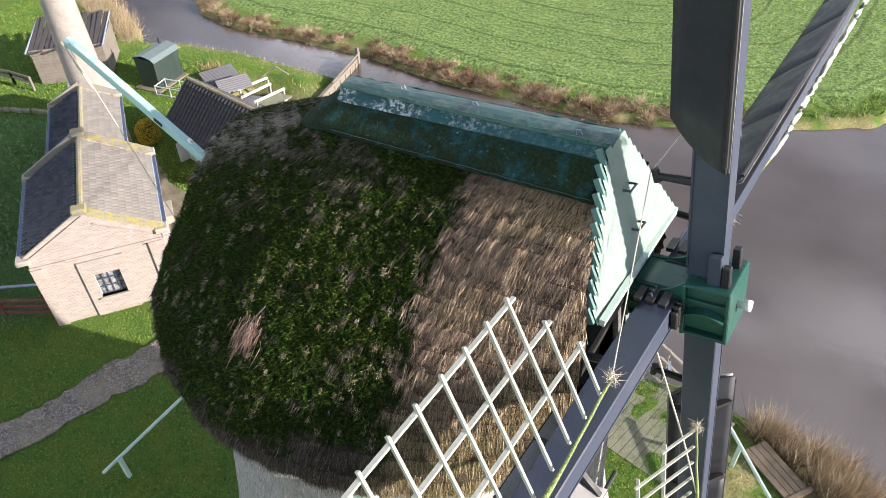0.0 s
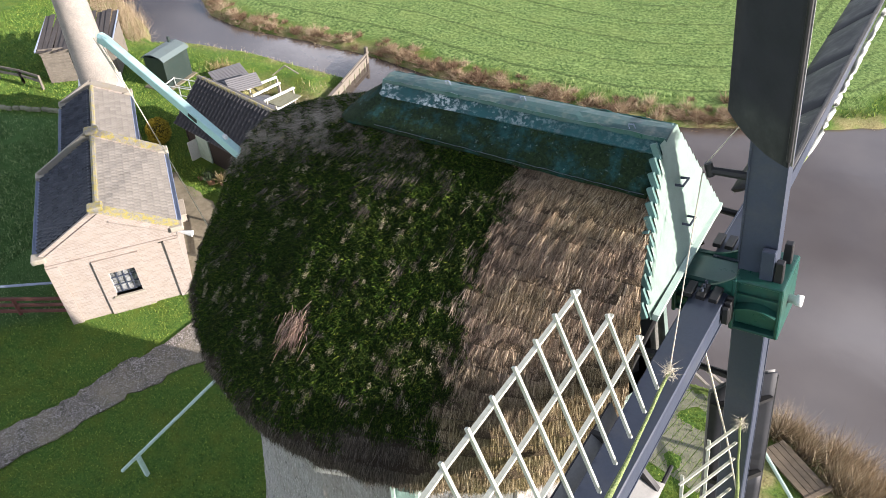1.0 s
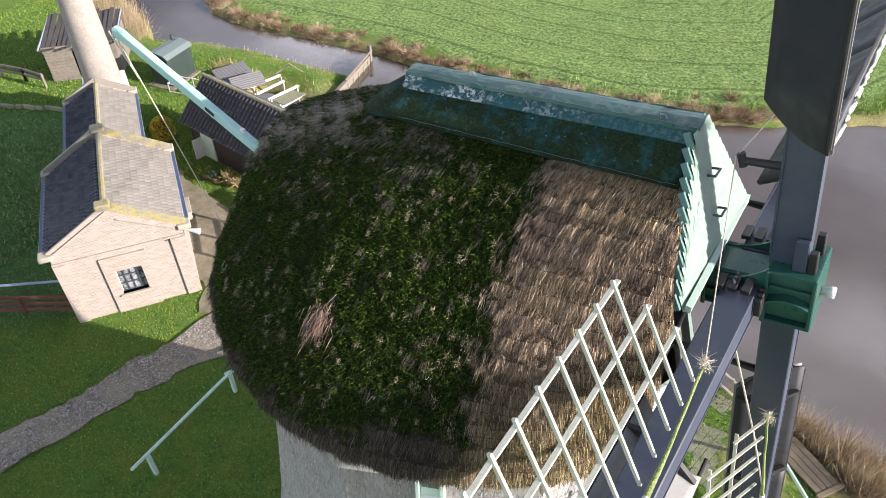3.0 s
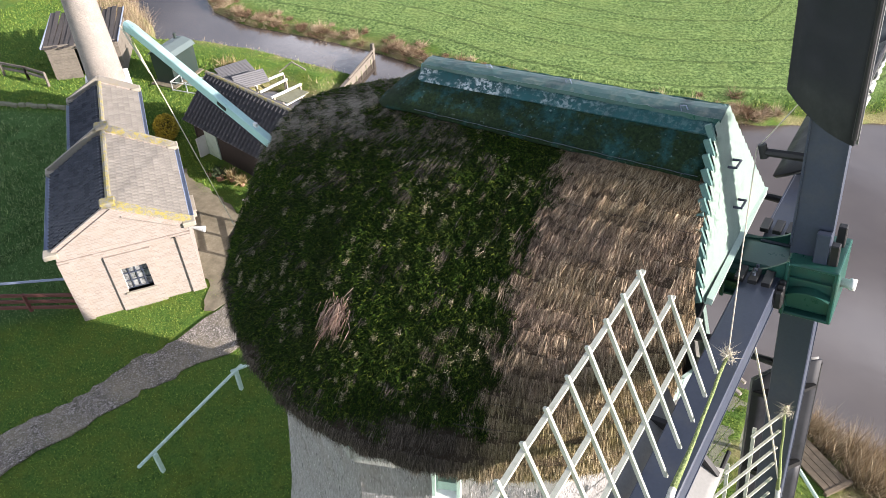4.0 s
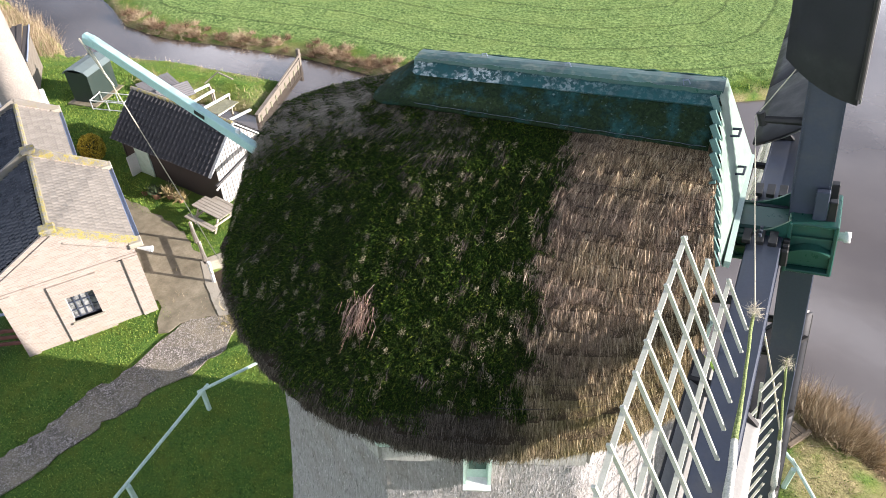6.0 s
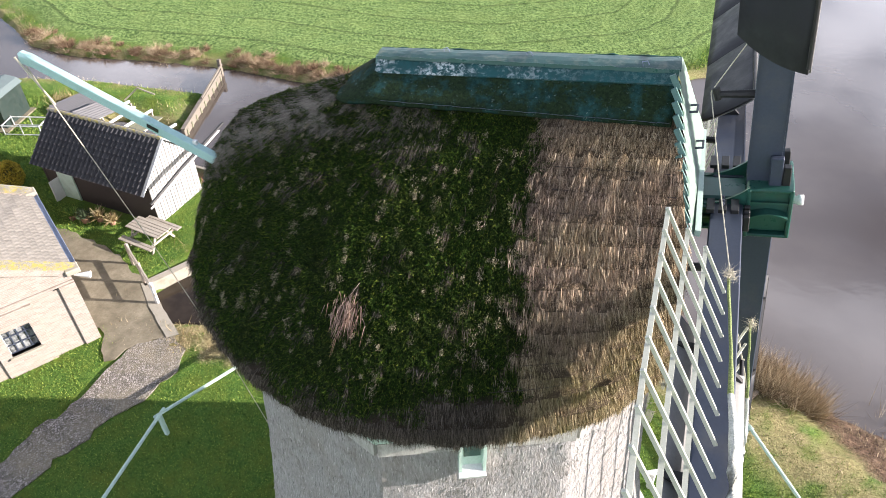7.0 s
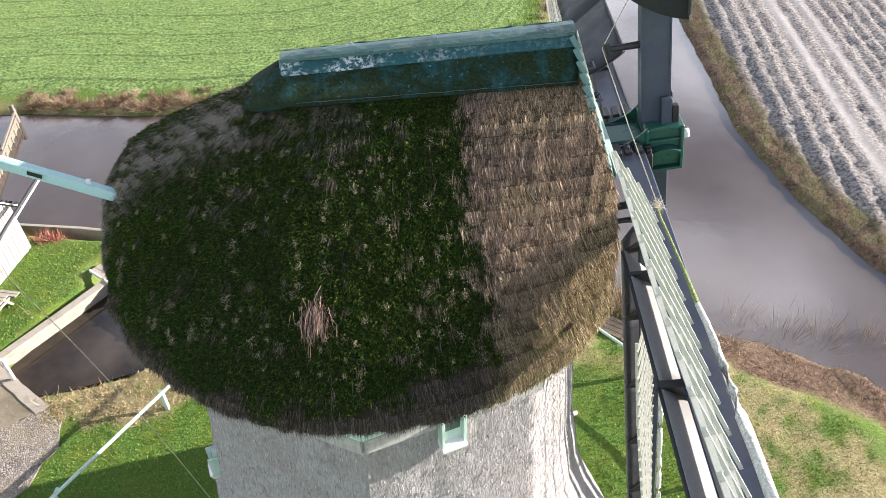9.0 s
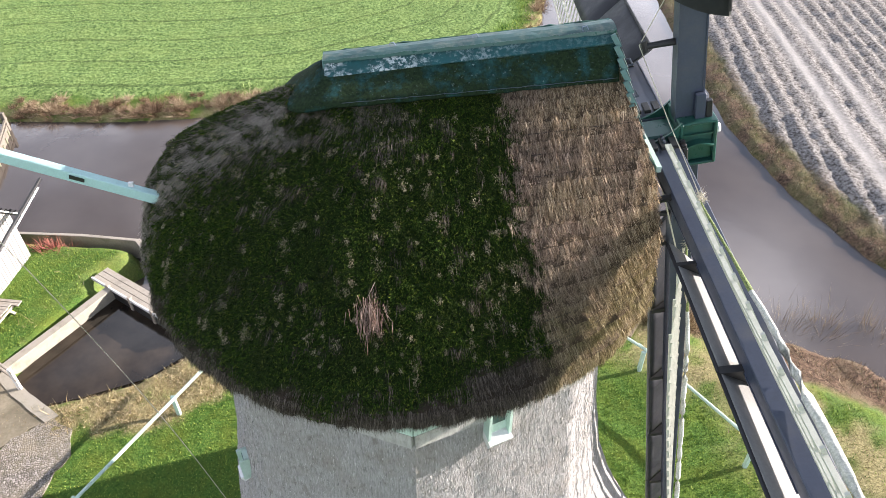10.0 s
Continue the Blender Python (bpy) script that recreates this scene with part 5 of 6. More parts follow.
for i in range(5):
    x = wx0 + (wx1 - wx0) * i / 4
    part("glazing_bar", box((0.035, 0.05, wz1 - wz0), pose(x, 0.10, (wz0 + wz1) / 2)), M_WHITE if i % 4 == 0 else M_STOCK, win)
for i in range(4):
    z = wz0 + (wz1 - wz0) * i / 3
    part("glazing_bar", box((wx1 - wx0, 0.045, 0.035), pose((wx0 + wx1) / 2, 0.095, z)), M_STOCK, win)
part("window_sill", box((wx1 - wx0 + 0.16, 0.26, 0.07), pose((wx0 + wx1) / 2, -0.04, wz0 - 0.035)), M_CONCRETE, house)
for s in (0, 1):
    a = (-0.16, 0.12, EAVE + 0.02) if not s else (W + 0.16, 0.12, EAVE + 0.02)
    b = (W / 2, 0.12, APEX + 0.14)
    if s:
        part("coping", beam_bm(a, b, 0.32, 0.13, (0, 1, 0)), M_LICHEN, house, "grey stone coping with yellow lichen")
    else:
        part("parapet_edge", beam_bm((0.0, 0.12, EAVE + 0.02), (W / 2, 0.12, APEX + 0.06), 0.24, 0.10, (0, 1, 0)), M_BRICK, house)
    a2, b2 = (a[0], DEP - 0.12, a[2]), (b[0], DEP - 0.12, b[2])
    part("coping", beam_bm(a2, b2, 0.32, 0.13, (0, 1, 0)), M_LICHEN if s else M_COPING, house, "grey stone coping with yellow lichen")
    for yy in (0.12, DEP - 0.12):
        part("kneeler", box((0.46, 0.44, 0.20), pose(-0.10 if not s else W + 0.10, yy, EAVE - 0.02)), M_CONCRETE, house, bevel=0.03)
        if s:
            part("apex_stone", box((0.50, 0.42, 0.20), pose(W / 2, yy + 0.006, APEX + 0.20)), M_LICHEN, house, bevel=0.04)
for s in (-1, 1):
    xg = -0.22 if s < 0 else W + 0.22
    rows = [[(xg + 0.10 * math.sin(a), y, EAVE - 0.02 - 0.09 * math.cos(a)) for a in np.linspace(-1.5, 1.5, 7)] for y in (0.35, DEP - 0.35)]
    part("gutter", sheet(rows, 0.012), M_ZINC, house, "blue-grey zinc gutter")
    part("eave_board", beam_bm((xg - s * 0.13, 0.3, EAVE - 0.10), (xg - s * 0.13, DEP - 0.3, EAVE - 0.10), 0.03, 0.20), M_ZINC, house)
part("ridge_cap", tube([(W / 2, 0.3, APEX + 0.05), (W / 2, DEP - 0.34, APEX + 0.05)], 0.10, 8), M_LICHEN, house, "lichen yellow ridge tiles")
part("wall_lamp", tube([(W + 0.1, 0.3, 2.85), (W + 0.55, 0.05, 2.80)], [0.03, 0.12], 8), M_WHITE, house)
AXW, AXD = 2.70, 6.8
annex = thing("annex", "narrow brick annex with tiled roof behind the house", "house", (house.matrix_world @ Vector((0.58, DEP, 0))), BA)
AE, AP = 2.75, 3.46
gable_wall("back_wall", AXW, AE, AP, AXD - T, T, annex, M_BRICK)
for x in (0, AXW - T):
    part("side_wall", box((T, AXD - T, AE), pose(x + T / 2, (AXD - T) / 2, AE / 2)), M_BRICK, annex)
for s in (0, 1):
    part("coping", beam_bm((-0.14 if not s else AXW + 0.14, AXD - 0.12, AE + 0.02), (AXW / 2, AXD - 0.12, AP + 0.12), 0.30, 0.12, (0, 1, 0)), M_COPING, annex)
    part("kneeler", box((0.42, 0.42, 0.2), pose(-0.08 if not s else AXW + 0.08, AXD - 0.12, AE)), M_CONCRETE, annex, bevel=0.03)
    xg = -0.20 if not s else AXW + 0.20
    rows = [[(xg + 0.10 * math.sin(a), y, AE - 0.02 - 0.09 * math.cos(a)) for a in np.linspace(-1.5, 1.5, 7)] for y in (0.1, AXD - 0.35)]
    part("gutter", sheet(rows, 0.012), M_ZINC, annex, "blue-grey zinc gutter")
part("ridge_cap", tube([(AXW / 2, 0.1, AP + 0.03), (AXW / 2, AXD - 0.3, AP + 0.03)], 0.10, 8), M_LICHEN, annex)

chimney = thing("factory_chimney", "tall tapering round brick chimney behind the annex", "chimney", (-26.60, 10.90, -0.1), BA)
part("shaft", tube([(0, 0, 0), (0, 0, 3.6), (0, 0, 7), (0, 0, 10), (0, 0, 15)], [0.94, 0.82, 0.71, 0.64, 0.55], 32), M_CHIM, chimney, smooth=True)
part("plinth", box((2.0, 2.0, 2.6), pose(0, 0, 1.3)), M_WHITE, chimney, "white rendered chimney base", bevel=0.03)

# ---- timber shed ----
SH = Vector((-15.37, 11.76, -0.1))
sa = 171.7
shed = thing("shed", "low tarred timber shed with dark pantiles and white gable", "shed", SH, sa)
SL, SE, SR, HW = 6.06, 2.26, 3.51, 1.38
part("gable_wall", prism([(-HW, 0), (HW, 0), (HW, SE), (0, SR - 0.1), (-HW, SE)], 0.06, Matrix(((0, 0, 1, 0.02), (1, 0, 0, 0), (0, 1, 0, 0), (0, 0, 0, 1)))), M_TARWOOD, shed)
NG = 16
for i in range(NG):
    y0, y1 = -HW + 2 * HW * i / NG + 0.014, -HW + 2 * HW * (i + 1) / NG - 0.014
    h0, h1 = (SE + (SR - SE) * (1 - abs(y) / HW) - 0.04 for y in (y0, y1))
    part("gable_board", prism([(y0, 0.06), (y1, 0.06), (y1, h1), (y0, h0)], 0.025, Matrix(((0, 0, 1, -0.008 - 0.004 * (i % 2)), (1, 0, 0, 0), (0, 1, 0, 0), (0, 0, 0, 1)))), M_GABLEWHITE, shed)
part("gable_wall", prism([(-HW, 0), (HW, 0), (HW, SE), (0, SR - 0.1), (-HW, SE)], 0.08, Matrix(((0, 0, 1, SL - 0.08), (1, 0, 0, 0), (0, 1, 0, 0), (0, 0, 0, 1)))), M_TARWOOD, shed)
for s in (-1, 1):
    part("side_wall", box((SL - 0.2, 0.08, SE), pose(SL / 2, s * (HW - 0.06), SE / 2)), M_TARWOOD, shed)
    a, b = (-0.06, 0, SR + 0.04), (-0.06, s * (HW + 0.45), SE - 0.40)
    part("barge_board", beam_bm(a, b, 0.05, 0.15, (1, 0, 0)), M_WHITE, shed)
part("door", box((0.9, 0.06, 1.5), pose(SL - 1.3, HW + 0.02, 0.78)), M_MINT, shed, "half open mint shed door")
part("door", box((0.05, 0.5, 1.1), pose(SL - 0.8, HW + 0.27, 0.58)), M_WHITE, shed, "open white shed door")
inv = shed.matrix_world.inverted()
part("boom", tube([inv @ Vector(p) for p in ((-14.75, 9.35, 1.95), (-14.55, 11.5, 2.35), (-14.5, 13.2, 2.45), (-14.4, 14.7, 2.6))], 0.06, 8), M_BLACK, shed, "tarred boom fixed across the gable")
part("boom_rail", tube([inv @ Vector(p) for p in ((-14.68, 9.25, 1.85), (-14.48, 11.4, 2.25), (-14.4, 14.3, 2.45))], 0.04, 8), M_WHITE, shed)
part("ridge_cap", tube([(-0.04, 0, SR + 0.02), (SL + 0.04, 0, SR + 0.02)], 0.085, 8), M_LICHEN, shed, "mossy yellow ridge tiles")

# ---- water works: walls, weir, inlet ----


def wall_run(name, points, w, z0, z1, material, label, category="wall"):
    ob = thing(name, label, category)
    for a, b in zip(points, points[1:]):
        z1 -= 0.006
        a3, b3 = Vector((*a, (z0 + z1) / 2)), Vector((*b, (z0 + z1) / 2))
        d = (b3 - a3).normalized() * w * 0.45
        part("wall_panel", beam_bm(a3 - d, b3 + d, w, z1 - z0), material, ob, bevel=0.02)
        part("coping", beam_bm(Vector((*a, z1 + 0.03)) - d, Vector((*b, z1 + 0.03)) + d, w + 0.08, 0.07), material, ob, bevel=0.015)
    return ob


wall_run("basin_wall", [(-14.05, 7.05), (-12.7, 9.0), (-11.4, 10.95)], 0.26, -1.6, 0.02, M_CONCRETE, "pale concrete wall along the sluice basin")
wall_run("basin_wall", [(-14.05, 7.0), (-13.15, 6.1)], 0.26, -1.6, 0.02, M_CONCRETE, "pale concrete wall end of the sluice basin")
wall_run("quay_wall", [(-10.1, 12.3), (-11.1, 13.7)], 0.14, -1.6, -0.02, M_OLDWOOD, "worn timber quay edge at the lawn")
wall_run("quay_wall", [(-11.1, 13.75), (-13.6, 14.3), (-17.2, 14.8)], 0.08, -1.6, -0.06, M_OLDWOOD, "worn timber quay edge behind the shed")
quay = wall_run("timber_wall", [(-20.75, 24.55), (-19.35, 18.25)], 0.16, -1.8, -0.55, M_HUT, "silvered timber sheet wall along the canal")
for t in np.linspace(0.04, 0.96, 9).tolist():
    p = Vector((-20.75, 24.55, 0)).lerp(Vector((-19.35, 18.25, 0)), t)
    part("pile", tube([(p.x + 0.10, p.y, -1.8), (p.x + 0.10, p.y, -0.70)], 0.06, 8), M_DECK, quay)
part("cap_rail", beam_bm((-20.85, 25.1, -0.36), (-19.95, 21.2, -0.40), 0.12, 0.10), M_HUT, quay, bevel=0.02)
part("end_post", box((0.20, 0.20, 1.6), pose(-20.85, 24.9, -0.75)), M_HUT, quay, bevel=0.02)

weir = thing("weir_bridge", "grey plank footbridge over the weir beside the pond", "footbridge")
wa, wb2 = Vector((-12.05, 11.75, 0.06)), Vector((-7.9, 8.55, 0.06))
wd = (wb2 - wa).normalized()
wn2 = Vector((-wd.y, wd.x, 0))
for i in range(3):
    part("plank", beam_bm(wa + wn2 * (0.24 * i - 0.24), wb2 + wn2 * (0.24 * i - 0.24), 0.225, 0.07), M_OLDWOOD, weir, bevel=0.01)
part("weir_gate", beam_bm(wa.lerp(wb2, 0.22) + wn2 * -0.30 + Vector((0, 0, -0.8)), wb2 + wn2 * -0.30 + Vector((0, 0, -0.8)), 0.10, 1.5), M_BLACK, weir)
for t in (0.18, 0.42, 0.66, 0.9):
    p = wa.lerp(wb2, t)
    part("gate_post", box((0.14, 0.14, 1.9), pose(p.x - wn2.x * 0.33, p.y - wn2.y * 0.33, -0.75, 0, 0, -38)), M_OLDWOOD, weir, bevel=0.01)
part("side_rail", beam_bm(wa + wn2 * -0.36 + Vector((0, 0, 0.02)), wb2 + wn2 * -0.36 + Vector((0, 0, 0.02)), 0.07, 0.13), M_WHITE, weir, bevel=0.01)

guard = thing("guard_rail", "grey timber guard rail beside the basin", "railing")
ga, gb = Vector((-15.25, 7.95, 0)), Vector((-12.95, 6.15, 0))
for z in (0.95, 0.55):
    part("rail", beam_bm(ga + Vector((0, 0, z)), gb + Vector((0, 0, z)), 0.07, 0.10), M_OLDWOOD, guard, bevel=0.01)
for t in (0.03, 0.5, 0.97):
    p = ga.lerp(gb, t)
    part("post", box((0.11, 0.11, 1.15), pose(p.x, p.y, 0.50)), M_WHITE if t > 0.9 else M_OLDWOOD, guard, bevel=0.01)

inlet = thing("inlet_frame", "white beams across a dark water inlet", "sluice")
for a, b, z in (((-23.3, 17.1), (-22.8, 19.0), 0.35), ((-22.6, 16.8), (-22.3, 18.7), 0.25), ((-21.6, 16.6), (-21.2, 18.6), 0.28), ((-20.75, 16.4), (-20.6, 18.1), 0.05), ((-19.85, 16.4), (-19.4, 17.9), 0.10)):
    part("beam", beam_bm((*a, z - 0.15), (*b, z - 0.15), 0.13, 0.11), M_WHITE, inlet, bevel=0.015)
for x, y in ((-22.7, 18.9), (-22.3, 18.6), (-21.2, 18.5), (-20.7, 16.5), (-21.5, 16.7), (-23.2, 17.2)):
    part("post", box((0.10, 0.10, 1.7), pose(x, y, -0.70)), M_OLDWOOD, inlet, bevel=0.01)
for i in range(7):
    part("deck_plank", box((0.13, 1.5, 0.05), pose(-21.45 + 0.15 * i, 17.5, 0.0, 0, 0, -8)), M_DECK, inlet)
for a, b in (((-22.9, 18.8, 0.35), (-22.2, 19.2, 0.95)), ((-22.2, 19.2, 0.95), (-21.0, 18.9, 0.9))):
    part("handrail", beam_bm(a, b, 0.06, 0.06), M_OLDWOOD, inlet)

sheet_ob = thing("corrugated_sheet", "stack of grey corrugated sheets lying in the yard", "sheet metal", (-24.9, 17.6, 0.30), -28)
rows = [[(-1.35 + 2.7 * t, y, 0.035 * math.sin(2 * math.pi * t * 17) + 0.05 * y) for t in np.linspace(0, 1, 103)] for y in (-0.95, 0.95)]
part("sheet", sheet(rows, 0.008), M_CORR, sheet_ob)
part("sheet", box((2.5, 1.7, 0.30), pose(0.0, 0.0, -0.22)), M_OLDWOOD, sheet_ob)
rows = [[(0.9 + 0.9 * t, y, 0.03 * math.sin(2 * math.pi * t * 7) + 0.35 - 0.4 * t) for t in np.linspace(0, 1, 43)] for y in (-0.6, 1.2)]
part("sheet", sheet(rows, 0.008), M_CORR, sheet_ob)

rngv = np.random.RandomState(77)


def heap(name, centre, spread, count, height, width, material, label, category, lean=(0, 0, 1), sp=0.6, kind="stuff", pale=0.0):
    """A tangle of blades round a place on the ground."""
    xy = rngv.normal(0, 1, (count, 2)) * np.asarray(spread) + np.asarray(centre)
    z = ground_z(xy[:, 0], xy[:, 1])
    pos = np.column_stack([xy, z])
    vv, ff = blades(rngv, pos, np.tile(lean, (count, 1)), height[0] + (height[1] - height[0]) * rngv.rand(count), width * (0.6 + 0.8 * rngv.rand(count)), sp)
    return tagged(raw(name, vv, ff, material, attrs={"pale": np.full(count * 3, pale), "crop": np.zeros(count * 3)}), label, category, kind=kind)


heap("brushwood", (-26.3, 18.6), (0.5, 0.4), 500, (0.2, 0.7), 0.03, M_DRY, "heap of brown brushwood in the yard", "brushwood")
heap("twig_shrub", (-14.55, 13.75), (0.30, 0.22), 420, (0.3, 0.8), 0.018, M_RED, "small leafless shrub with red twigs", "shrub", kind="thing")

cabin = thing("garden_cabin", "small dark green metal cabin with pale roof", "cabin", (-28.05, 16.1, 0.0), 8)
part("body", prism([(-0.62, 0), (0.62, 0), (0.66, 1.75), (-0.66, 1.75)], 2.0, Matrix(((1, 0, 0, 0), (0, 0, 1, -1.0), (0, 1, 0, 0), (0, 0, 0, 1)))), M_CABIN, cabin)
part("roof", sheet([[(-0.78, y, 1.66), (-0.55, y, 1.86), (0.0, y, 1.98), (0.55, y, 1.86), (0.78, y, 1.66)] for y in (-1.08, 1.08)], 0.04), M_CABINROOF, cabin)
part("plinth", box((1.7, 2.5, 0.08), pose(0, -0.1, 0.04)), M_PAVE, cabin)
part("flue", tube([(-0.3, 0.8, 1.8), (-0.3, 0.8, 2.2)], 0.09, 8), M_CABIN, cabin)
pen = thing("garden_pen", "low white wire pen frame beside the cabin", "pen", (-26.2, 15.35, 0.0), 12)
for y in (-0.45, 0.45):
    for z in (0.08, 0.55):
        part("rail", beam_bm((-0.95, y, z), (0.95, y, z), 0.04, 0.04), M_WHITE, pen)
    for x in (-0.95, 0.0, 0.95):
        part("post", box((0.045, 0.045, 0.6), pose(x, y, 0.3)), M_WHITE, pen)
for x in (-0.95, 0.95):
    part("rail", beam_bm((x, -0.45, 0.55), (x, 0.45, 0.55), 0.04, 0.04), M_WHITE, pen)

# ---- weathered hut with a sagging board roof ----
ha = math.degrees(math.atan2(15.0 - 12.4, -31.1 + 33.8))
hut = thing("hut", "weathered plank hut with a sagging mossy board roof", "hut", (-33.8, 12.4, -0.1), ha)
HL, HD, HH = 3.75, 3.5, 1.95
for i in range(11):
    z = 0.09 + 0.18 * i
    if z < HH:
        part("board", box((1.45, 0.05, 0.17), pose(0.72, 0.0, z)), M_HUT, hut)
        part("board", box((1.75, 0.05, 0.17), pose(HL - 0.87, 0.0, z)), M_HUT, hut)
        part("board", box((0.05, HD, 0.17), pose(0.0, HD / 2, z)), M_HUT, hut)
        part("board", box((0.05, HD, 0.17), pose(HL, HD / 2, z)), M_HUT, hut)
part("lintel", box((HL + 0.1, 0.08, 0.30), pose(HL / 2, -0.02, HH + 0.02)), M_HUT, hut)
part("back_wall", box((HL, 0.06, HH), pose(HL / 2, HD, HH / 2)), M_HUT, hut)
# black sheet stands in for the unlit inside behind the doorway
part("inner_dark", box((HL - 0.3, 0.05, HH - 0.1), pose(HL / 2, 1.0, HH / 2)), M_BLACK, hut)
for i in range(14):
    part("roof_board", box((0.255, HD + 0.5, 0.035), pose(0.0 + 0.285 * i, HD / 2, HH + 0.32 + 0.03 * math.sin(i * 1.7), 7 + 1.5 * math.sin(i * 2.3), 0, 0)), M_HUTROOF, hut)
for x in (-0.15, HL + 0.12):
    part("barge_board", beam_bm((x, -0.3, HH + 0.16), (x, HD + 0.3, HH + 0.50), 0.04, 0.10), M_ZINC, hut)


def rail_fence(name, a, b, posts, rails, h, material, label):
    ob = thing(name, label, "fence")
    a, b = Vector((*a, 0)), Vector((*b, 0))
    for i in range(posts):
        p = a.lerp(b, i / (posts - 1))
        part("post", box((0.12, 0.12, h + 0.3), pose(p.x, p.y, (h - 0.3) / 2)), material, ob, bevel=0.01)
    for r in range(rails):
        z = h * (0.92 - 0.36 * r)
        part("rail", beam_bm((a.x, a.y, z), (b.x, b.y, z), 0.06, 0.15), material, ob, bevel=0.01)
    return ob


rail_fence("fence", (-40.5, 10.6), (-35.2, 11.6), 4, 2, 0.85, M_HUT, "old grey post and rail fence")
rail_fence("fence", (-35.2, 11.6), (-33.6, 11.7), 2, 2, 0.85, M_HUT, "old grey fence gate beside the hut")
rail_fence("fence", (-23.8, -2.9), (-17.2, 1.1), 5, 3, 0.85, M_REDFENCE, "dark red three-rail fence in the shade")
hose = thing("drain_pipe", "pale blue pipe resting along the fence", "pipe")
part("pipe", tube([(-22.6, -1.7, 0.95), (-19.8, 0.0, 1.0), (-17.3, 1.5, 1.25)], 0.05, 8), M_ZINC, hose)
edging = thing("garden_edging", "low mossy stone edging along the shaded grass", "edging")
for i in range(26):
    t = i / 25
    p = Vector((-36.5, 7.9, 0)).lerp(Vector((-27.3, 11.9, 0)), t)
    part("stone", box((0.40 + 0.06 * math.sin(i * 3.1), 0.18, 0.26), pose(p.x, p.y + 0.06 * math.sin(i * 1.9), 0.10, 3 * math.sin(i), 0, 24 + 5 * math.sin(i * 2.7))), M_DECK, edging, bevel=0.05)

# clipped golden bush
bush = thing("clipped_bush", "clipped golden yellow evergreen bush beside the annex", "bush", (-23.45, 11.10, 0.0))
n = 5200
rg = np.random.RandomState(31)
dirs = rg.normal(0, 1, (n, 3))
dirs /= np.linalg.norm(dirs, axis=1, keepdims=True)
rad = 0.86 + 0.16 * rg.rand(n) + 0.06 * np.sin(dirs[:, 0] * 9) * np.sin(dirs[:, 2] * 7)
pos = dirs * np.array([0.56, 0.56, 0.66]) * rad[:, None] + np.array([0, 0, 0.66])
vv, ff = blades(rg, pos, dirs, 0.05 + 0.05 * rg.rand(n), 0.05 + 0.03 * rg.rand(n), 0.7)
tagged(raw("crown", vv, ff, M_HEDGE, bush), kind="stuff")
bm = bmesh.new()
bmesh.ops.create_icosphere(bm, subdivisions=3, radius=1.0, matrix=Matrix.Translation((0, 0, 0.66)) @ Matrix.Diagonal((0.47, 0.47, 0.56, 1)))
part("inner_crown", bm, M_DARKLEAF, bush, smooth=True)
part("trunk", tube([(0, 0, -0.05), (0, 0, 0.3)], 0.07, 8), M_OLDWOOD, bush)

# picnic table
table = thing("picnic_table", "pale weathered wooden picnic table on the grass", "picnic table", (-15.25, 9.35, 0.0), -12)
for i in range(5):
    part("top_board", box((1.75, 0.14, 0.045), pose(0, -0.31 + 0.155 * i, 0.74)), M_OLDWOOD, table, bevel=0.006)
for s in (-1, 1):
    for i in range(2):
        part("seat_board", box((1.75, 0.13, 0.045), pose(0, s * (0.66 + 0.145 * i), 0.44)), M_OLDWOOD, table, bevel=0.006)
for x in (-0.6, 0.6):
    for s in (-1, 1):
        part("leg", beam_bm((x, s * 0.62, -0.02), (x, s * 0.22, 0.73), 0.09, 0.05, (1, 0, 0)), M_OLDWOOD, table)
    part("cross_bar", box((0.05, 1.55, 0.09), pose(x + 0.05, 0, 0.40)), M_OLDWOOD, table)

slab = thing("garden_bench", "low grey wooden bench beside the house wall", "bench", (-18.05, 7.35, 0.0), BA + 90)
part("seat", box((1.2, 0.42, 0.07), pose(0, 0, 0.45)), M_OLDWOOD, slab, bevel=0.01)
for x in (-0.5, 0.5):
    part("leg", box((0.08, 0.36, 0.44), pose(x, 0, 0.20)), M_OLDWOOD, slab)


def pot_plant(x, y, r, h, material, label):
    ob = thing("potted_plant", label, "potted plant", (x, y, 0.0))
    part("pot", tube([(0, 0, 0), (0, 0, 0.26 * r / 0.16)], [r * 0.75, r], 12), M_TERRA, ob)
    m = 160
    vv, ff = blades(rngv, np.tile([0, 0, 0.26 * r / 0.16], (m, 1)) + rngv.normal(0, r * 0.5, (m, 3)) * np.array([1, 1, 0.2]), np.tile([0, 0, 1.0], (m, 1)), h * (0.4 + 0.6 * rngv.rand(m)), 0.04 + 0.03 * rngv.rand(m), 0.7)
    tagged(raw("leaves", vv, ff, material, ob, attrs={"pale": np.zeros(m * 3), "crop": np.zeros(m * 3)}), kind="stuff")


pot_plant(-18.70, 9.75, 0.20, 0.5, M_DARKLEAF, "terracotta pot with a dark leafy plant")
pot_plant(-18.15, 9.95, 0.16, 0.6, M_DRY, "terracotta pot with a withered plant")
pot_plant(-19.35, 9.75, 0.16, 0.5, M_GRASS, "terracotta pot with green leaves")
pot_plant(-17.5, 9.9, 0.14, 0.5, M_DRY, "small pot with dry stalks beside the shed")

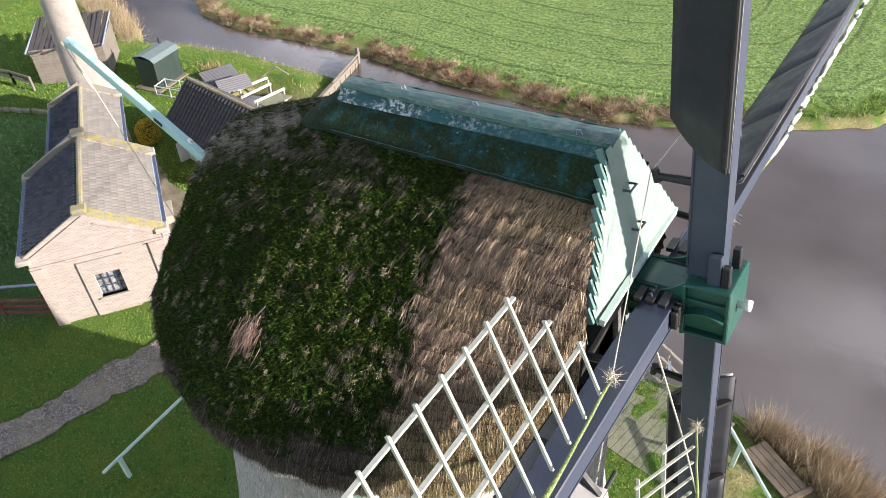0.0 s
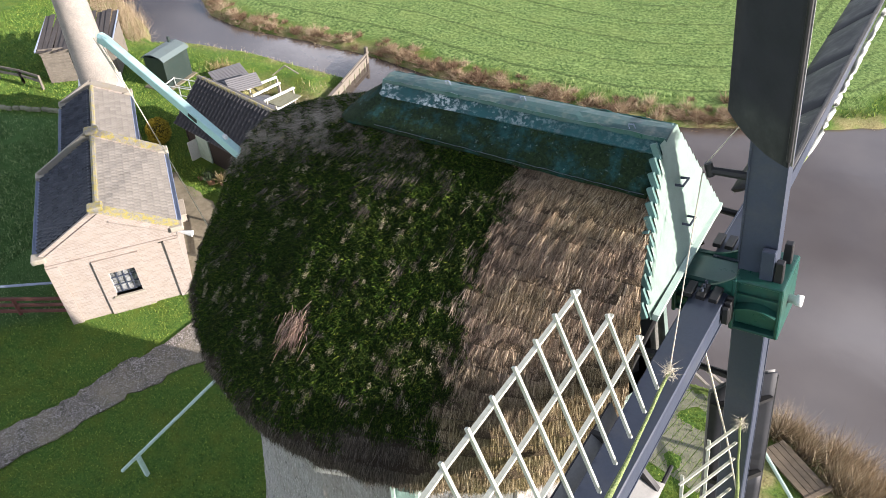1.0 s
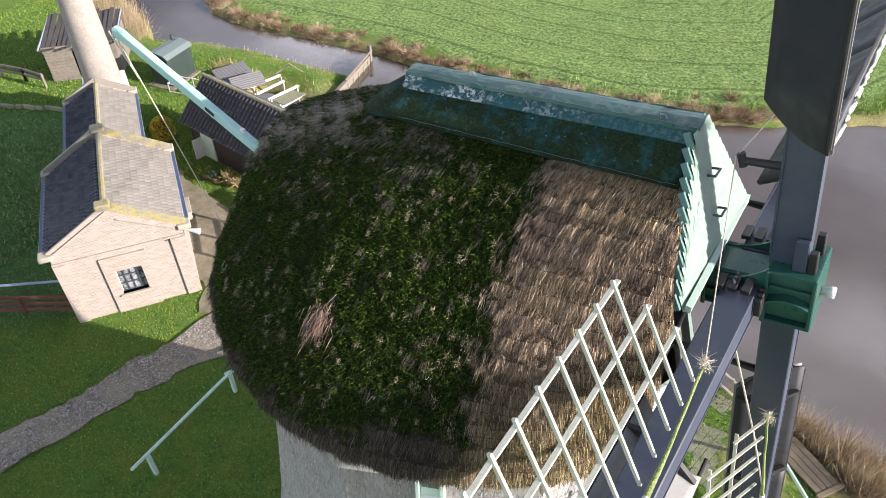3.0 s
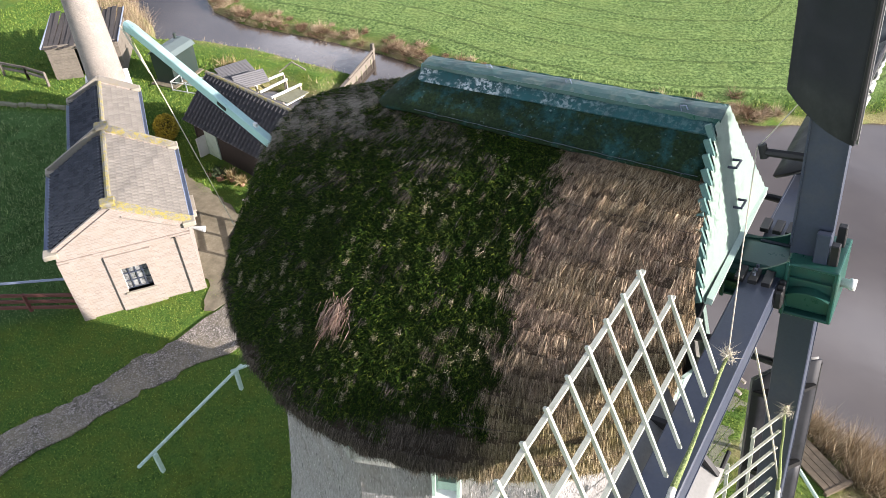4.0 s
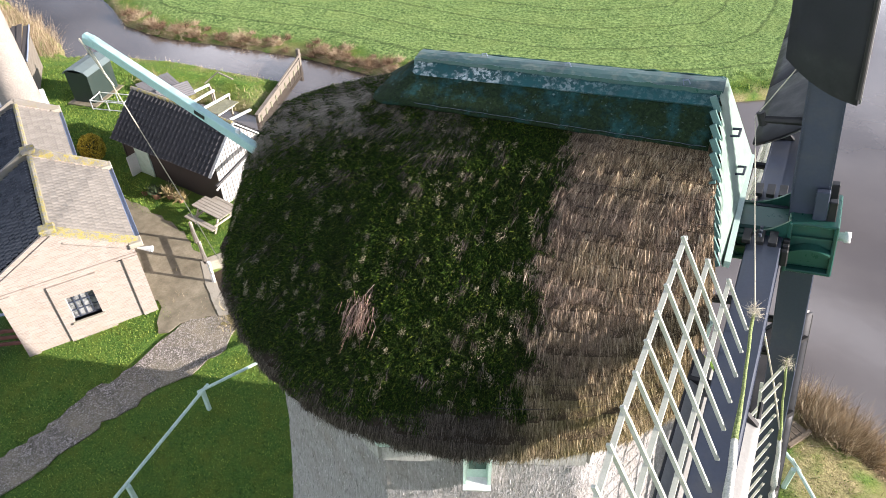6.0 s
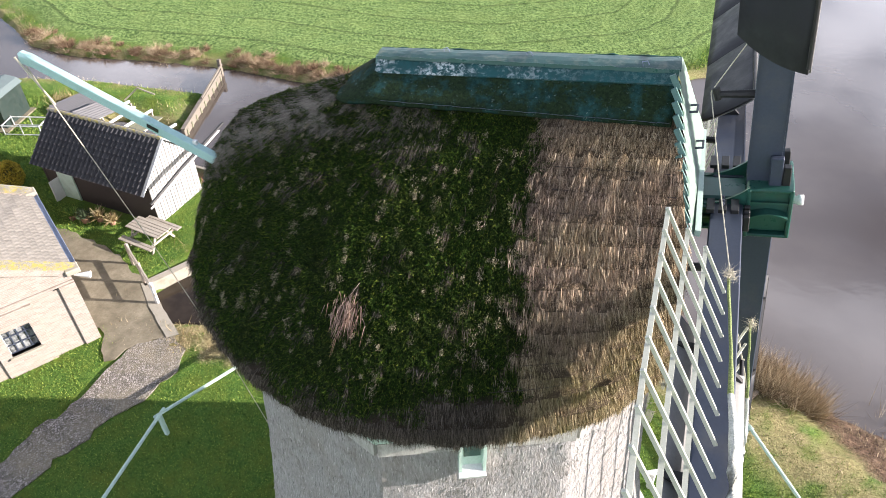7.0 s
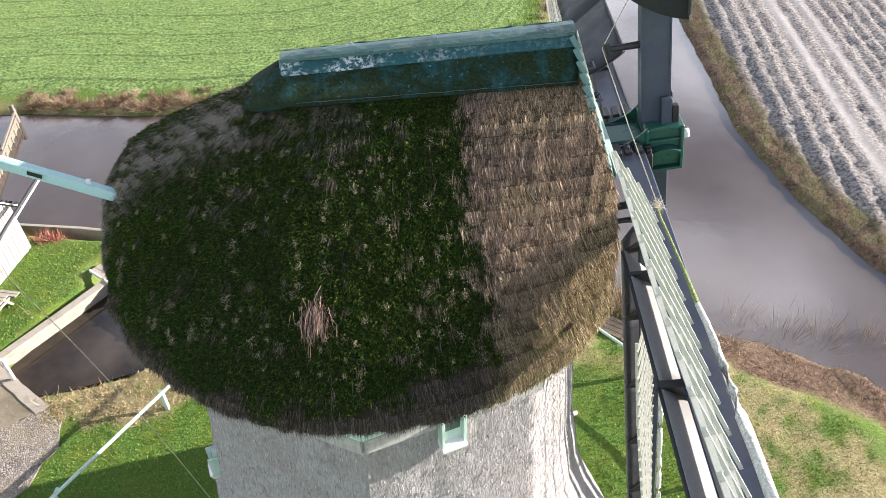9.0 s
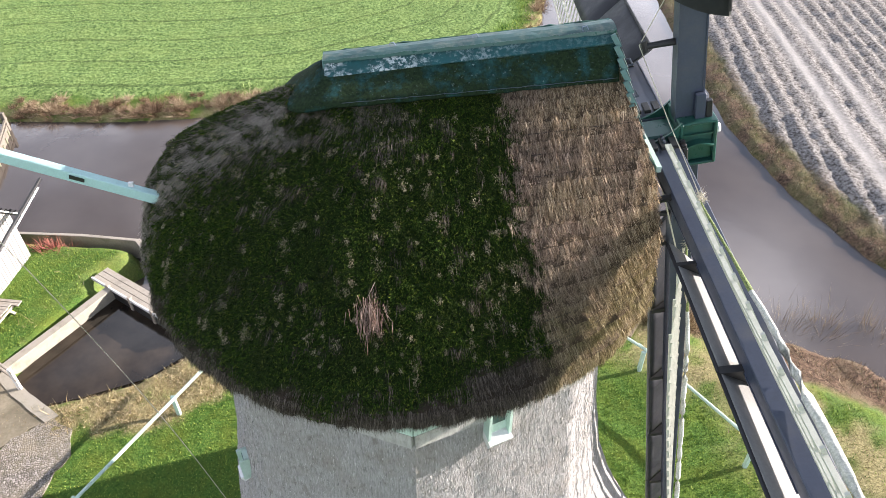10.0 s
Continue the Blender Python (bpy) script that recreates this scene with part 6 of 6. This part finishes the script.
# ---- planked landings on the canal side of the mill ----
deck = thing("landing_deck", "mossy planked landing at the foot of the mill", "deck")
for i in range(15):
    part("deck_board", box((0.235, 3.4, 0.06), pose(1.6 + 0.25 * i, 7.9 - 0.05 * i, -0.02, 0, 0, -14)), M_DECK, deck, bevel=0.006)
part("edge_beam", beam_bm((1.3, 6.3, -0.12), (5.1, 5.4, -0.12), 0.14, 0.16), M_OLDWOOD, deck)
M_BROWNPLANK = timber("brown_plank", (0.10, 0.075, 0.05), (0.22, 0.17, 0.115), 0.8, (0.3, 3, 3))
landing = thing("bank_planks", "brown planked strip on the reed bank", "deck")
for i in range(4):
    part("plank", box((1.75, 0.20, 0.06), pose(7.22 - 0.126 * i, 8.02 - 0.174 * i, 0.02, 0, 0, -36)), M_BROWNPLANK, landing, bevel=0.006)
part("end_beam", box((0.12, 1.0, 0.16), pose(7.78, 7.22, 0.0, 0, 0, -36)), M_BROWNPLANK, landing)
frame_w = thing("mooring_frame", "pale timber frame at the landing edge", "frame")
for a, b in (((2.7, 10.4, 0.5), (4.6, 9.3, 0.5)), ((2.7, 10.15, 0.2), (4.6, 9.05, 0.2)), ((3.0, 10.2, -1.2), (3.0, 10.2, 0.6)), ((4.4, 9.4, -1.2), (4.4, 9.4, 0.6))):
    part("bar", beam_bm(a, b, 0.09, 0.09), M_OLDWOOD, frame_w)
part("plate", box((0.10, 0.55, 0.06), pose(3.2, 9.7, 0.32, 0, 0, 20)), M_WHITE, frame_w)
bollard = thing("capstan", "white painted capstan head beside the mill", "capstan", (4.87, 3.30, 0.0))
part("post", tube([(0, 0, -0.1), (0, 0, 0.72)], 0.09, 10), M_WHITE, bollard)
part("bar", beam_bm((-0.30, -0.12, 0.74), (0.30, 0.12, 0.80), 0.09, 0.09), M_WHITE, bollard)

# ---- reeds, rough grass, lawn and crop ----


def field_of(name, count, region, chance, height, width, material, label, category, seed, spread=0.4, lean=(0, 0, 1)):
    rg = np.random.RandomState(seed)
    x = region[0] + (region[1] - region[0]) * rg.rand(count)
    y = region[2] + (region[3] - region[2]) * rg.rand(count)
    d = water_distance(x, y)
    m = zones(x, y, d)
    ok = rg.rand(count) < chance(x, y, d, m)
    x, y = x[ok], y[ok]
    n = len(x)
    pos = np.column_stack([x, y, ground_z(x, y) - 0.01])
    hh = height(x, y, rg) if callable(height) else height[0] + (height[1] - height[0]) * rg.rand(n)
    vv, ff = blades(rg, pos, np.tile(lean, (n, 1)), hh, width[0] + (width[1] - width[0]) * rg.rand(n), spread)
    return tagged(raw(name, vv, ff, material, attrs={"crop": np.repeat(m[0][ok], 3), "shade_tint": np.repeat(west_shade(x, y), 3), "pale": np.repeat(fractal(x * 0.8, y * 0.8, 7) > 0.52, 3).astype(float)}), label, category, kind="stuff")


PATHS = ([(-26, -14), (-13.6, -4.6), (-12.2, -0.4), (-10.5, 3.5), (-11.4, 5.0), (-12.9, 6.15), (-15.1, 7.7), (-18.6, 8.9), (-20.4, 9.3), (-23.5, 11.0), (-24.2, 10.2), (-18.4, 6.6), (-13.6, 4.2), (-13.2, 1.8), (-14.0, -2.0), (-15.2, -4.3), (-27, -12)],)
HOUSE_FOOT = [(-16.69, 0.72), (-14.03, 4.35), (-18.23, 7.42), (-18.74, 6.72), (-24.31, 10.79), (-25.94, 8.57), (-20.89, 3.79)]
SHED_FOOT = [(-15.4, 10.0), (-15.2, 13.7), (-21.4, 14.5), (-21.6, 10.8)]


def lawn_chance(x, y, d, m):
    open_ground = (d < -0.25) & (inside_distance(PATHS[0], x, y) < 1.1 * (fractal(x * 2.2, y * 2.2, 57) - 0.38)) & (inside_distance(HOUSE_FOOT, x, y) < 0) & (inside_distance(SHED_FOOT, x, y) < 0)
    open_ground &= np.hypot(x - AX, y) > 5.5
    return open_ground * (1 - m[2] * 0.8) * (1 - m[3]) * (1 - m[1])


field_of("grass", 640000, (-30, 14, -9, 17), lawn_chance, (0.04, 0.13), (0.014, 0.032), M_GRASS, "short winter lawn grass", "grass", 101, 0.55)
field_of("grass", 90000, (-46, -18, 8, 24), lawn_chance, (0.06, 0.16), (0.03, 0.05), M_GRASS, "rough meadow grass behind the sheds", "grass", 102, 0.5)
field_of("grass", 130000, (-50, -22, -6, 8), lambda x, y, d, m: lawn_chance(x, y, d, m) * west_shade(x, y) * smooth01(fractal(x * 1.7, y * 1.7, 61), 0.30, 0.60), (0.10, 0.26), (0.03, 0.055), M_GRASS, "tufted meadow grass beside the house", "grass", 108, 0.7)
field_of("crop_plants", 900000, (-62, 14, 25, 72), lambda x, y, d, m: m[0] * (0.45 + 0.55 * (((-d + 0.3 * fractal(x, y, 15)) % 0.5) > 0.16)) * smooth01(fractal(x * 3.1, y * 3.1, 17), 0.30, 0.55) * (np.abs(-d - 3.3) > 0.16) * (np.abs(-d - 4.9) > 0.18) * (np.abs(-d - 6.6) > 0.14), (0.05, 0.15), (0.016, 0.034), M_GRASS, "green winter crop in the field", "crop", 103, 0.6)
field_of("bank_grass", 120000, (-46, 20, 3, 42), lambda x, y, d, m: (d < 0.0) * (d > -2.4) * m[2] * 1.0, (0.12, 0.5), (0.012, 0.03), M_DRY, "dry brown bank grass", "grass", 104, 0.55)
field_of("bank_grass", 70000, (-46, 20, 18, 42), lambda x, y, d, m: (x < 14.5) * (d < 0.1) * (d > -1.8) * (1 - m[2]) * (1 - m[1]), (0.10, 0.30), (0.02, 0.04), M_GRASS, "green bank grass at the water", "grass", 105, 0.55)
field_of("straw_litter", 150000, (-14, -4, 3.5, 9.5), lambda x, y, d, m: (d < 0.0) * m[2], (0.06, 0.22), (0.010, 0.022), M_LITTER, "flattened straw beside the pond", "straw", 106, 0.9, (0.3, 0, 0.25))
field_of("slope_grass", 60000, (4, 30, -14, 9.5), lambda x, y, d, m: (d < 0.0) * np.maximum(m[2], 0.6 * m[3]), (0.06, 0.28), (0.012, 0.025), M_DRY, "dead grass on the canal slope", "grass", 107, 0.8, (0.2, 0.1, 0.5))


def reed_bed(name, poly, count, height, seed, label, width=(0.010, 0.024), gaps=(0.36, 0.56)):
    x0, x1 = min(p[0] for p in poly), max(p[0] for p in poly)
    y0, y1 = min(p[1] for p in poly), max(p[1] for p in poly)
    return field_of(name, count, (x0, x1, y0, y1), lambda x, y, d, m: smooth01(inside_distance(poly, x, y), -0.1, 0.5) * smooth01(fractal(x * 2.6, y * 2.6, seed), *gaps), lambda x, y, rg: WATER_Z + 1.0 + height[0] + (height[1] - height[0]) * rg.rand(len(x)) * (0.6 + 0.6 * fractal(x, y, seed + 1)), width, M_REEDS, label, "reeds", seed, 0.42)


reed_bed("reeds", [(5.9, 9.0), (7.6, 8.2), (8.4, 7.5), (9.6, 7.2), (10.6, 7.6), (10.2, 9.0), (8.6, 10.1), (6.1, 10.3)], 34000, (0.3, 1.6), 201, "dense brown reed bed at the canal edge")
reed_bed("reeds", [(11.8, 8.6), (12.6, 7.7), (14.2, 7.0), (17.6, 6.6), (17.8, 8.0), (14.2, 8.6), (13.2, 9.6), (12.2, 9.8)], 7000, (1.1, 2.2), 202, "thin pale reeds standing in the water", (0.016, 0.034), (0.50, 0.62))
reed_bed("reeds", [(-42.5, 24.3), (-37.5, 22.2), (-35.2, 20.6), (-34.8, 19.2), (-36.5, 18.6), (-41, 20.5), (-46, 23.5)], 16000, (0.9, 1.9), 203, "tall pale reeds beside the far canal")
reed_bed("reeds", [(-21.3, 25.4), (-20.3, 24.0), (-19.5, 24.6), (-19.6, 25.6), (-20.6, 26.2)], 1800, (0.1, 0.6), 204, "tuft of dry reeds at the timber wall")
reed_bed("reeds", [(-34, 21.6), (-28, 22.2), (-21, 22.5), (-19.8, 22.0), (-20.2, 23.2), (-28, 23.0), (-34, 22.2)], 26000, (-0.75, -0.30), 205, "pale dry grass fringe on the near bank")


def tussocks(name, line, count, seed, label):
    """Drooping clumps of dry sedge along a bank."""
    rg = np.random.RandomState(seed)
    ts = rg.rand(count)
    seg = np.asarray(line, float)
    cum = np.linspace(0, 1, len(seg))
    cx, cy = np.interp(ts, cum, seg[:, 0]) + rg.normal(0, 0.3, count), np.interp(ts, cum, seg[:, 1]) + rg.normal(0.10, 0.55, count)
    m = 130
    size = 0.20 + 0.60 * rg.rand(count) ** 2
    x = np.repeat(cx, m) + rg.normal(0, 0.10, count * m)
    y = np.repeat(cy, m) + rg.normal(0, 0.10, count * m)
    out = rg.normal(0, 1, (count * m, 3)) * np.array([1, 1, 0.3])
    out[:, 2] = np.abs(out[:, 2]) + 0.55
    vv, ff = blades(rg, np.column_stack([x, y, ground_z(x, y) + 0.02]), out, np.repeat(size, m) * (0.6 + 0.7 * rg.rand(count * m)), 0.016 + 0.016 * rg.rand(count * m), 0.1)
    return tagged(raw(name, vv, ff, M_SEDGE, attrs={"pale": np.repeat(rg.rand(count) > 0.66, m * 3).astype(float), "crop": np.zeros(count * m * 3)}), label, "sedge", kind="stuff")


tussocks("sedge_tussocks", [(-21, 26.2), (-18, 25.9), (-14, 25.7), (-10, 25.7), (-6, 26.0), (-2, 27.3), (2, 29.0)], 300, 301, "brown drooping sedge tussocks on the far bank")
tussocks("sedge_tussocks", [(-36, 26.0), (-32, 25.3), (-27, 25.7), (-22, 26.0)], 120, 302, "brown sedge tussocks along the ditch")
tussocks("sedge_tussocks", [(8.5, 33), (10, 36), (11, 41)], 70, 303, "pale dead grass at the field corner")

field_of("bank_grass", 110000, (15, 34, -4, 44), lambda x, y, d, m: (x > 15.2) * (d < 0.1) * (d > -2.9) * (1 - m[1]) * smooth01(fractal(x * 1.3, y * 1.3, 91), 0.15, 0.45), (0.10, 0.34), (0.012, 0.03), M_BANK, "grey brown rough grass on the east bank", "grass", 108, 0.6)
field_of("bank_grass", 3000, (15, 34, -4, 44), lambda x, y, d, m: (x > 15.2) * (d < -0.4) * (d > -2.9) * (1 - m[1]) * smooth01(fractal(x * 1.3, y * 1.3, 95), 0.40, 0.6), (0.08, 0.22), (0.014, 0.03), M_GRASS, "green grass patches on the east bank", "grass", 109, 0.6)

# broken stalks and drift on the mud
field_of("drift_stalks", 60000, (7, 22, -2, 10), lambda x, y, d, m: (d < 0.3) * m[3] * smooth01(fractal(x * 1.7, y * 1.7, 97), 0.35, 0.55), (0.08, 0.35), (0.012, 0.028), M_SEDGE, "washed up stalks and drift on the muddy shore", "drift", 110, 0.8, (0.2, 0.2, 0.12))

# tall green growth on top of the far bank
field_of("bank_growth", 90000, (-20, 14, 24, 42), lambda x, y, d, m: (x < 13) * (d < -0.9 - 0.5 * fractal(x, y, 19)) * (d > -2.9) * (1 - m[1]) * smooth01(fractal(x * 1.1, y * 1.1, 23), 0.30, 0.5) * smooth01(x, -16, -6), (0.12, 0.38), (0.03, 0.06), M_GRASS, "lush green growth on the far bank", "grass", 111, 0.7)

# ---- roof tiles, laid last ----


def lay_roof(parent, w, dep, eave, apex, y0, y1, material, colw, rowh, curved, over=0.25, along_x=False, sides=(-1, 1)):
    """Courses of tiles on both slopes; each tile an object on one shared mesh."""
    half = w / 2
    rise, run = apex - eave, half
    ln = math.hypot(rise, run)
    ux, uz = run / ln, rise / ln
    me_parts = {}
    rgt = np.random.RandomState(int(dep * 100))
    for s in sides:
        bm = bmesh.new()
        n = 7 if curved else 3
        prof = [(-colw / 2 + colw * i / (n - 1), (0.055 * math.cos(2 * math.pi * i / (n - 1)) if curved else (0.012 if i == 1 else 0.0))) for i in range(n)]
        lo = [bm.verts.new((a, 0.0, c + 0.070)) for a, c in prof]
        hi = [bm.verts.new((a, rowh * 1.15, c)) for a, c in prof]
        lb = [bm.verts.new((a, 0.0, c + 0.008)) for a, c in prof]
        for i in range(n - 1):
            bm.faces.new((lo[i], lo[i + 1], hi[i + 1], hi[i]))
            bm.faces.new((lb[i], lb[i + 1], lo[i + 1], lo[i]))
        me = bpy.data.meshes.new("roof_tile")
        bmesh.ops.recalc_face_normals(bm, faces=list(bm.faces))
        bm.to_mesh(me)
        bm.free()
        me.materials.append(material)
        total = ln + over
        rows, cols = int(total / rowh), int((y1 - y0) / colw)
        # the slope as one deck under the tiles
        yc = (y0 + y1) / 2
        axis_y = Vector((0, 1, 0)) if not along_x else Vector((1, 0, 0))
        out = Vector((s, 0, 0)) if not along_x else Vector((0, s, 0))
        centre = Vector((half, 0, 0)) if not along_x else Vector((0, 0, 0))
        up_slope = -out * ux + Vector((0, 0, uz))
        nrm = out * uz + Vector((0, 0, ux))
        foot = centre + out * (run + over * ux) + Vector((0, 0, eave - over * uz))
        dk = bmesh.new()
        q = [foot + axis_y * y0, foot + axis_y * y1, foot + axis_y * y1 + up_slope * total, foot + axis_y * y0 + up_slope * total]
        dk.faces.new([dk.verts.new(p) for p in q])
        bmesh.ops.recalc_face_normals(dk, faces=list(dk.faces))
        bmesh.ops.translate(dk, verts=list(dk.verts), vec=nrm * -0.05)
        bmesh.ops.solidify(dk, geom=list(dk.faces), thickness=0.03)
        roof = part("roof", dk, material, parent)
        across = up_slope.cross(nrm)
        rot = Matrix((across, up_slope, nrm)).transposed().to_4x4()
        for r in range(rows):
            for c in range(cols):
                p = foot + axis_y * (y0 + colw * (c + 0.5)) + up_slope * (r * rowh) + nrm * (0.03 + 0.006 * rgt.rand())
                ob = new("roof_tile", me)
                ob.parent = roof
                ob.matrix_local = Matrix.Translation(p) @ rot @ Matrix.Rotation(rgt.normal(0, 0.012), 4, "Z")


# pale flat tile on the right slopes, dark glossy one on the left
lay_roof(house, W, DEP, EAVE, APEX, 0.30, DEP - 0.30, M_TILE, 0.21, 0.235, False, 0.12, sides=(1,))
lay_roof(house, W, DEP, EAVE, APEX, 0.30, DEP - 0.30, M_DARKTILE, 0.21, 0.245, True, 0.12, sides=(-1,))
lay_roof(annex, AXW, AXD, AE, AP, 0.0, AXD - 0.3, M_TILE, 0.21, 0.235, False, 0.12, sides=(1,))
lay_roof(annex, AXW, AXD, AE, AP, 0.0, AXD - 0.3, M_DARKTILE, 0.21, 0.245, True, 0.12, sides=(-1,))
lay_roof(shed, 2 * HW, SL, SE, SR, -0.05, SL + 0.05, M_PANTILE, 0.24, 0.27, True, 0.60, along_x=True)
